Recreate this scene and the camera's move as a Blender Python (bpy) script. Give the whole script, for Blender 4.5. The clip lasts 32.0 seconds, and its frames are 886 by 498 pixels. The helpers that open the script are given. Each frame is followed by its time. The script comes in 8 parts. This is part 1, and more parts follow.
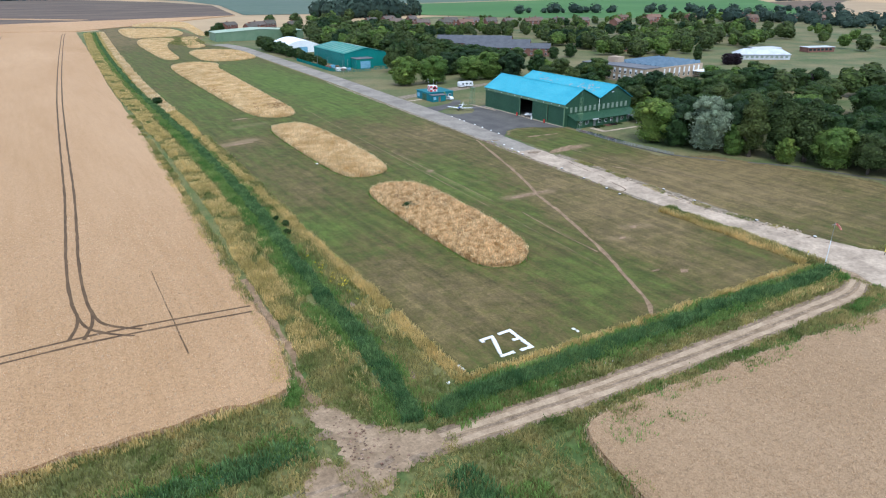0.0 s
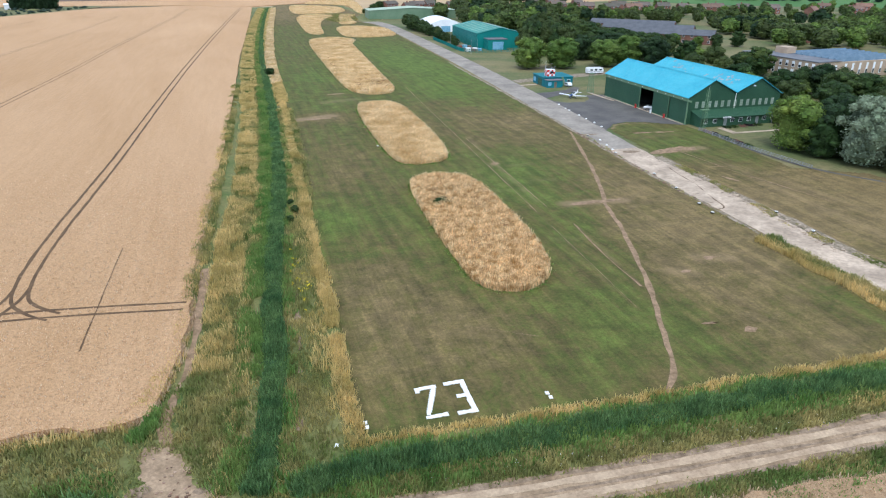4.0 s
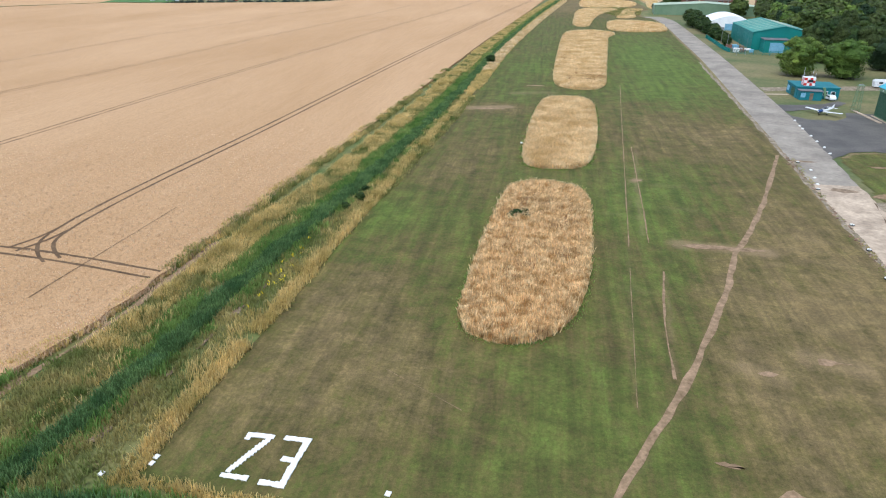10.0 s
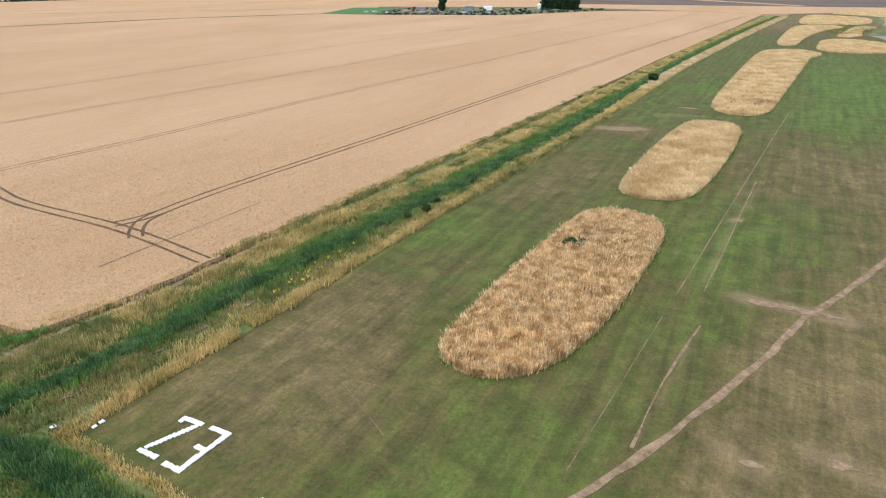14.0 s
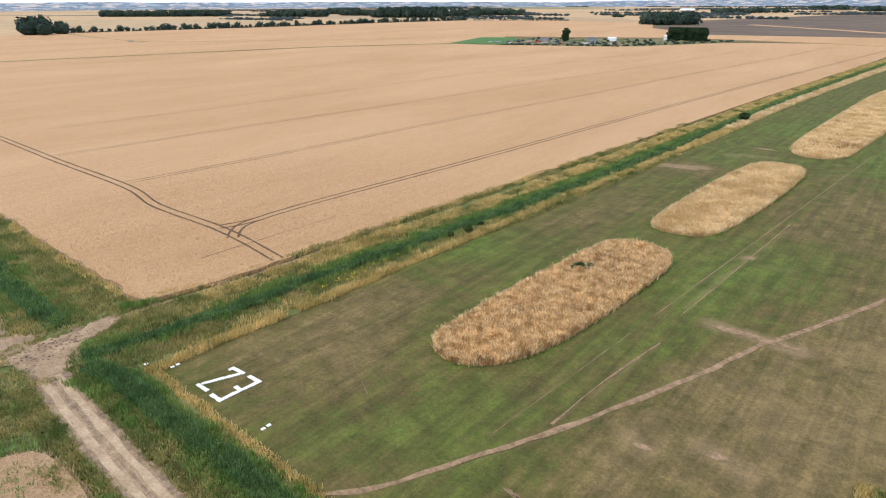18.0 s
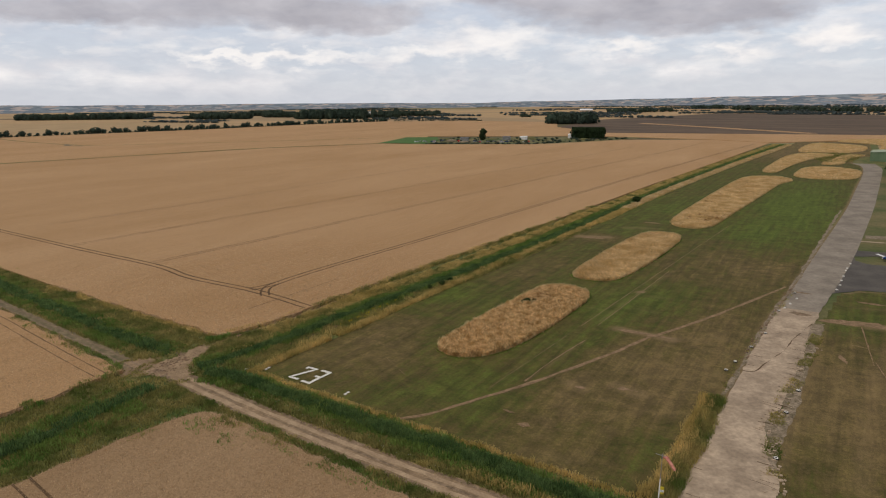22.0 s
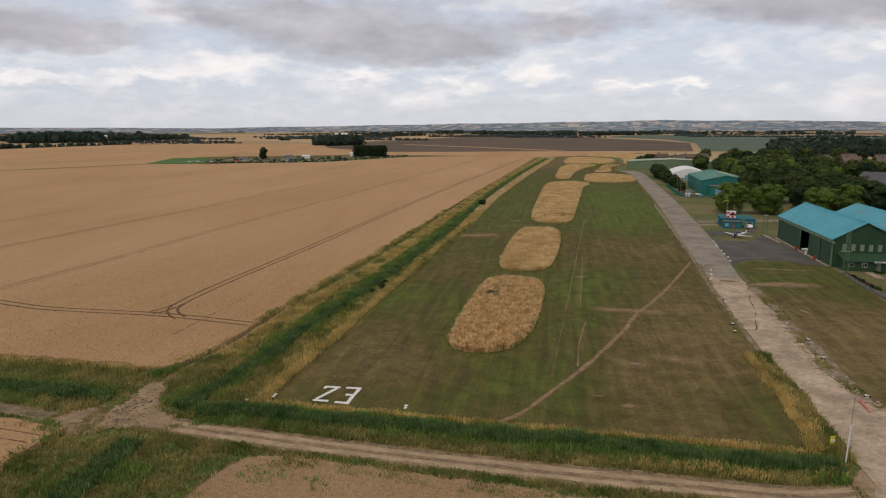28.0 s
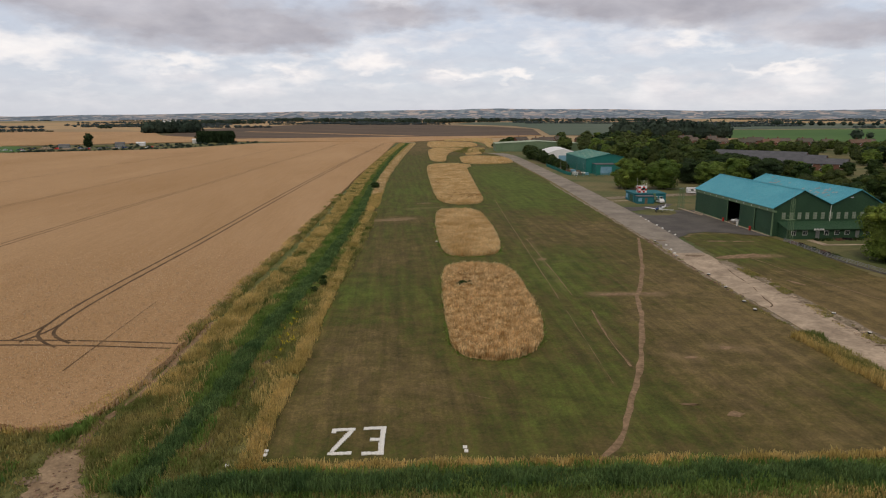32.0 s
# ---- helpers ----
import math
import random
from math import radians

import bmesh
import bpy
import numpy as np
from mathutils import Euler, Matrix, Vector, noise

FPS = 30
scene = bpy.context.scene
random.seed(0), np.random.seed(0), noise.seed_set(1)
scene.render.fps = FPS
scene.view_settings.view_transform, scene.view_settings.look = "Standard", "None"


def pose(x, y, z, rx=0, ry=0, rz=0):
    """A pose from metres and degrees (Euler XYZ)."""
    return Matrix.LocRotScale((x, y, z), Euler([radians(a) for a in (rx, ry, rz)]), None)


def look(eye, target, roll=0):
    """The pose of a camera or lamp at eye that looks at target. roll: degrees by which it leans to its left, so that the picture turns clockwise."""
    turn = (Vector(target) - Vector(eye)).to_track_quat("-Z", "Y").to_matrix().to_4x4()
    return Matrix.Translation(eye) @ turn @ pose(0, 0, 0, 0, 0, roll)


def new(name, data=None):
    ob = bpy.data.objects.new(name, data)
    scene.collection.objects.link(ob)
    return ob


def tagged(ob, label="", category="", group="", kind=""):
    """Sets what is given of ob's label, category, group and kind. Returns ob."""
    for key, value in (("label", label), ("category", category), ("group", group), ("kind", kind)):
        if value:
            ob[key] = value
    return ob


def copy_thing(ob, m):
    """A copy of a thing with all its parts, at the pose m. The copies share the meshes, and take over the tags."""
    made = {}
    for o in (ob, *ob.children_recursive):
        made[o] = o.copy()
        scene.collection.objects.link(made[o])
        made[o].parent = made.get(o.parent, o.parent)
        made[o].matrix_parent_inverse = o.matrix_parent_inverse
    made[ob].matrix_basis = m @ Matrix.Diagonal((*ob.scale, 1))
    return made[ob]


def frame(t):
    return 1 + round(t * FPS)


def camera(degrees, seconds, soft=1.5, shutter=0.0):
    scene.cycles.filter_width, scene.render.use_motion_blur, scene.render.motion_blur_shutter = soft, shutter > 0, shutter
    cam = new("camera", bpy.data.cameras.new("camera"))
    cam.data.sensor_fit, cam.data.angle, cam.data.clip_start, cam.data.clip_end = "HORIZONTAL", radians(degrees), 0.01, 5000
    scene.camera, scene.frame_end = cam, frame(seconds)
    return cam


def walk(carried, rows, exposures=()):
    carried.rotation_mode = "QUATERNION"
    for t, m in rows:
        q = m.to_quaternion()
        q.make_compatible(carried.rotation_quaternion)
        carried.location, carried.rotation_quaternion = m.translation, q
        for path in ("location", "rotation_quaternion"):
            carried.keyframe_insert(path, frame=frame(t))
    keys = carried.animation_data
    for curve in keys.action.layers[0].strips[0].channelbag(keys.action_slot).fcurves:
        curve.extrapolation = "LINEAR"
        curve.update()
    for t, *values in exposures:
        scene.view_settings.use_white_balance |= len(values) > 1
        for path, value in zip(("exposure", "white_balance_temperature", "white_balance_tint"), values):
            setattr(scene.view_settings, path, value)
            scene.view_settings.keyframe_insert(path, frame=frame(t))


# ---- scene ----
# ---- camera and path ----
cam = camera(68.2, 32.0, 1.15)
PATH = [
    (0, (-45.36, -57.51, 45.44), (4.15, 20.51, 7.21), -0.13),
    (1.5, (-34.55, -55.20, 44.50), (8.40, 26.15, 5.30), 0.15),
    (3, (-21.85, -52.18, 42.02), (12.06, 33.14, 2.40), 0.27),
    (6, (0.50, -43.09, 37.91), (13.99, 47.23, -2.84), 0.35),
    (7, (6.86, -39.31, 36.59), (13.42, 51.66, -4.41), 0.27),
    (7.5, (9.66, -37.19, 35.93), (12.67, 53.86, -5.31), 0.23),
    (8, (12.33, -36.61, 35.68), (11.87, 54.57, -5.39), 0.27),
    (9, (17.55, -35.88, 35.75), (9.88, 55.09, -5.06), 0.47),
    (11, (27.94, -33.69, 35.98), (6.13, 55.31, -4.06), 0.16),
    (13, (37.66, -29.74, 36.10), (1.80, 54.94, -3.18), -0.06),
    (15, (46.46, -24.75, 36.45), (-2.19, 53.62, -2.18), -0.08),
    (17.5, (59.10, -27.13, 40.02), (0.59, 44.99, 2.95), -0.34),
    (18, (63.36, -32.50, 41.59), (4.53, 40.06, 5.91), -0.34),
    (18.5, (68.02, -38.63, 43.63), (9.07, 34.45, 9.19), -0.41),
    (19, (73.58, -44.68, 45.32), (13.77, 28.66, 12.99), -0.75),
    (19.5, (77.27, -53.00, 46.18), (18.58, 22.41, 16.72), -0.50),
    (20, (81.82, -61.63, 47.05), (23.83, 15.37, 20.45), -0.62),
    (20.5, (85.36, -70.86, 48.08), (28.68, 7.92, 23.96), -0.63),
    (21, (84.00, -72.53, 47.80), (28.63, 7.44, 24.59), -0.64),
    (23, (71.69, -79.88, 45.09), (25.78, 6.28, 23.46), -0.54),
    (25.5, (52.60, -85.17, 41.46), (20.78, 7.57, 21.80), -0.46),
    (28, (31.77, -79.27, 36.85), (15.16, 17.56, 18.18), -0.20),
    (30, (18.05, -68.78, 33.59), (13.14, 29.29, 14.63), -0.18),
    (32, (6.74, -56.47, 31.27), (14.02, 41.17, 10.95), -0.15),
]
walk(cam, [(t, look(eye, target, roll)) for t, eye, target, roll in PATH],
     [(0, 1.16, 5240, 4), (3, 1.20, 5330, 4), (7, 1.20, 5480, 4), (12, 1.18, 5620, 4), (17.5, 1.14, 5880, 6), (18.5, 1.02, 6060, 7), (19, 0.89, 6260, 8), (19.5, 0.6, 6550, 10), (20, 0.19, 6750, 8), (20.5, -0.02, 6950, 7), (22, -0.08, 7150, 9), (32, -0.07, 7150, 10)])

# ---- light: broken overcast sky, weak diffuse sun ----
rng = np.random.default_rng(7)
rnd = random.Random(5)


def link(nt, a, b):
    nt.links.new(a, b)


def math_node(nt, op, a, b=None, clamp=False):
    n = nt.nodes.new("ShaderNodeMath")
    n.operation, n.use_clamp = op, clamp
    for i, v in enumerate((a, b)):
        if v is None:
            continue
        if isinstance(v, (int, float)):
            n.inputs[i].default_value = v
        else:
            nt.links.new(v, n.inputs[i])
    return n.outputs[0]


def mix_col(nt, fac, a, b, blend="MIX"):
    n = nt.nodes.new("ShaderNodeMix")
    n.data_type, n.blend_type = "RGBA", blend
    for sock, v in ((n.inputs[0], fac), (n.inputs[6], a), (n.inputs[7], b)):
        if isinstance(v, (int, float)):
            sock.default_value = v
        elif isinstance(v, tuple):
            sock.default_value = (*v, 1) if len(v) == 3 else v
        else:
            nt.links.new(v, sock)
    return n.outputs[2]


def ramp(nt, fac, stops):
    n = nt.nodes.new("ShaderNodeValToRGB")
    el = n.color_ramp.elements
    while len(el) < len(stops):
        el.new(0.5)
    for e, (p, c) in zip(el, stops):
        e.position = p
        e.color = (*c, 1) if len(c) == 3 else c
    nt.links.new(fac, n.inputs[0])
    return n.outputs[0]


def noise_tex(nt, vec, scale, detail=3.0, rough=0.55, distort=0.0):
    n = nt.nodes.new("ShaderNodeTexNoise")
    n.inputs["Scale"].default_value, n.inputs["Detail"].default_value = scale, detail
    n.inputs["Roughness"].default_value, n.inputs["Distortion"].default_value = rough, distort
    nt.links.new(vec, n.inputs["Vector"])
    return n.outputs[0]


def mapping(nt, vec, scale=(1, 1, 1), rot=(0, 0, 0), loc=(0, 0, 0)):
    n = nt.nodes.new("ShaderNodeMapping")
    n.inputs["Scale"].default_value, n.inputs["Rotation"].default_value, n.inputs["Location"].default_value = scale, rot, loc
    nt.links.new(vec, n.inputs["Vector"])
    return n.outputs[0]


world = bpy.data.worlds.new("sky")
scene.world = world
world.use_nodes = True
wt = world.node_tree
wt.nodes.clear()
sky = wt.nodes.new("ShaderNodeTexSky")
sky.sky_type, sky.sun_disc = "NISHITA", False
sky.sun_elevation, sky.sun_rotation = radians(48), radians(200)
tc = wt.nodes.new("ShaderNodeTexCoord")
sep = wt.nodes.new("ShaderNodeSeparateXYZ")
link(wt, tc.outputs["Generated"], sep.inputs[0])
az = math_node(wt, "ARCTAN2", sep.outputs[0], sep.outputs[1])
el = math_node(wt, "ARCSINE", sep.outputs[2])


def sky_noise(ka, ke, detail, seed, distort=0.4):
    c = wt.nodes.new("ShaderNodeCombineXYZ")
    link(wt, math_node(wt, "MULTIPLY", az, ka), c.inputs[0])
    link(wt, math_node(wt, "MULTIPLY", el, ke), c.inputs[1])
    c.inputs[2].default_value = seed
    return noise_tex(wt, c.outputs[0], 1.0, detail, 0.52, distort)


low = ramp(wt, el, [(0.0, (0.75, 0.815, 0.985)), (0.04, (0.69, 0.765, 0.965)), (0.14, (0.65, 0.725, 0.925)), (0.30, (0.70, 0.735, 0.86))])
blue = mix_col(wt, 0.25, low, mix_col(wt, 1.0, sky.outputs[0], (0.10, 0.10, 0.10), "MULTIPLY"))
puff = ramp(wt, sky_noise(9, 22, 5.0, 1.3, 0.0), [(0.48, (0, 0, 0)), (0.68, (1, 1, 1))])
shade = ramp(wt, sky_noise(12, 30, 4.0, 5.7, 0.0), [(0.35, (0.78, 0.785, 0.88)), (0.62, (1.03, 1.03, 1.10))])
allsky = mix_col(wt, math_node(wt, "MULTIPLY", puff, ramp(wt, el, [(0.0, (0.1,) * 3), (0.03, (0.75,) * 3)])), blue, shade)


def clouds(spots, ragged_az, ragged_el, seed):
    """Soft heaps of cloud about given bearings and heights, in degrees, with wandering edges."""
    wa = math_node(wt, "ADD", az, math_node(wt, "MULTIPLY", math_node(wt, "SUBTRACT", sky_noise(22, 52, 7.0, seed, 0.0), 0.5), radians(ragged_az)))
    we = math_node(wt, "ADD", el, math_node(wt, "MULTIPLY", math_node(wt, "SUBTRACT", sky_noise(26, 60, 7.0, seed + 3, 0.0), 0.5), radians(ragged_el)))
    total = None
    for a0, e0, ra, re in spots:
        da = math_node(wt, "MULTIPLY", math_node(wt, "SUBTRACT", wa, radians(a0)), 1 / radians(ra))
        de = math_node(wt, "MULTIPLY", math_node(wt, "SUBTRACT", we, radians(e0)), 1 / radians(re))
        q = math_node(wt, "ADD", math_node(wt, "MULTIPLY", da, da), math_node(wt, "MULTIPLY", de, de))
        g_ = math_node(wt, "EXPONENT", math_node(wt, "MULTIPLY", q, -1.0))
        total = g_ if total is None else math_node(wt, "ADD", total, g_)
    return total


small = ramp(wt, sky_noise(20, 62, 6.0, 12.4, 0.3), [(0.52, (0, 0, 0)), (0.70, (1, 1, 1))])
small = math_node(wt, "MULTIPLY", small, ramp(wt, el, [(0.015, (0,) * 3), (0.05, (0.5,) * 3), (0.10, (0.35,) * 3), (0.16, (0.15,) * 3)]))
allsky = mix_col(wt, small, allsky, (1.0, 0.995, 1.05))
veil = ramp(wt, sky_noise(7, 60, 6.0, 21.0, 0.2), [(0.42, (0, 0, 0)), (0.66, (1, 1, 1))])
allsky = mix_col(wt, math_node(wt, "MULTIPLY", veil, 0.24), allsky, (0.60, 0.635, 0.76))
white = clouds([(10.6, 3.4, 1.7, 0.5), (-2, 4.2, 3.2, 0.75), (-8.2, 3.7, 1.6, 0.6), (5.7, 3.2, 1.9, 0.4), (-27.5, 4.7, 4.0, 1.3), (-17, 3.9, 3.4, 0.65), (-43, 3.5, 6, 0.6), (-33, 3.9, 3, 0.7), (24, 5.6, 2.6, 0.7), (-50, 3.6, 4, 0.5), (31, 3.4, 3, 0.4)], 9.0, 3.4, 2.2)
allsky = mix_col(wt, ramp(wt, white, [(0.25, (0, 0, 0)), (1.1, (0.75, 0.75, 0.75))]), allsky, (1.02, 1.015, 1.07))
heap = math_node(wt, "MULTIPLY", math_node(wt, "SUBTRACT", el, 0.145), 9.0, True)
heap = math_node(wt, "MULTIPLY", heap, ramp(wt, sky_noise(4.2, 9, 5.0, 9.1, 0.0), [(0.36, (0, 0, 0)), (0.54, (1, 1, 1))]))
low_dark = clouds([(-48, 7.4, 11, 1.3), (-39.5, 6.4, 5, 1.0), (-16, 6.9, 8.5, 1.8), (-9.5, 6.3, 5, 1.2), (-20, 8.4, 7, 1.3), (0.5, 7.9, 5, 1.0), (24, 7.9, 9, 1.3), (17, 9.0, 7, 1.0), (35, 5.8, 6, 1.1), (-60, 6.6, 7, 0.9), (-24, 8.6, 6, 0.8)], 7.0, 1.7, 6.4)
dark = ramp(wt, math_node(wt, "ADD", heap, low_dark), [(0.20, (0, 0, 0)), (0.42, (0.55, 0.55, 0.55)), (0.85, (1, 1, 1))])
grey = ramp(wt, sky_noise(10, 24, 7.0, 3.1, 0.2), [(0.3, (0.385, 0.390, 0.472)), (0.7, (0.570, 0.580, 0.680))])
allsky = mix_col(wt, math_node(wt, "MULTIPLY", dark, 0.92), allsky, grey)
allsky = mix_col(wt, 1.0, allsky, ramp(wt, el, [(0.17, (1.0, 1.0, 1.0)), (0.32, (0.80, 0.80, 0.80)), (0.6, (0.74, 0.74, 0.74))]), "MULTIPLY")
billow = sky_noise(34, 88, 7.0, 17.5, 0.5)
allsky = mix_col(wt, 1.0, allsky, ramp(wt, billow, [(0.30, (0.955, 0.96, 0.97)), (0.70, (1.04, 1.037, 1.03))]), "MULTIPLY")
bg = wt.nodes.new("ShaderNodeBackground")
bg.inputs["Strength"].default_value = 1.0
link(wt, allsky, bg.inputs[0])
wo = wt.nodes.new("ShaderNodeOutputWorld")
link(wt, bg.outputs[0], wo.inputs[0])

sun = new("sun", bpy.data.lights.new("sun", "SUN"))
sun.data.energy, sun.data.angle, sun.data.color = 1.35, radians(30), (1.0, 0.925, 0.80)
sun.matrix_world = look((0, 0, 100), (25, 55, 0))


# ---- materials ----
def nmat(name, a, b, scale=0.5, fine=12.0, rough=0.85, bump=0.25, metal=0.0, vary=0.3, island=0.0, per_object=0.0,
         stretch=(1, 1, 1), lines=None, contrast=(0.35, 0.65), spec=0.3, lift=0.0):
    m = bpy.data.materials.new(name)
    m.use_nodes = True
    nt = m.node_tree
    bs = nt.nodes["Principled BSDF"]
    bs.inputs["Roughness"].default_value, bs.inputs["Metallic"].default_value = rough, metal
    bs.inputs["Specular IOR Level"].default_value = spec
    co = nt.nodes.new("ShaderNodeTexCoord").outputs["Object"]
    vec = mapping(nt, co, stretch)
    n1 = noise_tex(nt, vec, scale, 4.0, 0.6, 0.3)
    col = ramp(nt, n1, [(contrast[0], a), (contrast[1], b)])
    n2 = noise_tex(nt, co, fine, 3.0, 0.65)
    val = ramp(nt, n2, [(0.25, (1 - vary,) * 3), (0.75, (1 + vary * 0.6,) * 3)])
    col = mix_col(nt, 1.0, col, val, "MULTIPLY")
    if island:
        geo = nt.nodes.new("ShaderNodeNewGeometry").outputs["Random Per Island"]
        col = mix_col(nt, 1.0, col, ramp(nt, geo, [(0, (1 - island,) * 3), (1, (1 + island,) * 3)]), "MULTIPLY")
    if per_object:
        ob = nt.nodes.new("ShaderNodeObjectInfo").outputs["Random"]
        col = mix_col(nt, 1.0, col, ramp(nt, ob, [(0, (1 - per_object, 1 - per_object * 0.6, 1 - per_object)), (0.55, (1.0, 1.0, 1.0)), (1, (1 + per_object * 1.6, 1 + per_object, 1 + per_object * 0.5))]), "MULTIPLY")
    link(nt, col, bs.inputs["Base Color"])
    h = n2
    if lines:
        w = nt.nodes.new("ShaderNodeTexWave")
        w.inputs["Scale"].default_value = lines[1]
        w.bands_direction = lines[0]
        link(nt, co, w.inputs["Vector"])
        h = math_node(nt, "ADD", math_node(nt, "MULTIPLY", w.outputs[1], 1.5), math_node(nt, "MULTIPLY", n2, 0.4))
    if lift:
        # thin leaves: light passes through them
        tl = nt.nodes.new("ShaderNodeBsdfTranslucent")
        link(nt, col, tl.inputs["Color"])
        mx = nt.nodes.new("ShaderNodeMixShader")
        mx.inputs[0].default_value = lift
        link(nt, bs.outputs[0], mx.inputs[1])
        link(nt, tl.outputs[0], mx.inputs[2])
        link(nt, mx.outputs[0], nt.nodes["Material Output"].inputs["Surface"])
    if bump:
        bn = nt.nodes.new("ShaderNodeBump")
        bn.inputs["Strength"].default_value, bn.inputs["Distance"].default_value = bump, 0.06
        link(nt, h, bn.inputs["Height"])
        link(nt, bn.outputs[0], bs.inputs["Normal"])
    return m


def mown_grass_material():
    """Dry mown turf: mowing bands along the runway, thirsty brown patches, worn earth from two painted attributes."""
    m = bpy.data.materials.new("mown_turf")
    m.use_nodes = True
    nt = m.node_tree
    bs = nt.nodes["Principled BSDF"]
    bs.inputs["Roughness"].default_value, bs.inputs["Specular IOR Level"].default_value = 0.95, 0.15
    co = nt.nodes.new("ShaderNodeTexCoord").outputs["Object"]
    turn = radians(2.2)
    bands = noise_tex(nt, mapping(nt, co, (0.55, 0.03, 1), rot=(0, 0, turn)), 1.0, 6.0, 0.75, 0.3)
    cross = noise_tex(nt, mapping(nt, co, (0.06, 0.75, 1), rot=(0, 0, turn)), 1.0, 6.0, 0.75, 0.3)
    wide = noise_tex(nt, co, 0.06, 6.0, 0.65, 0.8)
    mid = noise_tex(nt, co, 0.33, 8.0, 0.8, 0.6)
    fine = noise_tex(nt, co, 1.7, 6.0, 0.8, 0.3)
    grain = noise_tex(nt, co, 9.0, 3.0, 0.7)
    mixed = math_node(nt, "ADD", math_node(nt, "MULTIPLY", bands, 0.32), math_node(nt, "MULTIPLY", wide, 0.26))
    for part_of, amount in ((cross, 0.10), (mid, 0.32), (fine, 0.20)):
        mixed = math_node(nt, "ADD", mixed, math_node(nt, "MULTIPLY", part_of, amount))
    dry = nt.nodes.new("ShaderNodeAttribute")
    dry.attribute_name = "dry"
    patchy = math_node(nt, "MULTIPLY", dry.outputs["Fac"], math_node(nt, "ADD", math_node(nt, "MULTIPLY", mid, 1.4), 0.3))
    mixed = math_node(nt, "ADD", mixed, math_node(nt, "MULTIPLY", patchy, 0.19))
    mixed = math_node(nt, "ADD", math_node(nt, "MULTIPLY", math_node(nt, "SUBTRACT", mixed, 0.6), 1.55), 0.6)
    swath = nt.nodes.new("ShaderNodeTexWave")
    swath.wave_type, swath.bands_direction = "BANDS", "X"
    swath.inputs["Scale"].default_value, swath.inputs["Distortion"].default_value, swath.inputs["Detail"].default_value = 0.105, 5.0, 3.0
    swath.inputs["Detail Scale"].default_value = 0.3
    link(nt, mapping(nt, co, (1, 0.06, 1), rot=(0, 0, turn)), swath.inputs["Vector"])
    col = ramp(nt, mixed, [(0.40, (0.092, 0.127, 0.027)), (0.57, (0.088, 0.095, 0.027)), (0.68, (0.107, 0.090, 0.035)), (0.87, (0.168, 0.127, 0.062))])
    for stretch, lo, hi in (((0.12, 0.50, 1), 0.965, 1.035), ((0.60, 0.05, 1), 0.82, 1.18), ((0.28, 0.28, 1), 0.80, 1.19)):
        lay = noise_tex(nt, mapping(nt, co, stretch, rot=(0, 0, turn)), 1.0, 4.0, 0.7, 0.5)
        col = mix_col(nt, 1.0, col, ramp(nt, lay, [(0.36, (lo, lo, lo)), (0.64, (hi, hi * 0.985, hi * 0.95))]), "MULTIPLY")
    col = mix_col(nt, 1.0, col, ramp(nt, swath.outputs[1], [(0.2, (0.965, 0.97, 0.97)), (0.8, (1.04, 1.035, 1.025))]), "MULTIPLY")
    clump = noise_tex(nt, co, 2.3, 5.0, 0.75, 0.4)
    col = mix_col(nt, 1.0, col, ramp(nt, clump, [(0.32, (0.75, 0.765, 0.75)), (0.68, (1.24, 1.21, 1.17))]), "MULTIPLY")
    bare = nt.nodes.new("ShaderNodeAttribute")
    bare.attribute_name = "bare"
    worn = math_node(nt, "ADD", bare.outputs["Fac"], math_node(nt, "MULTIPLY", math_node(nt, "SUBTRACT", fine, 0.5), 1.1))
    worn = math_node(nt, "MULTIPLY", worn, bare.outputs["Fac"], True)
    col = mix_col(nt, worn, col, (0.27, 0.188, 0.108))
    col = mix_col(nt, 1.0, col, ramp(nt, grain, [(0.25, (0.72,) * 3), (0.75, (1.22,) * 3)]), "MULTIPLY")
    link(nt, col, bs.inputs["Base Color"])
    bn = nt.nodes.new("ShaderNodeBump")
    bn.inputs["Strength"].default_value, bn.inputs["Distance"].default_value = 0.5, 0.08
    link(nt, grain, bn.inputs["Height"])
    link(nt, bn.outputs[0], bs.inputs["Normal"])
    return m


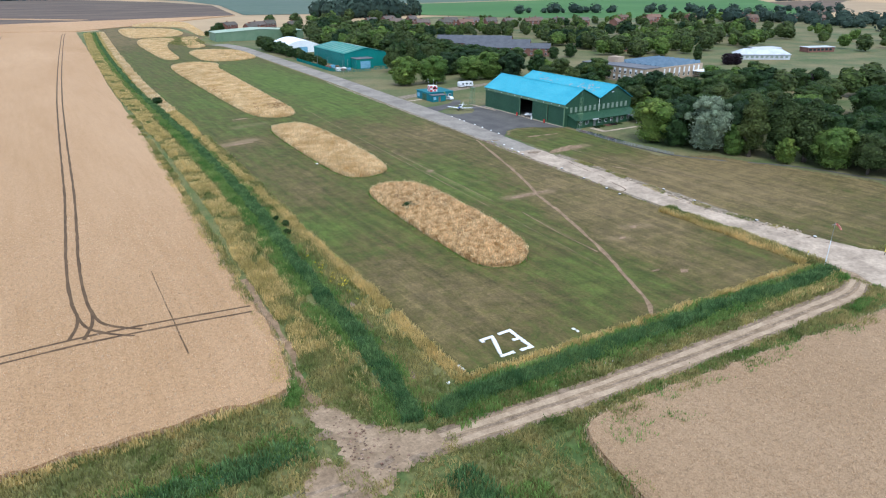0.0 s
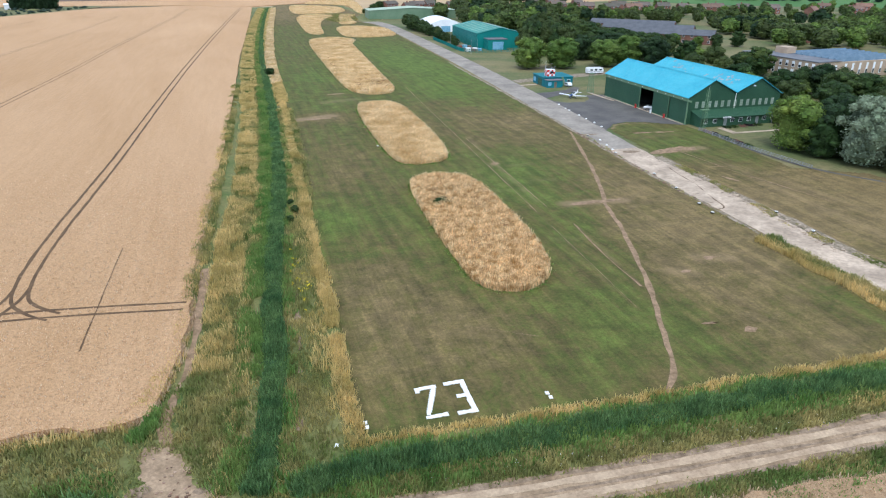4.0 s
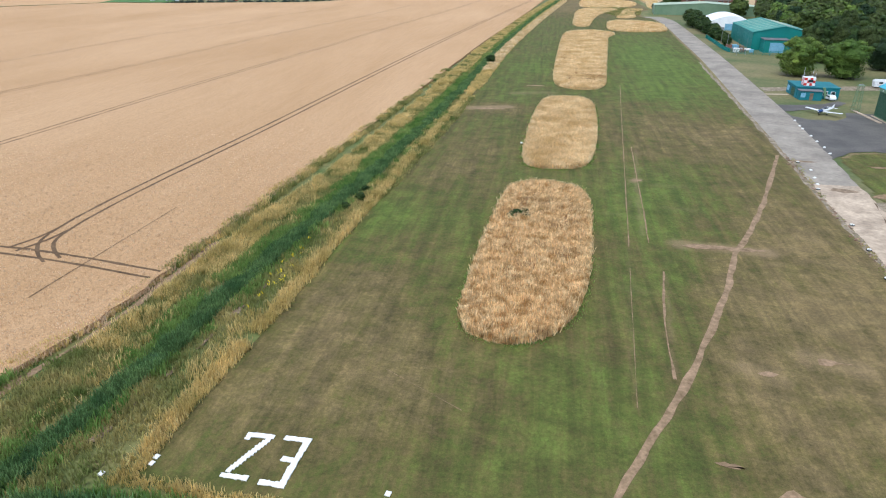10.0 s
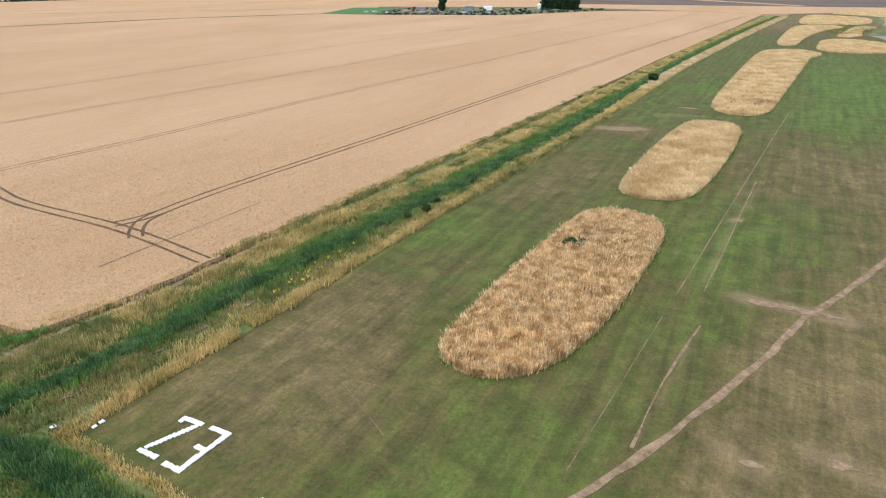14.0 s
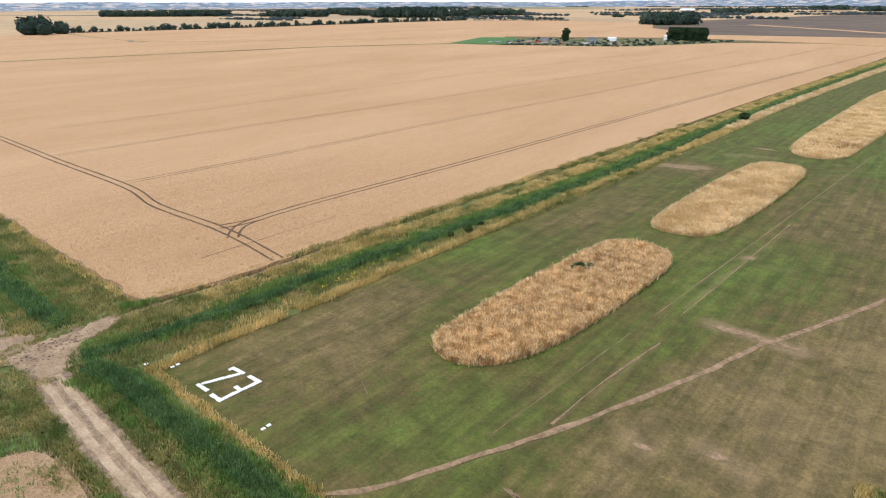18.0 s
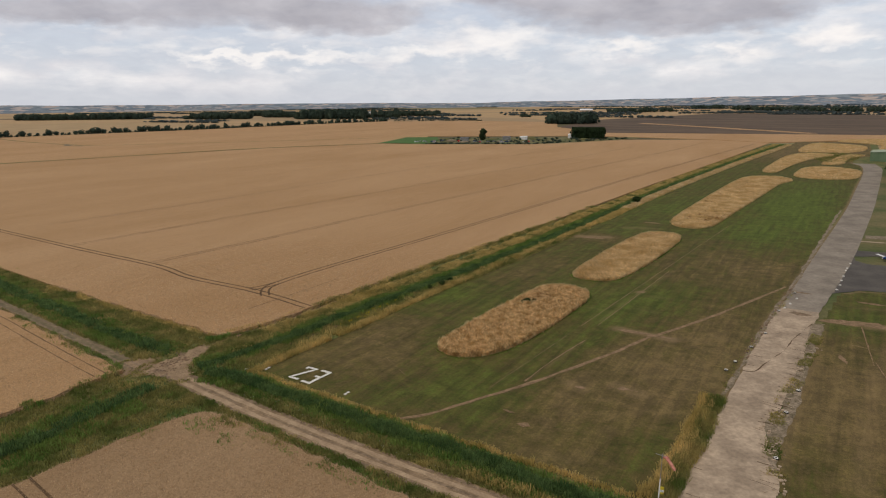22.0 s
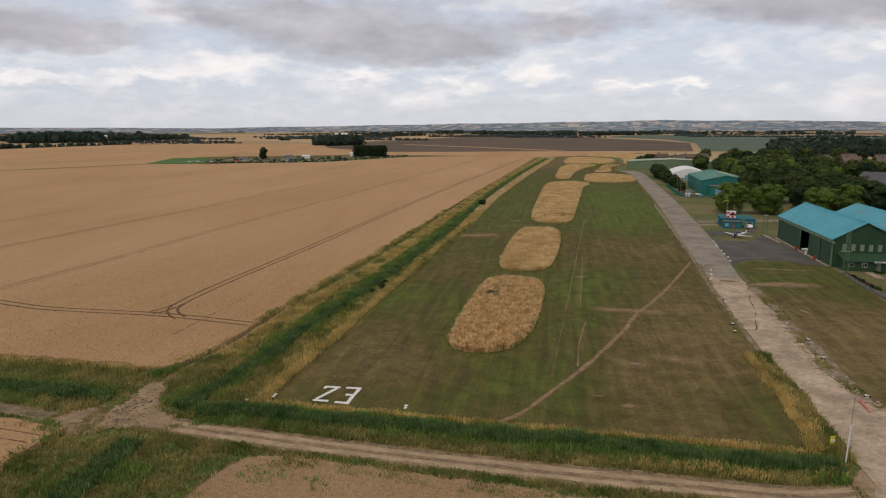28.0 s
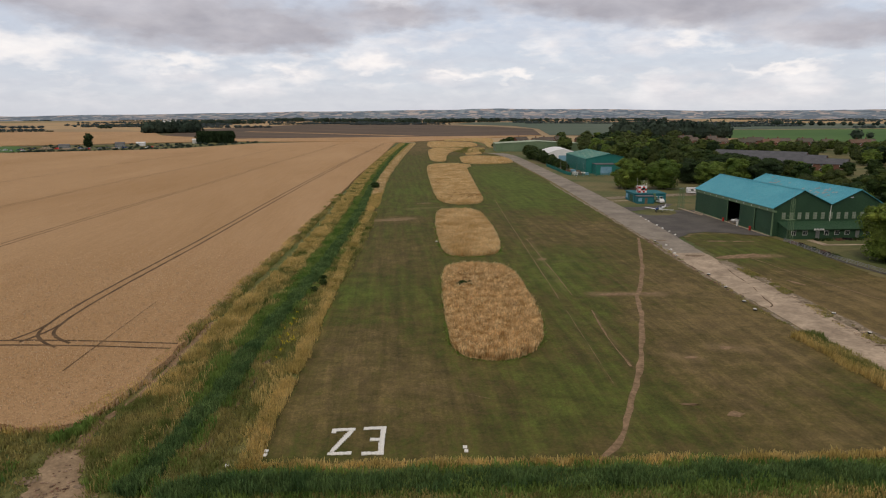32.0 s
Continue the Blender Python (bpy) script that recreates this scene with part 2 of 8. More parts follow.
def far_fields_material():
    """Open farmland: a patchwork of ripe corn, stubble, pasture and fallow."""
    m = bpy.data.materials.new("far_farmland")
    m.use_nodes = True
    nt = m.node_tree
    bs = nt.nodes["Principled BSDF"]
    bs.inputs["Roughness"].default_value, bs.inputs["Specular IOR Level"].default_value = 1.0, 0.05
    co = nt.nodes.new("ShaderNodeTexCoord").outputs["Object"]
    vor = nt.nodes.new("ShaderNodeTexVoronoi")
    vor.inputs["Scale"].default_value = 1.0
    link(nt, mapping(nt, co, (0.0016, 0.0028, 1), rot=(0, 0, 0.4), loc=(0.3, 0.1, 0)), vor.inputs["Vector"])
    sepc = nt.nodes.new("ShaderNodeSeparateColor")
    link(nt, vor.outputs["Color"], sepc.inputs[0])
    n = ramp(nt, sepc.outputs[0], [(0.0, (0.46, 0.32, 0.175)), (0.42, (0.44, 0.31, 0.18)), (0.44, (0.36, 0.265, 0.165)), (0.62, (0.40, 0.29, 0.17)),
                                  (0.86, (0.41, 0.30, 0.18)), (0.88, (0.105, 0.130, 0.062)), (0.94, (0.15, 0.11, 0.08))])
    fine = noise_tex(nt, co, 0.02, 5.0, 0.6)
    col = mix_col(nt, 1.0, n, ramp(nt, fine, [(0.3, (0.86,) * 3), (0.7, (1.1,) * 3)]), "MULTIPLY")
    link(nt, col, bs.inputs["Base Color"])
    return m


def hazed_hill_material(name="far_hills_hazed", woods=0.60):
    """Far wolds with distance haze mixed into the colours: pale stubble, blue-green crops and dark woods in strips."""
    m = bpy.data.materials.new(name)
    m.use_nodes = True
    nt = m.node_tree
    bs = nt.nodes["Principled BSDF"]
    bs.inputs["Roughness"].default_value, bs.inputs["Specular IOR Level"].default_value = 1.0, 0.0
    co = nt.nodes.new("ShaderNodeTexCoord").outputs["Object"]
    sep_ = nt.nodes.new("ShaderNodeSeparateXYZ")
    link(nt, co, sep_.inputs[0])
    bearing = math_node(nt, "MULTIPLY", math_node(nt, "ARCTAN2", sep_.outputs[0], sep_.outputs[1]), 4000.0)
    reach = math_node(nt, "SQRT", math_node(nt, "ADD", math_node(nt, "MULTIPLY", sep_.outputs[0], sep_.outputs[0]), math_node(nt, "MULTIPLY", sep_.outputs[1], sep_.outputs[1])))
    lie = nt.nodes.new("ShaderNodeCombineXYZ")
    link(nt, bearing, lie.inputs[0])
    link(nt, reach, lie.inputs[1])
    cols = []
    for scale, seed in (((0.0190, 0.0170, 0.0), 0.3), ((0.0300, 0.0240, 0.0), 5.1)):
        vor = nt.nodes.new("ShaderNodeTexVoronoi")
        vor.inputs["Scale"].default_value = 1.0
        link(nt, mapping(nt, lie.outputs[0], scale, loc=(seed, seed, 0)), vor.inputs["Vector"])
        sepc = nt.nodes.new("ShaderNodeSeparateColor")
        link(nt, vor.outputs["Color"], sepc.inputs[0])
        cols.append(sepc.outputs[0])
    # field and wood tones are paled and blued to stand for haze
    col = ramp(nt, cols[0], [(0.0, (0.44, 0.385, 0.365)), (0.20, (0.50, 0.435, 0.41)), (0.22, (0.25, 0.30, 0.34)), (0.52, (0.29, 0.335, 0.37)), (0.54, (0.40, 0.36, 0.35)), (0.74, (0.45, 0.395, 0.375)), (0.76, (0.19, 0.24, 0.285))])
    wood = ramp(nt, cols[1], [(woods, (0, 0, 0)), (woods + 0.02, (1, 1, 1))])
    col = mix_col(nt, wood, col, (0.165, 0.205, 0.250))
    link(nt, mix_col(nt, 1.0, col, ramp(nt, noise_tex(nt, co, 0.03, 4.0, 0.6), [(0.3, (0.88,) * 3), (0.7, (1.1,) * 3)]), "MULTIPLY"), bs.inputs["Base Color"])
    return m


def wheat_material(name, light, dark, fine=2.2):
    m = bpy.data.materials.new(name)
    m.use_nodes = True
    nt = m.node_tree
    bs = nt.nodes["Principled BSDF"]
    bs.inputs["Roughness"].default_value, bs.inputs["Specular IOR Level"].default_value = 0.9, 0.12
    co = nt.nodes.new("ShaderNodeTexCoord").outputs["Object"]
    wide = noise_tex(nt, mapping(nt, co, (0.02, 0.006, 1), rot=(0, 0, radians(2.2))), 1.0, 5.0, 0.6, 0.5)
    rows = noise_tex(nt, mapping(nt, co, (0.9, 0.05, 1), rot=(0, 0, radians(2.2))), 1.0, 3.0, 0.6)
    ears = noise_tex(nt, co, fine, 4.0, 0.7)
    knots = noise_tex(nt, co, fine * 2.6, 2.0, 0.6)
    f = math_node(nt, "ADD", math_node(nt, "MULTIPLY", wide, 0.55), math_node(nt, "MULTIPLY", rows, 0.25))
    f = math_node(nt, "ADD", f, math_node(nt, "MULTIPLY", ears, 0.2))
    col = ramp(nt, f, [(0.36, dark), (0.64, light)])
    col = mix_col(nt, 1.0, col, ramp(nt, ears, [(0.32, (0.82,) * 3), (0.50, (1.0,) * 3), (0.68, (1.09,) * 3)]), "MULTIPLY")
    col = mix_col(nt, 1.0, col, ramp(nt, knots, [(0.34, (0.78,) * 3), (0.52, (1.0,) * 3), (0.7, (1.12,) * 3)]), "MULTIPLY")
    link(nt, col, bs.inputs["Base Color"])
    bn = nt.nodes.new("ShaderNodeBump")
    bn.inputs["Strength"].default_value, bn.inputs["Distance"].default_value = 0.8, 0.25
    link(nt, math_node(nt, "ADD", ears, knots), bn.inputs["Height"])
    link(nt, bn.outputs[0], bs.inputs["Normal"])
    return m


def glass_material(name, col=(0.02, 0.03, 0.035), rough=0.06):
    m = bpy.data.materials.new(name)
    m.use_nodes = True
    bs = m.node_tree.nodes["Principled BSDF"]
    bs.inputs["Base Color"].default_value = (*col, 1)
    bs.inputs["Roughness"].default_value, bs.inputs["Specular IOR Level"].default_value = rough, 0.8
    return m


M = dict(
    turf=mown_grass_material(), far=far_fields_material(),
    wheat=wheat_material("ripe_wheat", (0.525, 0.336, 0.184), (0.424, 0.257, 0.126)),
    wheat_brown=wheat_material("overripe_wheat", (0.405, 0.274, 0.160), (0.322, 0.208, 0.112)),
    wheat_far=wheat_material("ripe_wheat_far", (0.505, 0.320, 0.172), (0.408, 0.246, 0.121), 0.6),
    wheat_ear=nmat("wheat_ears", (0.60, 0.43, 0.27), (0.72, 0.54, 0.35), 0.05, 2.0, 0.9, 0, vary=0.22, island=0.20, lift=0.5),
    straw=nmat("long_dry_grass", (0.52, 0.32, 0.125), (0.96, 0.755, 0.435), 0.85, 2.6, 0.9, 0, vary=0.42, island=0.30, contrast=(0.36, 0.58), stretch=(0.8, 1.0, 1), lift=0.5),
    straw_pale=nmat("pale_dry_grass", (0.62, 0.44, 0.20), (0.90, 0.73, 0.44), 0.16, 1.2, 0.9, 0, vary=0.3, island=0.2, lift=0.5),
    dock=nmat("rusty_seed_stems", (0.22, 0.112, 0.048), (0.46, 0.265, 0.125), 0.7, 2.0, 0.9, 0, vary=0.35, island=0.35, lift=0.35),
    straw_base=nmat("dry_grass_thatch", (0.43, 0.28, 0.118), (0.70, 0.51, 0.262), 0.45, 1.2, 0.95, 0.4, vary=0.4),
    verge=nmat("verge_grass", (0.075, 0.115, 0.028), (0.200, 0.175, 0.066), 0.11, 1.5, 0.95, 0.4, vary=0.4),
    verge_blade=nmat("verge_blades", (0.150, 0.200, 0.050), (0.49, 0.40, 0.158), 0.16, 1.0, 0.9, 0, vary=0.3, island=0.3, lift=0.5),
    gold_blade=nmat("seeding_grass", (0.48, 0.375, 0.125), (0.79, 0.60, 0.255), 0.2, 1.0, 0.9, 0, vary=0.25, island=0.25, lift=0.5),
    lush_blade=nmat("lush_grass", (0.125, 0.235, 0.048), (0.285, 0.372, 0.100), 0.2, 1.0, 0.85, 0, vary=0.3, island=0.3, lift=0.5),
    reed=nmat("reeds", (0.080, 0.158, 0.054), (0.188, 0.285, 0.098), 0.35, 1.2, 0.7, 0, vary=0.35, island=0.5, lift=0.45),
    # about half the reeds' tone: shade among the stems is in this green
    reed_bed_shade=nmat("reed_bed", (0.034, 0.080, 0.030), (0.065, 0.115, 0.040), 0.5, 1.0, 0.9, 0.6, vary=0.4),
    rough=nmat("rough_pasture", (0.080, 0.107, 0.032), (0.200, 0.164, 0.075), 0.035, 0.9, 0.95, 0.35, vary=0.35),
    lawn=nmat("lawn_turf", (0.060, 0.105, 0.024), (0.150, 0.135, 0.055), 0.07, 1.2, 0.95, 0.35, vary=0.3),
    soil=nmat("dry_track_earth", (0.222, 0.152, 0.090), (0.358, 0.254, 0.158), 0.45, 2.6, 0.95, 0.6, vary=0.35),
    worn=nmat("worn_turf_path", (0.180, 0.120, 0.064), (0.325, 0.216, 0.130), 0.9, 3.0, 0.95, 0.5, vary=0.35),
    soil_dark=nmat("stony_earth", (0.16, 0.112, 0.070), (0.31, 0.225, 0.152), 0.9, 3.5, 0.95, 0.6, vary=0.4),
    track_grass=nmat("grassed_track", (0.12, 0.105, 0.055), (0.27, 0.21, 0.13), 0.35, 2.0, 0.95, 0.5, vary=0.4),
    rut=nmat("crushed_wheel_rut", (0.082, 0.048, 0.023), (0.135, 0.082, 0.041), 0.5, 2.0, 0.95, 0.3),
    concrete=nmat("weathered_concrete", (0.318, 0.246, 0.178), (0.520, 0.408, 0.300), 0.22, 1.4, 0.9, 0.25, vary=0.30),
    concrete_old=nmat("grey_runway_surface", (0.208, 0.178, 0.145), (0.315, 0.272, 0.222), 0.13, 1.0, 0.9, 0.2, vary=0.24),
    tar=nmat("apron_asphalt", (0.082, 0.075, 0.069), (0.124, 0.112, 0.100), 0.15, 4.0, 0.92, 0.3, vary=0.25),
    rubble=nmat("broken_edge", (0.150, 0.120, 0.072), (0.35, 0.28, 0.205), 0.8, 3.0, 0.95, 0.7, vary=0.5),
    brick_bits=nmat("broken_brick", (0.16, 0.085, 0.055), (0.30, 0.22, 0.155), 0.9, 4.0, 0.95, 0.3, vary=0.4, island=0.5),
    soil_pale=nmat("packed_wheel_path", (0.325, 0.232, 0.148), (0.455, 0.338, 0.222), 0.5, 3.0, 0.95, 0.4, vary=0.28),
    white=nmat("white_painted_stone", (0.72, 0.71, 0.67), (0.82, 0.81, 0.78), 0.8, 5.0, 0.8, 0.3, vary=0.25),
    ploughed=nmat("ploughed_soil", (0.084, 0.058, 0.039), (0.140, 0.098, 0.067), 0.006, 0.08, 1.0, 0, vary=0.2, stretch=(1, 4, 1)),
    pasture=nmat("green_crop", (0.052, 0.128, 0.026), (0.075, 0.155, 0.036), 0.004, 0.05, 1.0, 0, vary=0.12),
    kale=nmat("blue_green_crop", (0.080, 0.115, 0.080), (0.105, 0.135, 0.095), 0.004, 0.06, 1.0, 0, vary=0.15),
    hill=hazed_hill_material(), hill_wooded=hazed_hill_material("wooded_rise_hazed", 0.36),
    # hedgerow green shifted to a lighter blue-grey: distance haze in the colour
    hedge_hazed=nmat("far_hedges_hazed", (0.060, 0.088, 0.095), (0.090, 0.118, 0.115), 0.02, 0.15, 1.0, 0, vary=0.3, island=0.25, lift=0.3),
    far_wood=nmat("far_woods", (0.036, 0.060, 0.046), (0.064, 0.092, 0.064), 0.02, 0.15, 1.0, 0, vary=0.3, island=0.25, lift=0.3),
    roof_blue=nmat("blue_sheet_roof", (0.052, 0.315, 0.415), (0.085, 0.385, 0.475), 0.12, 1.5, 0.55, 0.5, vary=0.15, lines=("Y", 1.6)),
    roof_worn=nmat("worn_sheet_patch", (0.24, 0.27, 0.28), (0.40, 0.42, 0.42), 0.8, 3.0, 0.8, 0.3),
    clad=nmat("green_cladding", (0.024, 0.072, 0.037), (0.034, 0.090, 0.046), 0.15, 2.5, 0.6, 0.4, vary=0.15, lines=("Y", 2.2)),
    clad_x=nmat("green_cladding_gable", (0.024, 0.068, 0.036), (0.033, 0.085, 0.044), 0.15, 2.5, 0.6, 0.4, vary=0.15, lines=("X", 2.2)),
    trim=nmat("pale_green_trim", (0.13, 0.21, 0.115), (0.17, 0.25, 0.14), 0.4, 4.0, 0.6, 0.1, vary=0.15),
    pane=nmat("dusty_pane", (0.22, 0.26, 0.21), (0.31, 0.34, 0.29), 0.7, 5.0, 0.35, 0.05, vary=0.2),
    glass=glass_material("window_glass"),
    teal=nmat("teal_sheeting", (0.012, 0.150, 0.135), (0.020, 0.190, 0.168), 0.1, 2.0, 0.55, 0.35, vary=0.12, lines=("Y", 1.5)),
    teal_roof=nmat("teal_roof_sheet", (0.010, 0.165, 0.130), (0.022, 0.205, 0.160), 0.08, 1.5, 0.55, 0.3, vary=0.12, lines=("X", 1.2)),
    blue_wall=nmat("blue_painted_wall", (0.012, 0.120, 0.150), (0.020, 0.165, 0.190), 0.3, 4.0, 0.7, 0.2, vary=0.2),
    pale_blue=nmat("pale_blue_paint", (0.16, 0.36, 0.52), (0.24, 0.44, 0.58), 0.8, 5.0, 0.6, 0.1),
    sage=nmat("sage_green_sheeting", (0.125, 0.195, 0.115), (0.165, 0.235, 0.145), 0.12, 2.0, 0.6, 0.3, vary=0.12, lines=("X", 1.5)),
    sage_roof=nmat("sage_roof", (0.30, 0.37, 0.25), (0.36, 0.42, 0.30), 0.1, 2.0, 0.6, 0.2, vary=0.12),
    canvas=nmat("white_canvas", (0.47, 0.48, 0.50), (0.58, 0.585, 0.60), 0.3, 2.0, 0.6, 0.1, vary=0.1),
    white_sheet=nmat("white_sheet", (0.74, 0.75, 0.76), (0.83, 0.83, 0.83), 0.3, 2.0, 0.5, 0.1, vary=0.08),
    brick=nmat("red_brick", (0.165, 0.080, 0.060), (0.235, 0.115, 0.085), 0.4, 6.0, 0.9, 0.2, vary=0.3, per_object=0.12),
    buff=nmat("buff_brick", (0.36, 0.27, 0.19), (0.45, 0.345, 0.245), 0.4, 6.0, 0.9, 0.2, vary=0.25),
    tile_roof=nmat("brown_roof_tile", (0.098, 0.083, 0.074), (0.155, 0.122, 0.102), 0.4, 5.0, 0.85, 0.3, vary=0.3, per_object=0.2),
    tile_red=nmat("red_roof_tile", (0.140, 0.085, 0.064), (0.205, 0.125, 0.095), 0.4, 5.0, 0.85, 0.3, vary=0.3, per_object=0.15),
    slate=nmat("grey_slate", (0.075, 0.078, 0.088), (0.115, 0.115, 0.125), 0.3, 4.0, 0.7, 0.2, vary=0.2),
    felt=nmat("flat_roof_felt", (0.115, 0.118, 0.128), (0.175, 0.175, 0.185), 0.25, 3.0, 0.85, 0.2, vary=0.2),
    solar=nmat("glazed_rooflight", (0.10, 0.16, 0.22), (0.16, 0.22, 0.28), 0.4, 3.0, 0.25, 0),
    steel=nmat("grey_steel", (0.28, 0.29, 0.30), (0.40, 0.41, 0.42), 0.8, 6.0, 0.45, 0.1, metal=0.6),
    grey=nmat("grey_paint", (0.20, 0.21, 0.21), (0.30, 0.30, 0.30), 0.8, 5.0, 0.6, 0.1),
    red=nmat("red_paint", (0.46, 0.025, 0.02), (0.58, 0.04, 0.03), 0.8, 5.0, 0.5, 0.1),
    orange=nmat("windsock_cloth", (0.56, 0.20, 0.15), (0.68, 0.32, 0.25), 1.5, 6.0, 0.8, 0.2),
    yellow=nmat("yellow_paint", (0.62, 0.50, 0.04), (0.72, 0.60, 0.08), 1.0, 5.0, 0.6, 0.1),
    flower=nmat("yellow_flowers", (0.62, 0.48, 0.02), (0.72, 0.58, 0.05), 1.0, 5.0, 0.8, 0),
    gloss_white=nmat("white_gloss_paint", (0.74, 0.75, 0.76), (0.80, 0.80, 0.81), 0.8, 5.0, 0.25, 0, vary=0.06, spec=0.5),
    gloss_blue=nmat("navy_gloss_paint", (0.02, 0.05, 0.16), (0.03, 0.07, 0.20), 0.8, 5.0, 0.25, 0, vary=0.06, spec=0.5),
    gloss_dark=nmat("black_gloss_paint", (0.012, 0.012, 0.014), (0.02, 0.02, 0.022), 0.8, 5.0, 0.35, 0, vary=0.06),
    rubber=nmat("black_rubber", (0.015, 0.015, 0.015), (0.03, 0.03, 0.03), 1.0, 8.0, 0.85, 0.2),
    wood=nmat("weathered_wood", (0.14, 0.10, 0.07), (0.22, 0.17, 0.12), 0.8, 6.0, 0.9, 0.3),
    bark=nmat("bark", (0.055, 0.042, 0.030), (0.105, 0.082, 0.060), 1.0, 6.0, 0.95, 0.6),
    leaf=nmat("broad_leaves", (0.030, 0.059, 0.014), (0.068, 0.103, 0.024), 0.16, 1.0, 0.75, 0, vary=0.35, island=0.45, per_object=0.34, lift=0.3),
    leaf_light=nmat("light_green_leaves", (0.082, 0.142, 0.024), (0.168, 0.225, 0.042), 0.18, 1.0, 0.75, 0, vary=0.35, island=0.40, per_object=0.15, lift=0.3),
    leaf_olive=nmat("olive_leaves", (0.044, 0.071, 0.018), (0.088, 0.114, 0.031), 0.16, 1.0, 0.75, 0, vary=0.35, island=0.40, per_object=0.2, lift=0.3),
    leaf_dark=nmat("dark_conifer_leaves", (0.017, 0.038, 0.013), (0.036, 0.066, 0.021), 0.2, 1.0, 0.8, 0, vary=0.35, island=0.42, per_object=0.2, lift=0.3),
    leaf_silver=nmat("silver_leaves", (0.150, 0.195, 0.115), (0.275, 0.325, 0.205), 0.2, 1.0, 0.7, 0, vary=0.35, island=0.40, lift=0.3),
    leaf_purple=nmat("copper_leaves", (0.018, 0.010, 0.016), (0.032, 0.016, 0.024), 0.2, 1.0, 0.75, 0, vary=0.35, island=0.4, lift=0.3),
)


# ---- mesh helpers ----
class Geo:
    def __init__(self):
        self.v, self.f = [], []

    def add(self, vs, fs):
        n = len(self.v)
        self.v += [tuple(p) for p in vs]
        self.f += [tuple(i + n for i in q) for q in fs]
        return self

    def box(self, x0, y0, z0, x1, y1, z1, c=0.0):
        b = [(x0, y0, z0), (x1, y0, z0), (x1, y1, z0), (x0, y1, z0)]
        if c <= 0:
            t = [(x, y, z1) for x, y, _ in b]
            return self.add(b + t, [(3, 2, 1, 0), (4, 5, 6, 7), (0, 1, 5, 4), (1, 2, 6, 5), (2, 3, 7, 6), (3, 0, 4, 7)])
        m = [(x, y, z1 - c) for x, y, _ in b]
        t = [(x0 + c, y0 + c, z1), (x1 - c, y0 + c, z1), (x1 - c, y1 - c, z1), (x0 + c, y1 - c, z1)]
        fs = [(3, 2, 1, 0), (8, 9, 10, 11)]
        for k in (0, 4):
            fs += [(k + i, k + (i + 1) % 4, k + 4 + (i + 1) % 4, k + 4 + i) for i in range(4)]
        return self.add(b + m + t, fs)

    def extrude(self, pts, z0, z1):
        n = len(pts)
        vs = [(x, y, z0) for x, y in pts] + [(x, y, z1) for x, y in pts]
        return self.add(vs, [tuple(range(n - 1, -1, -1)), tuple(range(n, 2 * n))] + [(i, (i + 1) % n, n + (i + 1) % n, n + i) for i in range(n)])

    def wall_prism(self, pts, axis, a, b):
        """A flat outline (u, z) given thickness from a to b along 'x' or 'y'."""
        n = len(pts)
        put = (lambda u, z, k: (k, u, z)) if axis == "x" else (lambda u, z, k: (u, k, z))
        vs = [put(u, z, a) for u, z in pts] + [put(u, z, b) for u, z in pts]
        return self.add(vs, [tuple(range(n - 1, -1, -1)), tuple(range(n, 2 * n))] + [(i, (i + 1) % n, n + (i + 1) % n, n + i) for i in range(n)])

    def tube(self, p0, p1, r0, r1=None, n=8):
        r1 = r0 if r1 is None else r1
        p0, p1 = Vector(p0), Vector(p1)
        q = (p1 - p0).to_track_quat("Z", "Y").to_matrix()
        vs = []
        for p, r in ((p0, r0), (p1, r1)):
            vs += [p + q @ Vector((r * math.cos(a), r * math.sin(a), 0)) for a in (2 * math.pi * i / n for i in range(n))]
        fs = [(i, (i + 1) % n, n + (i + 1) % n, n + i) for i in range(n)] + [tuple(range(n - 1, -1, -1)), tuple(range(n, 2 * n))]
        return self.add(vs, fs)

    def ring(self, c, axis, r, t, n=14, m=7):
        """A torus of radius r and thickness t about axis."""
        q = Vector(axis).to_track_quat("Z", "Y").to_matrix()
        vs = [Vector(c) + q @ Vector(((r + t * math.cos(b)) * math.cos(a), (r + t * math.cos(b)) * math.sin(a), t * math.sin(b)))
              for a in (2 * math.pi * i / n for i in range(n)) for b in (2 * math.pi * j / m for j in range(m))]
        return self.add(vs, [(i * m + j, ((i + 1) % n) * m + j, ((i + 1) % n) * m + (j + 1) % m, i * m + (j + 1) % m) for i in range(n) for j in range(m)])

    def loft(self, rings, close=True):
        n = len(rings[0])
        vs = [p for r in rings for p in r]
        fs = [(k * n + i, k * n + (i + 1) % n, (k + 1) * n + (i + 1) % n, (k + 1) * n + i) for k in range(len(rings) - 1) for i in range(n)]
        if close:
            fs += [tuple(range(n - 1, -1, -1)), tuple(range((len(rings) - 1) * n, len(rings) * n))]
        return self.add(vs, fs)

    def mesh(self, name, smooth=False):
        me = bpy.data.meshes.new(name)
        me.from_pydata(self.v, [], self.f)
        me.update()
        if smooth:
            me.polygons.foreach_set("use_smooth", [True] * len(me.polygons))
        return me


def part(name, geo, material, parent=None, label="", smooth=False):
    me = geo if isinstance(geo, bpy.types.Mesh) else geo.mesh(name, smooth)
    if not me.materials:
        me.materials.append(M[material] if isinstance(material, str) else material)
    ob = new(name, me)
    if parent is not None:
        ob.parent = parent
    if label:
        ob["label"] = label
    return ob


def thing(name, m, label, category, group="", kind=""):
    ob = new(name)
    ob.empty_display_size = 0.3
    ob.matrix_world = m
    return tagged(ob, label, category, group, kind)


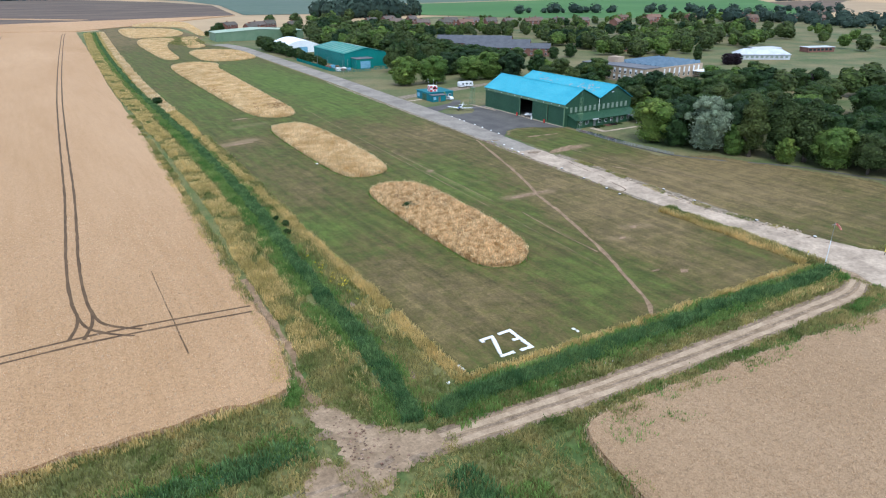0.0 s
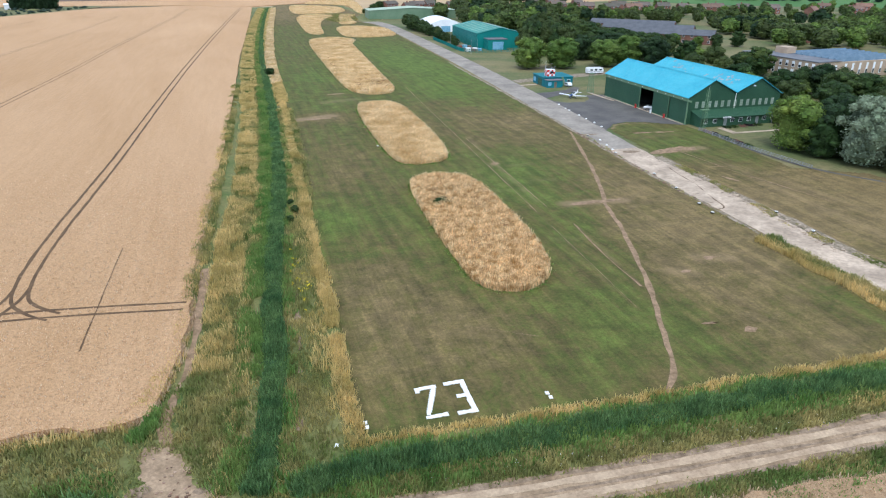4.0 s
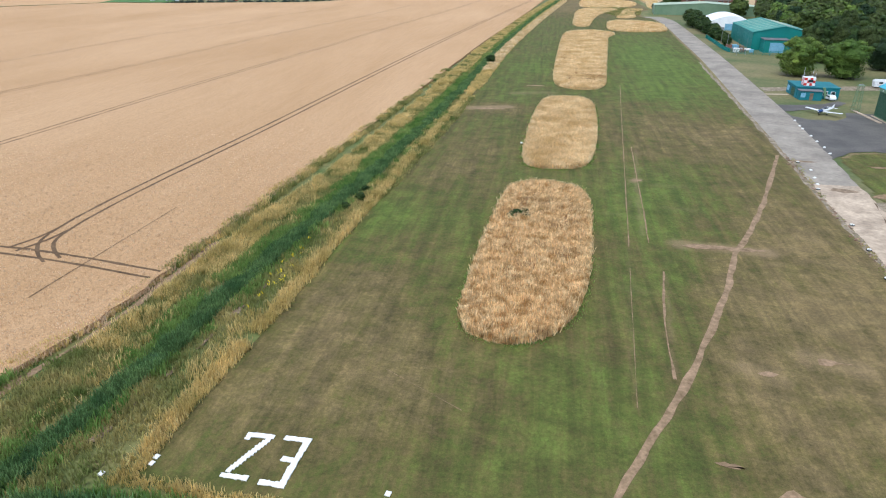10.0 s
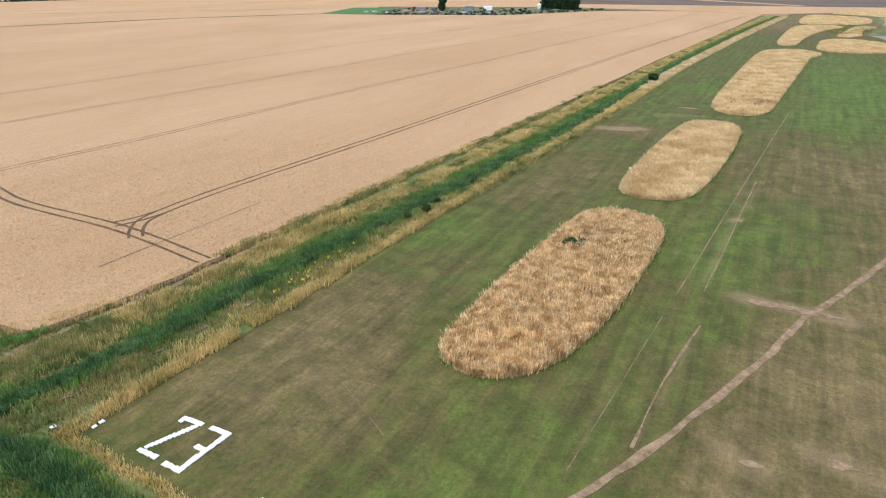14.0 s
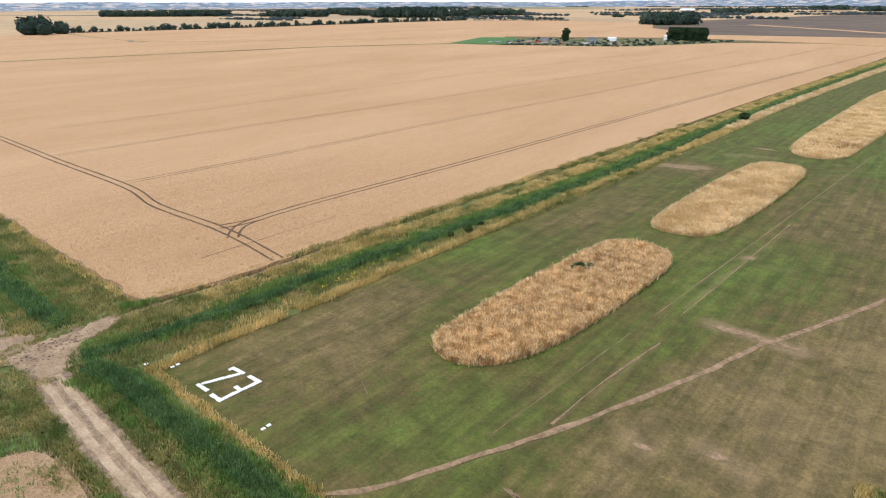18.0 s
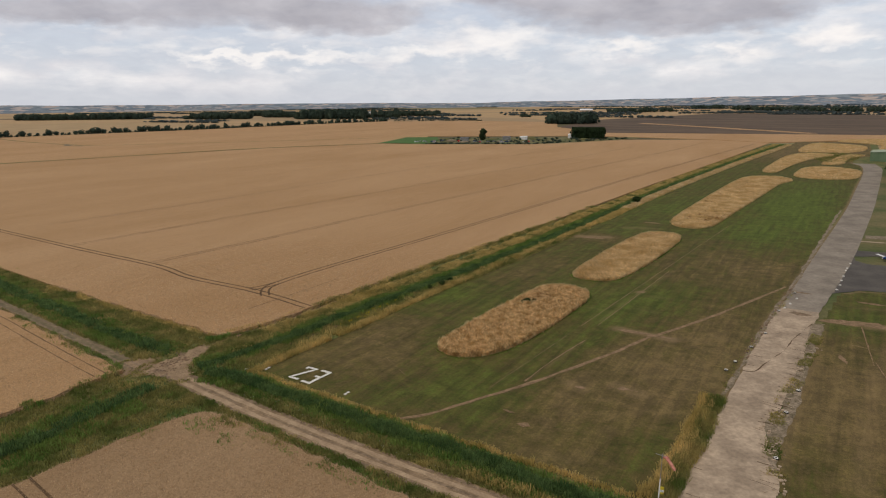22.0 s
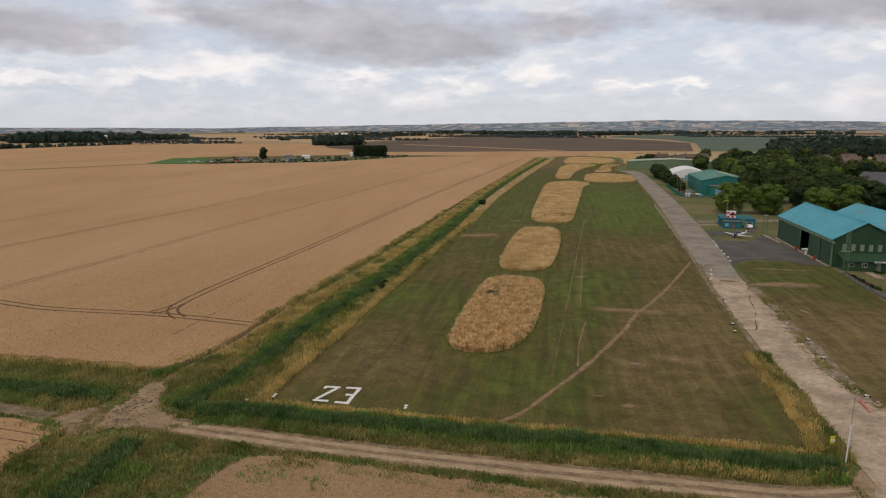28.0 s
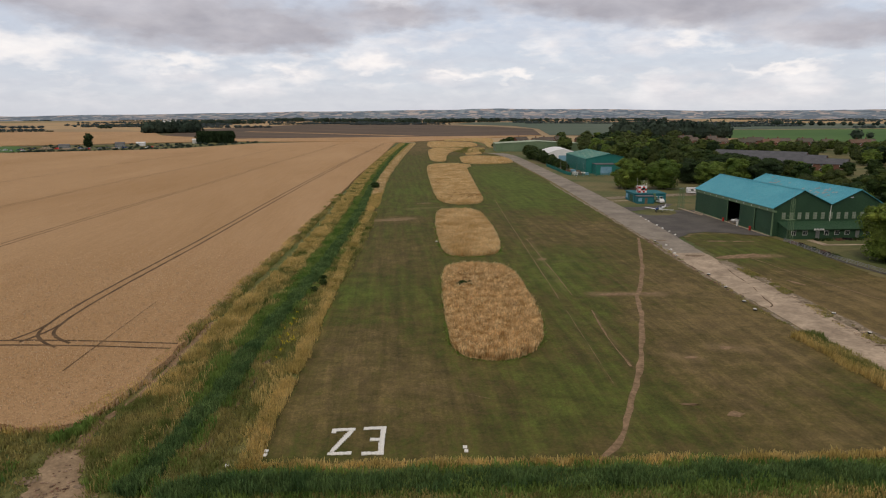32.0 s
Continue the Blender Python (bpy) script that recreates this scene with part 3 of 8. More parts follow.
def array_mesh(name, verts, faces_n, material):
    """A mesh from an array of vertices in which each run of faces_n makes one face."""
    me = bpy.data.meshes.new(name)
    nv = len(verts)
    me.vertices.add(nv)
    me.vertices.foreach_set("co", np.ascontiguousarray(verts, dtype=np.float32).ravel())
    me.loops.add(nv)
    me.loops.foreach_set("vertex_index", np.arange(nv, dtype=np.int32))
    me.polygons.add(nv // faces_n)
    me.polygons.foreach_set("loop_start", np.arange(0, nv, faces_n, dtype=np.int32))
    me.update(calc_edges=True)
    me.materials.append(M[material])
    return me


def grid_mesh(name, xs, ys, zfun, material):
    X, Y = np.meshgrid(xs, ys)
    co = np.stack([X, Y, zfun(X, Y)], -1).reshape(-1, 3).astype(np.float32)
    nx, ny = len(xs), len(ys)
    i = (np.arange(ny - 1)[:, None] * nx + np.arange(nx - 1)[None]).ravel()
    quads = np.stack([i, i + 1, i + nx + 1, i + nx], -1).astype(np.int32)
    me = bpy.data.meshes.new(name)
    me.vertices.add(len(co))
    me.vertices.foreach_set("co", co.ravel())
    me.loops.add(quads.size)
    me.loops.foreach_set("vertex_index", quads.ravel())
    me.polygons.add(len(quads))
    me.polygons.foreach_set("loop_start", np.arange(0, quads.size, 4, dtype=np.int32))
    me.update(calc_edges=True)
    me.materials.append(M[material])
    return me, co


def value_noise(x, y, scale, seed=0):
    """Smooth noise from 0 to 1 on arrays."""
    x, y = np.asarray(x) / scale + seed * 17.3, np.asarray(y) / scale + seed * 5.7
    xi, yi = np.floor(x), np.floor(y)
    fx, fy = x - xi, y - yi
    fx, fy = fx * fx * (3 - 2 * fx), fy * fy * (3 - 2 * fy)
    h = lambda a, b: np.modf(np.abs(np.sin(a * 127.1 + b * 311.7 + seed) * 43758.5453))[0]
    return (h(xi, yi) * (1 - fx) + h(xi + 1, yi) * fx) * (1 - fy) + (h(xi, yi + 1) * (1 - fx) + h(xi + 1, yi + 1) * fx) * fy


def inside(px, py, poly):
    ok = np.zeros(len(px), bool)
    for (x0, y0), (x1, y1) in zip(poly, poly[1:] + poly[:1]):
        if y0 == y1:
            continue
        c = ((y0 > py) != (y1 > py)) & (px < (x1 - x0) * (py - y0) / (y1 - y0) + x0)
        ok ^= c
    return ok


def smooth_line(pts, step=2.0):
    """The points of a polyline, laid closer together along a soft curve."""
    pts = [np.array(p, float) for p in pts]
    out = []
    for i in range(len(pts) - 1):
        p0, p1, p2, p3 = pts[max(i - 1, 0)], pts[i], pts[i + 1], pts[min(i + 2, len(pts) - 1)]
        n = max(2, int(np.linalg.norm(p2 - p1) / step))
        for k in range(n):
            u = k / n
            out.append(0.5 * (2 * p1 + (p2 - p0) * u + (2 * p0 - 5 * p1 + 4 * p2 - p3) * u * u + (3 * p1 - p0 - 3 * p2 + p3) * u ** 3))
    out.append(pts[-1])
    return np.array(out)


def strip(line, left, right, z, wobble=0.0, step=2.0, seed=1):
    """A ribbon along a line: left and right are its reach to each side."""
    c = smooth_line(line, step)
    d = np.gradient(c, axis=0)
    d /= np.linalg.norm(d, axis=1)[:, None]
    nrm = np.stack([-d[:, 1], d[:, 0]], 1)
    wl = (value_noise(c[:, 0], c[:, 1], 2.7, seed) - 0.5) * wobble
    wr = (value_noise(c[:, 0], c[:, 1], 2.3, seed + 3) - 0.5) * wobble
    L, R = c + nrm * (left + wl)[:, None], c - nrm * (right + wr)[:, None]
    g, n = Geo(), len(c)
    return g.add([(x, y, z) for x, y in L] + [(x, y, z) for x, y in R], [(i, n + i, n + i + 1, i + 1) for i in range(n - 1)])


def sheet(poly, z):
    return Geo().add([(x, y, z) for x, y in poly], [tuple(range(len(poly)))])


def dist_line(px, py, line):
    best = np.full(px.shape, 1e9)
    for (x0, y0), (x1, y1) in zip(line[:-1], line[1:]):
        dx, dy = x1 - x0, y1 - y0
        u = np.clip(((px - x0) * dx + (py - y0) * dy) / (dx * dx + dy * dy + 1e-9), 0, 1)
        best = np.minimum(best, np.hypot(px - x0 - u * dx, py - y0 - u * dy))
    return best


def blades(name, px, py, base, tall, width, per, material, lean=0.35, spread=0.18):
    """Upright tufts: per narrow blades at each point."""
    n = len(px) * per
    x = np.repeat(px, per) + rng.normal(0, spread, n)
    y = np.repeat(py, per) + rng.normal(0, spread, n)
    h = np.repeat(tall * np.ones(len(px)), per) * rng.uniform(0.65, 1.15, n)
    a = rng.uniform(0, 2 * np.pi, n)
    w = width * rng.uniform(0.6, 1.3, n)
    z0 = np.repeat(base * np.ones(len(px)), per)
    dx, dy = np.cos(a) * w / 2, np.sin(a) * w / 2
    lx, ly = rng.normal(0, lean, n) * h * 0.6, rng.normal(0, lean, n) * h * 0.6
    v = np.stack([np.stack([x - dx, y - dy, z0], 1), np.stack([x + dx, y + dy, z0], 1),
                  np.stack([x + lx + dx * 0.5, y + ly + dy * 0.5, z0 + h], 1), np.stack([x + lx - dx * 0.5, y + ly - dy * 0.5, z0 + h * 0.97], 1)], 1)
    return array_mesh(name, v.reshape(-1, 3), 4, material)


def scatter(poly, density, seed):
    r = np.random.default_rng(seed)
    xs, ys = [p[0] for p in poly], [p[1] for p in poly]
    n = int((max(xs) - min(xs)) * (max(ys) - min(ys)) * density)
    px, py = r.uniform(min(xs), max(xs), n), r.uniform(min(ys), max(ys), n)
    k = inside(px, py, poly)
    return px[k], py[k]


def stuff(name, me, label, category):
    return tagged(part(name, me, None), label, category, kind="stuff")


def structure(name, geo, material, label, category):
    return tagged(part(name, geo, material), label, category, kind="structure")


# ---- the ground, fields and ditches ----
MOWN_L = [(-6.6, -2.5), (-6, 5), (-4.9, 30), (-3.9, 61), (-1.2, 130), (1, 192), (5, 294), (16, 460), (30, 640)]
REED = [(-16.3, -5.3), (-14.6, 2), (-13.2, 18), (-11.4, 43), (-8.4, 74), (-5.7, 124), (-3.7, 189), (-0.6, 295), (8.8, 460), (22.5, 640)]
CROP_R = [(-24.3, 13.5), (-23.4, 19), (-22.9, 30), (-21.9, 54), (-19.8, 92), (-17.3, 135), (-10, 296), (0, 480), (9, 661)]
ROAD_L = [(62, -17), (65.2, -11), (65.3, -4), (65.2, 3), (65.4, 12), (66.0, 26), (66.7, 43), (67.0, 54), (68.3, 78), (70.2, 103), (73.4, 150), (79.6, 240), (82.4, 300), (86.7, 400), (85.6, 446), (81, 461), (80, 486), (84, 512), (93, 534)]
ROAD_R = [(92, -17), (82, -12.5), (76.8, -4), (75.7, 3), (75.1, 9), (73.9, 16.0), (72.9, 20.5), (73.2, 25), (74.0, 30), (74.5, 37), (74.8, 43), (75.3, 49.5), (75.9, 56), (76.1, 75), (78.8, 104), (82.8, 146), (89.0, 240), (92, 300), (96.5, 402), (97, 432), (94, 464), (91.5, 497), (97, 526)]
TRACK = [(-21.5, -7.6), (-18.3, -8.9), (-15, -9.8), (-5, -10.9), (4, -11.8), (14, -12.5), (23, -13.1), (32, -13.5), (41, -13.9), (51, -14.2), (57.5, -14.2), (63, -12.6), (67.5, -8.5), (70, -3)]
WTRACK = [(-25, -10.8), (-29, -10.4), (-40, -9.0), (-52.5, -7.9), (-73, -5.6), (-94, -3.4), (-140, 3), (-260, 15)]
FRONT_Y = lambda x: -1.2 - 0.048 * (x + 6)

gx = np.concatenate([-np.geomspace(4700, 200, 26), np.linspace(-160, 160, 17), np.geomspace(200, 4700, 26)])
gy = np.concatenate([-np.geomspace(2500, 150, 14), np.linspace(-120, 600, 20), np.geomspace(640, 4800, 34)])
me, co = grid_mesh("ground", gx, gy, lambda X, Y: np.where(np.hypot(X, Y) > 1500, (value_noise(X, Y, 700, 2) - 0.5) * 6 * np.clip((np.hypot(X, Y) - 1500) / 1500, 0, 1), 0) - 0.25, "far")
structure("ground", me, None, "flat open farmland of ripe corn and pasture", "ground")


def ridge(name, dist, tall, seed, a0, a1, material, label):
    g, n = Geo(), 340
    vs = []
    for i in range(n):
        a = radians(a0 + (a1 - a0) * i / (n - 1))
        s = 0.45 + 0.75 * float(value_noise(i * 1.0, seed * 9.0, 34, seed)) + 0.16 * float(value_noise(i * 1.0, seed * 3.0, 7, seed + 1)) + 0.06 * float(value_noise(i * 1.0, 1.0, 1.5, seed + 5))
        s *= 0.60 + 0.36 * min(1.0, max(0.0, (math.degrees(a) + 45) / 50))
        for k, (r, h) in enumerate(((dist - 420, -4), (dist - 200, 0.5 * tall * s), (dist, tall * s), (dist + 160, -6))):
            vs.append((math.sin(a) * r, math.cos(a) * r, h))
    g.add(vs, [(i * 4 + k, (i + 1) * 4 + k, (i + 1) * 4 + k + 1, i * 4 + k + 1) for i in range(n - 1) for k in range(3)])
    return structure(name, g, material, label, "hills")


ridge("backdrop_hills", 4450, 50, 3, -110, 90, "hill", "low wolds with pale stubble fields, tinted blue-grey for haze")
ridge("backdrop_rise", 3950, 20, 8, -105, 90, "hill_wooded", "gentle wooded rise on the skyline, haze in its colours")

# near rough ground under the airfield, its verges and the built land to the east
structure("ground_verge", sheet([(-260, 24), (-134, 15), (-90, 12.5), (-56, 10), (-33, 10), (-27, 13), (-25, 17), (-23, 30), (-22.0, 54), (-17.8, 135), (-10.3, 296), (-0.3, 480), (9, 661), (100, 700), (100, -30), (150, -60), (150, -150), (-260, -150)], -0.06), "verge",
          "rough green and straw-coloured verge grass", "ground")
structure("pasture_east", sheet([(66, -30), (76, 100), (90, 300), (100, 480), (180, 620), (420, 700), (700, 560), (900, 300), (600, -60), (140, -90)], -0.03), "rough",
          "dry patchy pasture round hangars and trees", "ground")

# mown runway strip
mx = np.arange(-8.0, 99.0, 0.6)
my = np.concatenate([np.arange(-6.5, 110, 0.6), np.arange(110, 300, 1.2), np.arange(300, 712, 3.0)])
me, co = grid_mesh("mown_runway", mx, my, lambda X, Y: 0.02 + 0.05 * value_noise(X, Y, 9, 4), "turf")
X, Y = co[:, 0], co[:, 1]
lm = smooth_line(MOWN_L, 5)
rl = smooth_line(ROAD_L, 5)
x_left = np.interp(Y, lm[:, 1], lm[:, 0])
x_right = np.interp(Y, rl[:, 1], rl[:, 0]) + 1.0
Yn = np.maximum(Y, -1.4 - 0.048 * (X + 6))
Xn = np.clip(X, x_left, np.maximum(x_right, x_left + 1))
me.vertices.foreach_set("co", np.stack([Xn, Yn, co[:, 2]], 1).astype(np.float32).ravel())
X, Y = Xn, Yn
PATH_A = smooth_line([(25, -3), (28.5, 1), (32, 8), (38, 21), (45, 39), (48, 49), (53, 60), (58, 73), (64, 90), (68.5, 103)], 1.5)
bare = np.zeros(len(X))


def wear(line, width, soft, amount):
    d = dist_line(X, Y, line) + (value_noise(X, Y, 1.1, 6) - 0.5) * 0.6
    bare[:] = np.maximum(bare, amount * np.clip(1 - (d - width) / soft, 0, 1))


wear(PATH_A, 0.05, 0.9, 0.45)
wear([(41.5, 52.4), (53, 51.4)], 0.9, 1.6, 0.72)
wear([(32, 14), (34.5, 50), (37, 81), (40, 130), (43, 180)], 0.1, 0.5, 0.34)
wear([(36, 19), (38.2, 42)], 0.1, 0.45, 0.5)
wear([(37, 55), (38.6, 80.7), (41, 105)], 0.2, 0.6, 0.5)
wear([(38.2, 80.2), (39, 81.2)], 0.6, 0.8, 0.8)
wear([(36, 66), (38.6, 80.7)], 0.1, 0.5, 0.35)
wear([(28, 23), (31, 8)], 0.1, 0.5, 0.22)
wear([(9, 16), (17, 11)], 0.1, 0.5, 0.25)
wear([(2, 137), (11, 140)], 1.6, 2.0, 0.8)
wear([(12, 160), (22, 163)], 1.4, 2.2, 0.5)
wear([(50, 25), (54, 24)], 1.0, 2.2, 0.55)
wear([(43, 22), (46, 21)], 0.7, 1.8, 0.5)
for k in range(26):
    x0, y0 = rnd.uniform(30, 64), rnd.uniform(-2, 130)
    wear([(x0, y0), (x0 + rnd.uniform(1, 5), y0 + rnd.uniform(-1, 1))], 0.3, 1.6, rnd.uniform(0.15, 0.35))
wear(rl - np.array([0.2, 0]), 0.3, 1.5, 0.8)
dryness = np.zeros(len(X))
# thirsty brown (+) and fresh green (-) areas: centre, reach, amount
for cx_, cy_, rx_, ry_, q in ((50, 18, 17, 34, 0.62), (58, 50, 12, 26, 0.8), (6, 14, 12, 12, 0.6), (2, 32, 7, 12, 0.55), (6, 88, 7, 22, 0.45), (52, 112, 16, 26, 0.5), (10, 138, 9, 9, 0.5), (17, 174, 7, 5, 0.4),
                              (46, 145, 7, 14, 0.25), (64, 130, 8, 30, 0.45), (-1, 55, 5, 12, -0.5), (36, 34, 6, 22, -0.35), (42, 74, 12, 20, -0.55), (30, 8, 8, 9, -0.3), (58, 8, 6, 10, -0.45), (53, 44, 5, 4, -0.3),
                              (62, 240, 17, 80, -0.9), (52, 165, 12, 20, -0.25), (12, 200, 12, 60, -0.35), (6, 62, 8, 12, -0.2), (24, 12, 5, 8, -0.2), (8, 350, 20, 60, -0.1)):
    dryness += q * np.exp(-((X - cx_ + 5 * (value_noise(X, Y, 7, 3) - 0.5)) / rx_) ** 2 - ((Y - cy_ + 8 * (value_noise(X, Y, 6, 9) - 0.5)) / ry_) ** 2)
dryness += 0.7 * np.clip((Y - 430) / 90, 0, 1)
for nm, val in (("bare", bare), ("dry", dryness)):
    at = me.attributes.new(nm, "FLOAT", "POINT")
    at.data.foreach_set("value", val.astype(np.float32))
structure("mown_runway", me, None, "close-mown dry grass runway with worn brown paths", "grass runway")

worn = thing("worn_paths", pose(0, 0, 0), "bare brown paths worn into the mown runway", "worn path", kind="structure")
for line, wd, wob, sd in ((PATH_A, 0.36, 0.40, 3), ([(36.0, 19), (36.6, 30), (38.2, 43)], 0.13, 0.2, 4), ([(32.1, 14), (34.1, 43)], 0.03, 0.08, 5), ([(34.6, 50), (37.3, 90), (40, 130), (43.5, 180)], 0.06, 0.12, 6), ([(37.4, 52), (38.1, 64), (38.8, 80.5), (39.9, 104)], 0.09, 0.16, 7), ([(9, 16), (17, 11)], 0.03, 0.06, 9)):
    part("worn_line", strip([tuple(p) for p in line], wd, wd, 0.085, wob, 0.7, sd), "worn", worn)


def ragged(poly, amount, step=1.6, seed=3, reach=90.0):
    """An outline cut into short steps and roughened where it lies near the runway end."""
    out = []
    for (x0, y0), (x1, y1) in zip(poly, poly[1:] + poly[:1]):
        d = math.hypot(x1 - x0, y1 - y0)
        n = max(1, int(d / step)) if min(math.hypot(x0, y0), math.hypot(x1, y1)) < reach and d < 120 else 1
        for k in range(n):
            x, y = x0 + (x1 - x0) * k / n, y0 + (y1 - y0) * k / n
            w = amount * (float(value_noise(x, y, 2.6, seed)) + 0.6 * float(value_noise(x, y, 0.9, seed + 2)) + 0.5 * float(value_noise(x, y, 0.35, seed + 4)) - 1.05)
            out.append((x - (y1 - y0) / (d + 1e-9) * w, y + (x1 - x0) / (d + 1e-9) * w))
    return out


for bx, by, w_, l_ in ((47.2, 51.9, 5.6, 0.75), (38.7, 80.7, 0.9, 0.5), (6.5, 136.8, 4.2, 0.8), (17.5, 173.6, 3.0, 0.6), (38.5, 7.9, 1.3, 0.5), (42.3, 5.2, 1.1, 0.45), (52.0, 24.5, 1.6, 0.5), (44.6, 21.4, 1.2, 0.4)):
    part("bare_patch", sheet(ragged([(bx - w_, by - l_ * 0.3), (bx - w_ * 0.4, by - l_), (bx + w_ * 0.5, by - l_ * 0.8), (bx + w_, by), (bx + w_ * 0.6, by + l_ * 0.8), (bx - w_ * 0.3, by + l_), (bx - w_ * 0.8, by + l_ * 0.6)], 0.9, 0.35, int(bx), 400), 0.088), "worn", worn, "trodden bare patch in the turf")

# ripe wheat: slabs of standing crop with real edges
FIELD_A = [(-33, 7.8), (-27.2, 7.0), (-25.3, 8.0), (-24.6, 10.6)] + [tuple(p) for p in smooth_line(CROP_R, 12)] + [(-60, 690), (-135, 660), (-190, 560), (-310, 505), (-352, 500), (-422, 391), (-463, 268), (-496, 152), (-530, 45), (-420, 32), (-134, 13.6), (-95, 11.1), (-70, 9.2), (-56, 8.4), (-47, 8.4), (-40.5, 7.6)]


EDGES = []


def crop_field(name, poly, tall, material, label):
    outline = ragged(poly, 0.9)
    EDGES.append(outline)
    g = Geo().extrude(outline, -0.3, tall)
    return structure(name, g, material, label, "wheat field")


crop_field("wheat_field_main", FIELD_A, 0.55, "wheat", "broad field of ripe pale wheat with tramlines")
crop_field("wheat_field_far", [(-356, 506), (-312, 512), (-386, 640), (-200, 720), (-60, 700), (8, 668), (60, 715), (130, 786), (216, 872), (38, 842), (-82, 820), (-205, 797), (-332, 945), (-420, 1160), (-620, 1188), (-796, 1112), (-848, 900), (-868, 690), (-900, 540), (-940, 380), (-900, 200), (-700, 60), (-536, 46), (-501, 152), (-468, 269), (-427, 392)], 0.45, "wheat_far", "ripe wheat field beyond a farm track")
FIELD_B = [(-26.6, -13.8), (-40, -11.9), (-52, -10.6), (-75, -7.5), (-95, -5.2), (-160, 1.5), (-260, 9), (-260, -145), (-42, -145), (-34, -80), (-27.2, -34), (-26.6, -24), (-27, -18)]
FIELD_C = [(-2.4, -19), (-1.2, -16.9), (4, -16.3), (16, -16.9), (28.5, -18.1), (39, -19.0), (52, -20.2), (66, -21.5), (90, -28), (150, -60), (150, -145), (-14, -145), (-8.5, -80), (-6.5, -48), (-4.6, -36), (-4, -30), (-3.6, -25)]
crop_field("wheat_field_west", FIELD_B, 0.6, "wheat", "field of ripe wheat beside the farm track")
crop_field("wheat_field_south", FIELD_C, 0.6, "wheat_brown", "field of ripe wheat south of the track")


RUT_LINES = []


def rut_pair(line, name, parent, z, gap=0.95, width=0.25, material="rut"):
    if width > 0.2:
        RUT_LINES.append(smooth_line(line, 6))
    c = smooth_line(line, 4)
    d = np.gradient(c, axis=0)
    d /= np.linalg.norm(d, axis=1)[:, None]
    nrm = np.stack([-d[:, 1], d[:, 0]], 1)
    for s in (-1, 1):
        part("wheel_rut", strip([tuple(p) for p in (c + nrm * gap * s)], width, width, z, 0.16, 2.0, 3), material, parent)


tram = thing("tramlines", pose(0, 0, 0), "dark wheel ruts pressed through the ripe wheat", "tramlines", kind="structure")
T1 = [(-38.5, 31.5), (-43.0, 36), (-44.4, 44), (-44, 62), (-41, 105), (-37.5, 170), (-32, 262), (-22, 400), (-7, 587), (-2, 640)]
rut_pair(T1, "t", tram, 0.562)
rut_pair([(-23.3, 30), (-44, 33), (-69, 33.5), (-89, 37), (-131, 38.5), (-160, 40), (-260, 45)], "t", tram, 0.566)
rut_pair([(-93, 38), (-89, 80), (-85, 150), (-76, 257), (-70, 350), (-56, 520), (-50, 640)], "t", tram, 0.570, width=0.16)
rut_pair([(-138, 40), (-133, 110), (-125, 190), (-119, 280), (-106, 420), (-98, 560)], "t", tram, 0.574, width=0.12)
rut_pair([(-184, 56), (-178, 138), (-174, 273), (-160, 420), (-150, 520)], "t", tram, 0.578, width=0.10)
rut_pair([(-46, 33.5), (-44.6, 37.5), (-44.2, 42)], "t", tram, 0.582)
part("wheel_rut", strip([(-34, 22), (-33.7, 35), (-33.2, 52)], 0.07, 0.07, 0.586, 0.12), "rut", tram)
rut_pair([(-28, -16.8), (-52, -13.8), (-95, -8.2), (-160, -1.5), (-250, 5)], "t", tram, 0.61, width=0.09)
rut_pair([(-5.2, -40.9), (4, -42.2), (20, -44.5)], "t", tram, 0.618, width=0.16)
rut_pair([(-6, -50), (15, -52), (60, -50), (140, -70)], "t", tram, 0.61)
rut_pair([(-10, -62), (18, -60), (24, -90), (26, -130)], "t", tram, 0.614, width=0.12)


def rounded(poly):
    pts = poly + poly[:1]
    for _ in range(2):
        new_pts = []
        for p, q in zip(pts[:-1], pts[1:]):
            new_pts += [(p[0] * 0.75 + q[0] * 0.25, p[1] * 0.75 + q[1] * 0.25), (p[0] * 0.25 + q[0] * 0.75, p[1] * 0.25 + q[1] * 0.75)]
        pts = new_pts + new_pts[:1]
    return pts[:-1]


# grassy margin between the two big fields
structure("field_margin", strip([(-533, 45), (-499, 152), (-466, 268), (-425, 391), (-356, 500)], 2.4, 2.4, 0.60, 2.4, 8), "verge", "thin green grass margin between wheat fields", "field margin")
structure("field_path", strip([(-935, 377), (-800, 352), (-682, 342), (-628, 354), (-520, 465), (-426, 580)], 1.5, 1.5, 0.49, 2.0, 8), "verge", "narrow grassy path through the far wheat", "field margin")
structure("field_path", strip([(-690, 345), (-660, 330), (-640, 336)], 3.0, 3.0, 0.494, 2.0, 8), "track_grass", "trampled bend in the grassy path", "field margin")

# tracks and hard surfaces
JUNCTION = [(-26.6, 1.6), (-25.2, 3.4), (-22.8, 3.2), (-21.0, -1.2), (-19.4, -4.8), (-17, -7.2), (-14, -8.2), (-14, -11.6), (-18, -11.5), (-21.5, -11.8), (-25.0, -12.9), (-26.4, -10.4), (-26.0, -7.2), (-24.9, -3.6)]
CORNER = [(-29.6, -7.4), (-27, -6.3), (-25, -8.0), (-24, -10.2), (-24.6, -13.8), (-25.6, -16.8), (-26.8, -13.6), (-29, -12.2), (-32, -11.4)]
track = structure("farm_track", strip(TRACK, 2.15, 2.15, 0.03, 0.6, 1.0), "soil", "pale dusty earth farm track with two wheel ruts", "farm track")
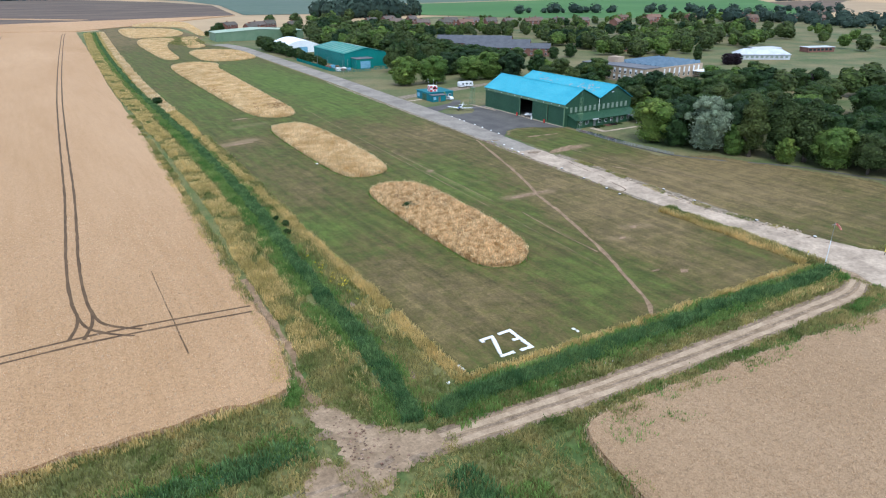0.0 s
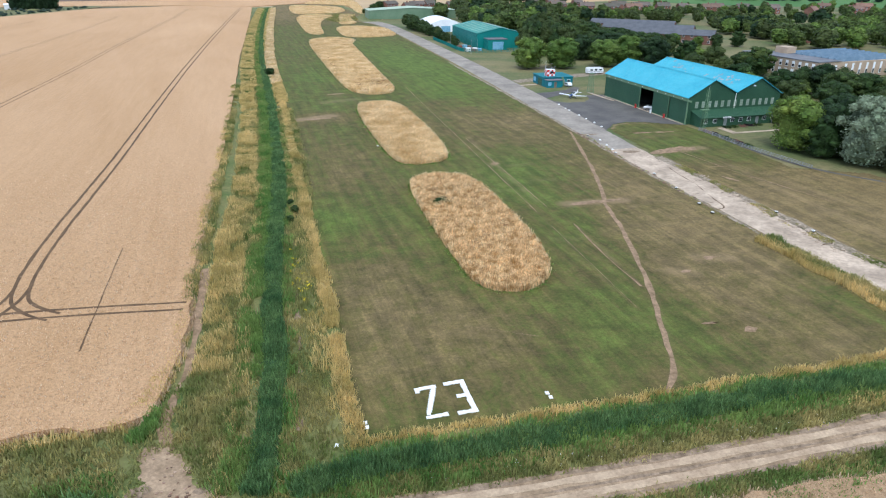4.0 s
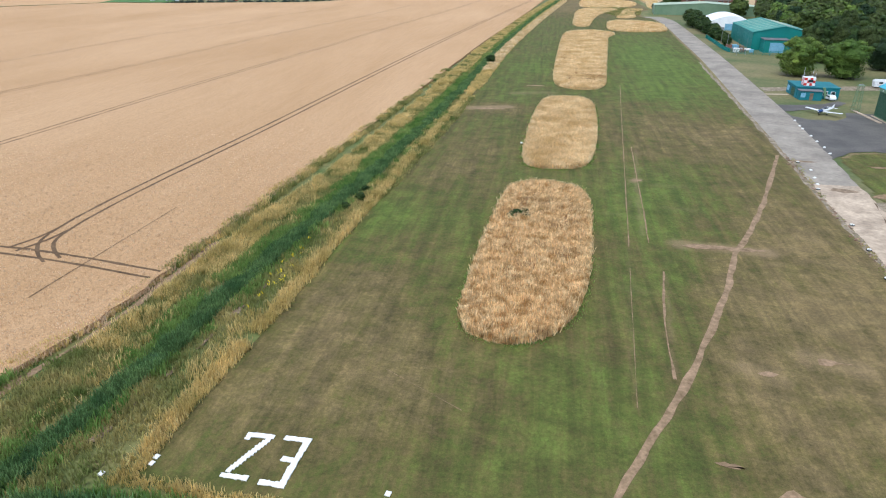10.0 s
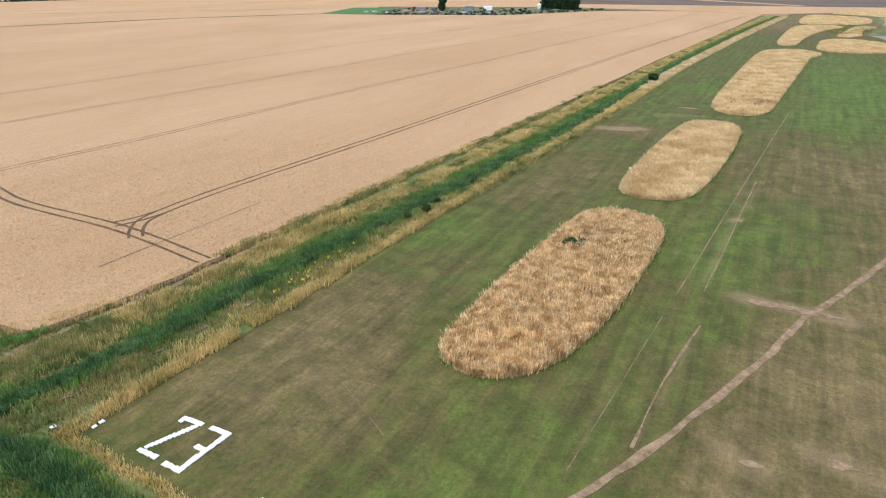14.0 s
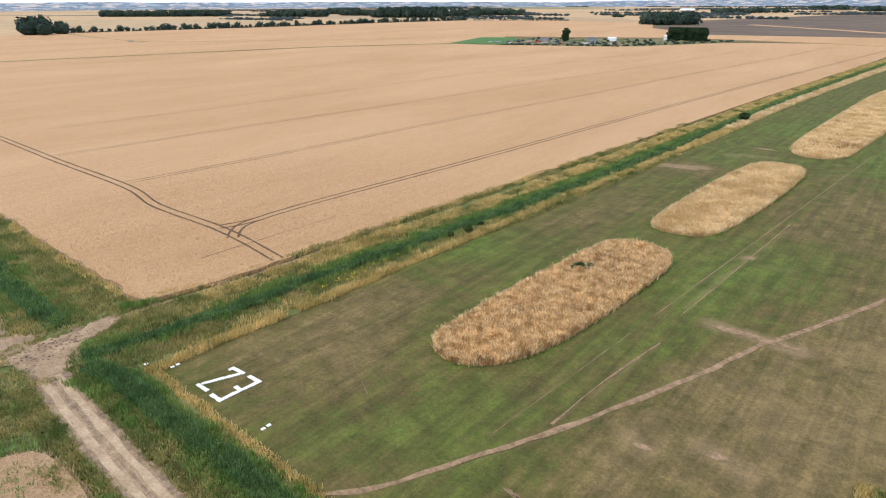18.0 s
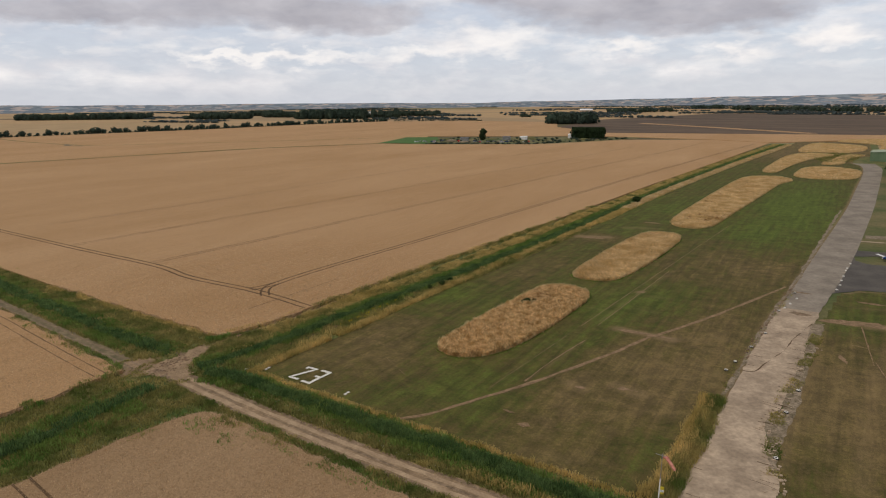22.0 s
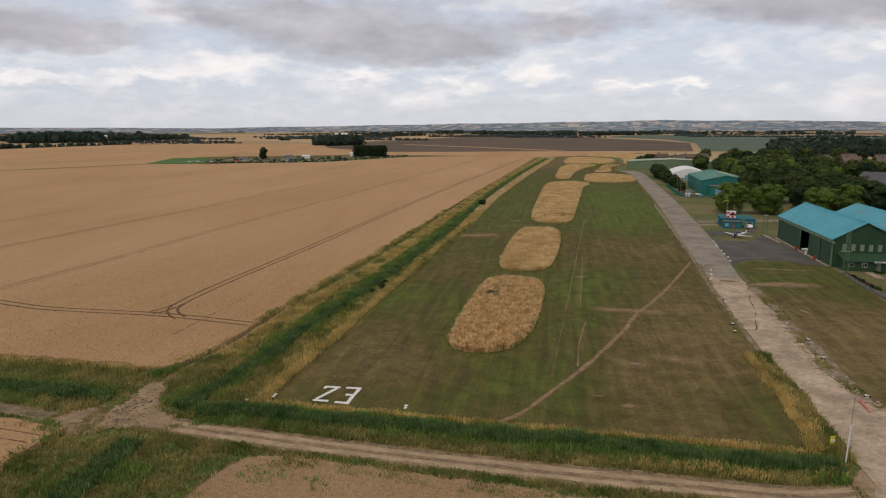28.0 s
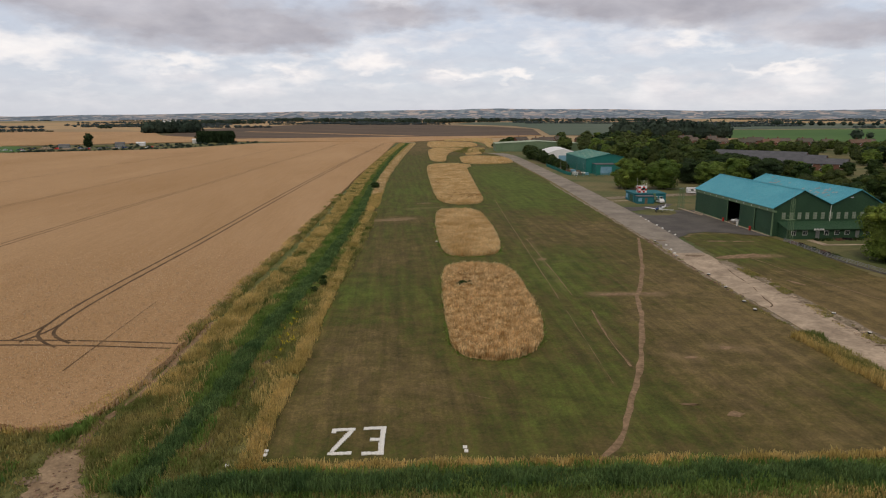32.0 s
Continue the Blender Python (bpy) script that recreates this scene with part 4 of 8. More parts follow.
part("middle_ridge", strip(TRACK[2:-2], 0.17, 0.17, 0.045, 0.4, 0.8, 5), "soil_dark", track, "darker stony ridge between the wheel ruts")
for s_ in (-1, 1):
    part("wheel_path", strip([(x, y + s_ * 0.85) for x, y in TRACK[2:-2]], 0.42, 0.42, 0.037, 0.3, 0.8, 3 + s_), "soil_pale", track, "pale packed wheel path")
    part("track_edge", strip([(x, y + s_ * 1.75) for x, y in TRACK[2:-2]], 0.25, 0.25, 0.04, 0.6, 0.8, 7 + s_), "soil_dark", track, "darker broken edge of the track")
structure("farm_track_junction", sheet(ragged(rounded(JUNCTION), 1.7, 0.3, 4), 0.024), "soil", "bare earth junction of farm tracks", "farm track")
structure("field_gateway", sheet(ragged(rounded(CORNER), 2.0, 0.3, 8), 0.020), "soil", "bare trodden earth at the field corner", "farm track")
for k, (cx_, cy_, w_) in enumerate(((-22.0, -9.4, 1.3), (-18.6, -10.7, 1.0), (-25.6, -2.2, 0.9), (-16.4, -11.2, 1.0), (-20.4, -3.4, 0.8))):
    structure("track_stain", sheet(ragged(rounded([(cx_ - w_, cy_ - 0.4), (cx_, cy_ - 0.6 * w_), (cx_ + w_, cy_ - 0.2), (cx_ + 0.7 * w_, cy_ + 0.5 * w_), (cx_ - 0.5 * w_, cy_ + 0.5 * w_)]), 0.7, 0.4, 9 + k), 0.05), "soil_dark", "darker damp earth in the track", "farm track")
HEADLAND = [(-23.6, 2.4), (-24.2, 6.0), (-23.6, 10.5), (-22.5, 15.5), (-21.9, 22), (-21.6, 30), (-21.0, 42)]
structure("headland_path", strip(HEADLAND, 0.6, 0.5, 0.018, 1.0, 1.0, 6), "worn", "brown trodden earth strip along the wheat edge", "path")
structure("farm_track_west", strip(WTRACK, 1.7, 1.7, 0.012, 1.6), "track_grass", "grassed farm track with worn ruts", "farm track")
rut_w = thing("western_track_ruts", pose(0, 0, 0), "worn pale ruts in the grassed track", "wheel ruts", kind="structure")
rut_pair(WTRACK, "t", rut_w, 0.022, 0.7, 0.2, "soil_dark")
a, b = smooth_line(ROAD_L, 2), smooth_line(ROAD_R, 2)
ys = np.concatenate([np.arange(-16.6, 110, 0.8), np.arange(110, 468, 6)])
n = len(ys)
pa = np.stack([np.interp(ys, a[:, 1], a[:, 0]), ys], 1)
pb = np.stack([np.interp(ys, b[:, 1], b[:, 0]), ys], 1)
soft = np.clip((160 - ys) / 90, 0.12, 1)
pa[:, 0] += (value_noise(pa[:, 0], ys, 1.7, 2) - 0.5) * 0.55 * soft
pb[:, 0] += (value_noise(pb[:, 0], ys, 1.4, 3) - 0.5) * 0.9 * soft
split = int(np.searchsorted(ys, 84))
for nm, i0, i1, mt, lab in (("perimeter_road", 0, split + 1, "concrete", "cracked warm beige concrete perimeter road"), ("perimeter_road_far", split, n, "concrete_old", "worn grey concrete perimeter road")):
    q, r = pa[i0:i1], pb[i0:i1]
    k = len(q)
    g = Geo().add([(x, y, 0.085) for x, y in q] + [(x, y, 0.085) for x, y in r], [(i, k + i, k + i + 1, i + 1) for i in range(k - 1)])
    structure(nm, g, mt, lab, "road")
structure("road_mouth", sheet(ragged(rounded([(57, -15.6), (62, -11.0), (66, -8.5), (70, -8), (80, -12), (90, -17.5), (60, -18)]), 0.9, 0.5, 3, 200), 0.032), "soil", "dusty earth where the track meets the concrete", "farm track")
structure("apron", sheet(ragged([(78.0, 101.5), (79.4, 103), (84, 108), (89, 109.5), (94, 108), (99, 104.5), (103.2, 101.5), (104.9, 148.5), (98, 149.5), (96, 143), (92, 139), (86, 139.5), (83, 142.5), (83, 148), (92, 153), (99, 157), (103, 163), (102, 166), (96, 160), (88, 157.5), (82, 157.5), (80, 140)], 0.5, 1.2, 5, 400), 0.066), "tar", "dark asphalt apron before the hangar", "apron")
LAWN = [(80.2, 103), (84, 107.5), (89, 109), (94, 107.5), (103, 101), (103, 94), (100, 60), (112, 52), (124, 14), (90, -20), (79, -12), (74.6, 12), (74.6, 30), (75.6, 50), (77.4, 77)]
lx, ly = np.arange(74, 126, 0.7), np.arange(-21, 110, 0.7)
LX, LY = np.meshgrid(lx, ly)
keep = inside((LX[:-1, :-1] + 0.35).ravel(), (LY[:-1, :-1] + 0.35).ravel(), LAWN)
idx = (np.arange(len(ly) - 1)[:, None] * len(lx) + np.arange(len(lx) - 1)[None]).ravel()[keep]
used, inv = np.unique(np.stack([idx, idx + 1, idx + len(lx) + 1, idx + len(lx)], 1).ravel(), return_inverse=True)
X, Y = LX.ravel()[used], LY.ravel()[used]
me = bpy.data.meshes.new("lawn")
me.from_pydata(np.stack([X, Y, 0.012 + 0.04 * value_noise(X, Y, 7, 3)], 1).tolist(), [], inv.reshape(-1, 4).tolist())
me.materials.append(M["turf"])
bare = np.zeros(len(X))
wear([(77.5, 78.5), (83, 79.0), (88, 79)], 0.5, 2.4, 0.62)
wear([(86, 79), (91, 80)], 1.2, 2.4, 0.7)
wear([(83, 92), (88, 93), (94, 93.5)], 0.2, 1.8, 0.4)
wear([(81, 103.5), (84, 107), (89, 108.5), (94, 107)], 0.2, 1.0, 0.8)
wear([(75.4, 8), (75.6, 30), (76.6, 50), (78.2, 76)], 0.2, 1.4, 0.5)
wear([(84, 10), (86, 50), (88, 66)], 0.4, 2.0, 0.4)
wear([(90, 62), (93, 30)], 0.4, 2.0, 0.35)
lw = random.Random(12)
for k in range(34):
    x0, y0 = lw.uniform(78, 112), lw.uniform(0, 98)
    wear([(x0, y0), (x0 + lw.uniform(1, 4), y0 + lw.uniform(-1, 1))], 0.2, 1.8, lw.uniform(0.15, 0.4))
for nm, val in (("bare", bare), ("dry", 1.0 * np.exp(-((Y - 40 + 14 * (value_noise(X, Y, 11, 4) - 0.5)) / 28) ** 2) - 0.3 * np.exp(-((Y - 84) / 16) ** 2) + 0.05 + 0.25 * np.clip(-Y / 20, 0, 1))):
    at = me.attributes.new(nm, "FLOAT", "POINT")
    at.data.foreach_set("value", val.astype(np.float32))
structure("lawn", me, None, "patchy mown lawn beside the road", "lawn")
structure("ploughed_field", sheet([(-205, 800), (-82, 823), (38, 845), (218, 876), (284, 1250), (245, 1500), (63, 1890), (-250, 1900), (-395, 1284), (-330, 947)], 0.25), "ploughed", "dark brown ploughed field", "field")
structure("stubble_strip", strip([(-250, 1145), (-82, 985), (37, 868)], 9, 9, 0.32, 5, 30), "wheat_far", "pale unploughed strip across the brown field", "field")
structure("green_field", sheet([(415, 770), (465, 680), (510, 590), (640, 500), (900, 470), (1400, 900), (1100, 1150), (560, 1100)], 0.25), "pasture", "bright green pasture field", "field")
structure("grey_green_field", sheet([(230, 880), (460, 800), (560, 1130), (1000, 1180), (1500, 1500), (900, 2150), (290, 2250), (170, 1880), (300, 1560), (296, 1250)], 0.2), "kale", "blue-green crop field", "field")

# ---- standing vegetation ----
P1 = [(17, 73.5), (23, 75), (29.6, 72.5), (29.6, 54), (28.6, 38), (26.8, 29), (24, 24), (19.6, 22), (15.2, 24.2), (14.4, 30), (14.8, 44), (15.6, 60)]
P2 = [(20.6, 152), (26, 155), (33.5, 153), (33.8, 130), (32.6, 105), (30.8, 90), (28, 85.5), (22, 84.6), (18.2, 87), (17.8, 100), (18.6, 130)]
P3 = [(28.6, 346), (43, 354), (50, 346), (53, 338), (51.5, 331), (48.0, 320), (46.6, 297), (43.5, 250), (40.1, 199), (38.6, 173), (31, 168), (24.5, 173), (22.6, 185), (23.4, 235), (25.4, 316)]
P4 = [(31.5, 378), (33.5, 440), (36, 505), (45, 540), (62, 542), (70, 525), (58, 500), (49, 460), (43.5, 410), (41, 374)]
P4B = [(38, 552), (44.7, 682), (67, 672), (92, 650), (90, 585), (74, 556), (54, 560)]
P4C = [(94, 556), (101, 548), (115, 650), (130, 775), (84, 764), (60, 712), (92, 690), (106, 662)]
P4D = [(60, 443), (76, 449), (76.5, 486), (81, 514), (91, 540), (80, 545), (72, 522), (68, 480)]
P5 = [(51, 364), (52, 388), (54, 414), (62, 426), (74, 424), (86, 408), (85, 380), (83, 358), (66, 351), (56, 354)]


def grass_island(name, poly, tall, density, material, label, per=3, width=0.16, tuft=1.0):
    """A stand of long grass with a steep shaggy rim: thatch, tufts over it and a close-set edge."""
    poly = rounded(poly)
    px, py = scatter(poly, density, len(poly) + int(poly[0][1]))
    u_, v_ = px * 0.79 + py * 0.61, py * 0.79 - px * 0.61
    hh = tall * (0.60 + 0.16 * value_noise(u_, v_, 3.3 * tuft, 5) + 0.22 * value_noise(px * 0.96 + py * 0.28, py * 0.96 - px * 0.28, 1.2 * tuft, 11) + 0.55 * value_noise(v_, u_, 0.5 * tuft, 8))
    rx, ry = [], []
    for (x0, y0), (x1, y1) in zip(poly, poly[1:] + poly[:1]):
        d = math.hypot(x1 - x0, y1 - y0)
        n = int(d * density * 0.9)
        u, o = rng.random(n), np.abs(rng.normal(0, 0.35, n))
        rx.append(x0 + (x1 - x0) * u + (y1 - y0) / d * o * (-1 if AREA(poly) > 0 else 1))
        ry.append(y0 + (y1 - y0) * u - (x1 - x0) / d * o * (-1 if AREA(poly) > 0 else 1))
    rx, ry = np.concatenate(rx), np.concatenate(ry)
    rh = tall * (0.75 + 0.45 * value_noise(rx, ry, 1.7 * tuft, 6))
    me = blades(name, np.r_[px, rx], np.r_[py, ry], 0.0, np.r_[hh, rh], width, per, material, lean=0.3)
    ob = stuff(name, me, label, "long grass")
    cx_, cy_ = np.mean([p[0] for p in poly]), np.mean([p[1] for p in poly])
    g = Geo()
    inner = [(x + (cx_ - x) * 0.5 / max(1.0, abs(cx_ - x)), y + (cy_ - y) * 0.5 / max(1.0, abs(cy_ - y))) for x, y in poly]
    k = len(poly)
    g.add([(x, y, 0.0) for x, y in poly] + [(x, y, tall * 0.6) for x, y in inner], [(i, (i + 1) % k, k + (i + 1) % k, k + i) for i in range(k)] + [tuple(range(k, 2 * k))])
    part("thatch", g, "straw_base", ob)
    return ob


AREA = lambda poly: sum(x0 * y1 - x1 * y0 for (x0, y0), (x1, y1) in zip(poly, poly[1:] + poly[:1]))
grass_island("long_grass_island", P1, 1.15, 34, "straw", "island of tall golden dry grass, browner in patches", width=0.10, per=4)
grass_island("long_grass_island", P2, 0.95, 24, "straw_pale", "island of tall pale golden dry grass", width=0.12)
grass_island("long_grass_island", P3, 0.9, 10, "straw_pale", "long island of pale dry grass", width=0.17)
grass_island("long_grass_island", P4, 0.85, 4.0, "straw_pale", "hooked island of pale dry grass beside a mown path", width=0.3)
grass_island("long_grass_island", P4B, 0.8, 2.4, "straw_pale", "broad island of pale dry grass", width=0.4)
grass_island("long_grass_island", P4D, 0.7, 3.0, "straw_pale", "strip of pale dry grass beside the bend in the road", width=0.35)
grass_island("long_grass_island", P4C, 0.7, 2.0, "straw_pale", "strip of pale rough grass at the runway end", width=0.4)
grass_island("long_grass_island", P5, 0.85, 5.0, "straw_pale", "blunt island of pale dry grass", width=0.28)
def dock_stems(poly, density, spots, tall, width, seed, label):
    """Rusty seed stems in ragged drifts round a few spots of an island."""
    px, py = scatter(rounded(poly), density, seed)
    near = sum(q * np.exp(-((px - x) / rx) ** 2 - ((py - y) / ry) ** 2) for x, y, rx, ry, q in spots)
    patch = 0.55 * value_noise(px, py, 2.1, seed + 1) + 0.45 * value_noise(px * 0.8 + py * 0.6, py * 0.8 - px * 0.6, 0.9, seed + 2)
    k = patch < 0.21 + 0.33 * near
    stuff("dock_stems", blades("dock_stems", px[k], py[k], 0.0, tall * (0.8 + 0.35 * value_noise(px[k], py[k], 0.8, seed)), width, 3, "dock", lean=0.3), label, "weeds")


dock_stems(P1, 26, ((22, 63, 9, 5, 1.0), (25, 60, 5, 8, 0.4), (21, 46, 4, 2, 0.6), (18, 36, 4, 3, 0.5), (26, 40, 2.5, 8, 0.5)), 1.12, 0.10, 91, "rusty brown seed stems drifting through the golden grass")
dock_stems(P3, 5, ((36.5, 192, 4, 9, 1.4), (31, 176, 4, 3, 0.8)), 1.0, 0.22, 94, "rusty brown weed patch in pale dry grass")
for isle, sd in ((P1, 96), (P2, 97)):
    foot = rounded(isle)
    rx, ry = [], []
    for (x0, y0), (x1, y1) in zip(foot, foot[1:] + foot[:1]):
        n = int(math.hypot(x1 - x0, y1 - y0) * 16)
        u, o = rng.random(n), rng.normal(0.45, 0.2, n) * (1 if AREA(isle) > 0 else -1)
        rx.append(x0 + (x1 - x0) * u + (y1 - y0) / math.hypot(x1 - x0, y1 - y0) * o)
        ry.append(y0 + (y1 - y0) * u - (x1 - x0) / math.hypot(x1 - x0, y1 - y0) * o)
    rx, ry = np.concatenate(rx), np.concatenate(ry)
    k = value_noise(rx, ry, 2.0, sd) > 0.45
    stuff("foot_grass", blades("foot_grass", rx[k], ry[k], 0.0, 0.22, 0.08, 3, "lush_blade", lean=0.6), "uncut green grass round the foot of the island", "grass")
px, py = scatter([(46, 545), (60, 470), (66, 462), (80, 470), (88, 540), (75, 556)], 0.35, 5)
stuff("green_scrub", blades("green_scrub", px, py, 0, 0.9, 0.4, 4, "verge_blade"), "patch of green scrub between dry grass islands", "scrub")


BARE_A, BARE_B = rounded(JUNCTION), rounded(CORNER)


def band(name, line, left, right, density, tall, material, label, y0=-1e9, y1=1e9, per=4, width=0.14, seed=1, clump=0.0, base=0.0):
    """Tufts along a line, from -left to right of it across."""
    c = smooth_line(line, 3)
    seg = np.linalg.norm(np.diff(c, axis=0), axis=1)
    r = np.random.default_rng(seed)
    n = int(seg.sum() * (left + right) * density)
    s = r.uniform(0, seg.sum(), n)
    cum = np.r_[0, np.cumsum(seg)]
    x, y = np.interp(s, cum, c[:, 0]), np.interp(s, cum, c[:, 1])
    d = np.gradient(c, axis=0)
    d /= np.linalg.norm(d, axis=1)[:, None]
    dx, dy = np.interp(s, cum, d[:, 0]), np.interp(s, cum, d[:, 1])
    o = r.uniform(-left, right, n) + (value_noise(x, y, 4, seed) - 0.5) * 0.8
    x, y = x + dy * o, y - dx * o
    k = (y > y0) & (y < y1)
    k &= ~inside(x, y, BARE_A) & ~inside(x, y, BARE_B) & (dist_line(x, y, HEADLAND) > 0.5 + 0.5 * value_noise(x, y, 1.2, 3))
    if x.min() < -40 and name != "reeds":
        k &= dist_line(x, y, WTRACK) > 1.3
    if clump:
        k &= value_noise(x, y, 3.2, seed + 2) > clump
    x, y = x[k], y[k]
    hh = tall * (0.6 + 0.8 * value_noise(x, y, 2.5, seed + 4))
    return stuff(name, blades(name, x, y, base, hh, width, per, material), label, "grass")




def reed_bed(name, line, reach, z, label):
    """A low mound of litter under the reeds, coloured dark for their shade, tapering at both ends."""
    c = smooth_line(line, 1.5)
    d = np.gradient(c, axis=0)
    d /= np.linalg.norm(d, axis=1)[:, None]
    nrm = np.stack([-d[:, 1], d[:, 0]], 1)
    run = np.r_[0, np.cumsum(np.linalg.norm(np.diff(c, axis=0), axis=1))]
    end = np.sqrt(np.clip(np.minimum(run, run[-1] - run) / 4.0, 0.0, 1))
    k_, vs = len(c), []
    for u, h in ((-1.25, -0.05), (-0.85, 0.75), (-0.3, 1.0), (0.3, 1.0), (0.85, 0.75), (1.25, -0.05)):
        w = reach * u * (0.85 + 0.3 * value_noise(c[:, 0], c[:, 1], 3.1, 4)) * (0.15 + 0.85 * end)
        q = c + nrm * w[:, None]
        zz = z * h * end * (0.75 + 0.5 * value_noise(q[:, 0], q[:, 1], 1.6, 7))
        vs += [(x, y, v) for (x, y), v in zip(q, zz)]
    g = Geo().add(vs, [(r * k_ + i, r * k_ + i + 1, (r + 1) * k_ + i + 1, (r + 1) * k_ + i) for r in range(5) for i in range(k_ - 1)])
    return structure(name, g, "reed_bed_shade", label, "ditch")


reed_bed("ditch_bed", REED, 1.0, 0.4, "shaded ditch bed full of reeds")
band("reeds", REED, 1.15, 1.05, 34, 0.95, "reed", "dense dark green reeds filling the long ditch", y1=110, width=0.085, seed=11, per=5)
band("reeds", REED, 1.15, 1.05, 12, 0.85, "reed", "dense dark green reeds along the ditch", y0=110, y1=230, width=0.22, seed=10)
band("reeds", REED, 1.0, 0.9, 4, 0.7, "reed", "dark green reeds along the far ditch", y0=230, width=0.38, seed=12)
band("ditch_grass", REED, 8.6, -2.6, 10, 0.55, "verge_blade", "rough green and straw grass on the ditch bank", y0=-6, y1=150, seed=13, width=0.09)
band("ditch_grass", REED, 8.6, -1.3, 2, 0.45, "verge_blade", "rough grass on the far ditch bank", y0=150, width=0.3, seed=14)
band("seeding_grass", REED, 9.0, -3.4, 4, 0.6, "gold_blade", "straw-coloured grass along the far crop edge", y0=190, width=0.26, seed=39, clump=0.3)
band("ditch_grass", REED, -1.0, 5.5, 4, 0.5, "gold_blade", "straw-coloured grass beside the far ditch", y0=150, width=0.3, seed=38, clump=0.3)
band("lush_grass", REED, 3.9, -1.0, 17, 0.75, "lush_blade", "fresh green grass beside the reeds", y0=-7, y1=150, seed=15, clump=0.30, width=0.09)
band("lush_grass", REED, 3.6, -0.9, 8, 0.7, "lush_blade", "bright green grass along the ditch", y0=38, y1=190, seed=55, clump=0.25, width=0.14)
band("lush_grass", REED, -1.1, 2.6, 7, 0.75, "lush_blade", "fresh green grass under the runway bank", y0=-6, y1=150, seed=35, clump=0.4)
band("crop_edge_grass", CROP_R, 0.9, 1.6, 9, 0.75, "verge_blade", "ragged grass along the wheat edge", y1=200, seed=36, clump=0.25, width=0.09)
band("crop_edge_grass", [(-26, 9.5), (-24.6, 14.5), (-23.3, 19), (-22.9, 30), (-21.9, 54), (-19.8, 92), (-17.3, 135)], 1.0, 1.2, 8, 0.8, "gold_blade", "golden grass along the wheat edge", y1=200, seed=37, clump=0.25, width=0.09)
band("lush_grass", REED, 3.4, -1.0, 2.2, 0.5, "lush_blade", "fresh green grass beside the far reeds", y0=150, width=0.35, seed=25)
band("seeding_grass", REED, 9.0, -4.6, 13, 0.8, "gold_blade", "golden seeding grass at the crop edge", y0=14, y1=200, seed=16, clump=0.36, width=0.09)
band("pale_seed_heads", REED, 4.6, -2.4, 2.5, 0.95, "gold_blade", "pale grass seed heads beside the reeds", y0=-5, y1=90, seed=26, clump=0.35, width=0.08)
band("ditch_grass", REED, -1.3, 5.8, 8, 0.65, "verge_blade", "mixed green grass between reeds and runway", y0=-4, y1=150, seed=17, width=0.09)
band("seeding_grass", MOWN_L, 1.6, 0.1, 20, 0.85, "gold_blade", "golden seeding grass fringing the runway", y0=-2, y1=200, seed=18, width=0.085, clump=0.22)
band("seeding_grass", MOWN_L, 3.6, -1.0, 4, 0.8, "gold_blade", "dry grass along the runway bank", y0=2, y1=120, seed=57, width=0.085, clump=0.5)
band("seeding_grass", MOWN_L, 3.6, 0.2, 5, 0.9, "straw_pale", "golden grass fringing the far runway", y0=200, width=0.35, seed=19)
bank = thing("bank_soil", pose(0, 0, 0), "grey trodden soil showing between bank grasses", "bare soil", kind="structure")
for k, (x0, y0, l_) in enumerate(((-10.9, 12, 2.2), (-11.4, 7.5, 1.6), (-10.4, 17.5, 1.8), (-10.0, 24, 1.5), (-11.8, 3, 1.4), (-9.6, 30, 1.3), (-9.2, 38, 1.2))):
    part("soil_patch", sheet(ragged(rounded([(x0 - 0.3, y0 - l_), (x0 + 0.35, y0 - 0.6 * l_), (x0 + 0.4, y0 + l_), (x0 - 0.1, y0 + 0.7 * l_)]), 0.5, 0.3, k + 2, 400), 0.12), "soil_dark", bank)
FRONT = [(-13, -6.4), (-6, -5.2), (8, -5.6), (24, -6.0), (37, -6.6), (49, -7.6), (57, -8.0), (63, -8.2)]
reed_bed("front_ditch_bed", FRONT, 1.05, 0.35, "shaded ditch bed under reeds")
band("reeds", FRONT, 1.2, 1.1, 34, 1.0, "reed", "dark green reeds in the ditch beside the track", width=0.085, seed=21, per=5)
band("lush_grass", FRONT, 2.6, 3.4, 9, 0.62, "lush_blade", "fresh green grass on the ditch bank", seed=22)
band("seeding_grass", [(-6.5, -1.6), (10, -2.5), (27, -3.2), (45, -4.0), (62, -4.6)], 0.5, 0.45, 22, 0.55, "gold_blade", "golden grass fringing the runway end", seed=23, width=0.09)
band("verge_grass", [(x, y + 3.3) for x, y in TRACK[2:-2]], 1.3, 1.1, 12, 0.5, "verge_blade", "rough verge grass beside the track", seed=24)
band("verge_grass", [(x, y - 3.3) for x, y in TRACK[2:-2]], 1.2, 1.3, 11, 0.45, "verge_blade", "rough verge grass south of the track", seed=27)
band("lush_grass", [(x, y - 3.2) for x, y in TRACK[4:-2]], 1.0, 0.9, 6, 0.45, "lush_blade", "green weeds between track and corn", seed=28, clump=0.4)
band("seeding_grass", [(x, y + 3.6) for x, y in TRACK[8:-2]], 0.9, 0.7, 9, 0.7, "gold_blade", "golden grass between ditch and track", seed=29, clump=0.35)
WEST = [(-27.6, -3.2), (-38, -3.1), (-52, -1.8), (-72, 0.2), (-102, 3.4), (-160, 9), (-240, 17)]
reed_bed("west_ditch_bed", WEST, 0.9, 0.35, "shaded ditch bed under western reeds")
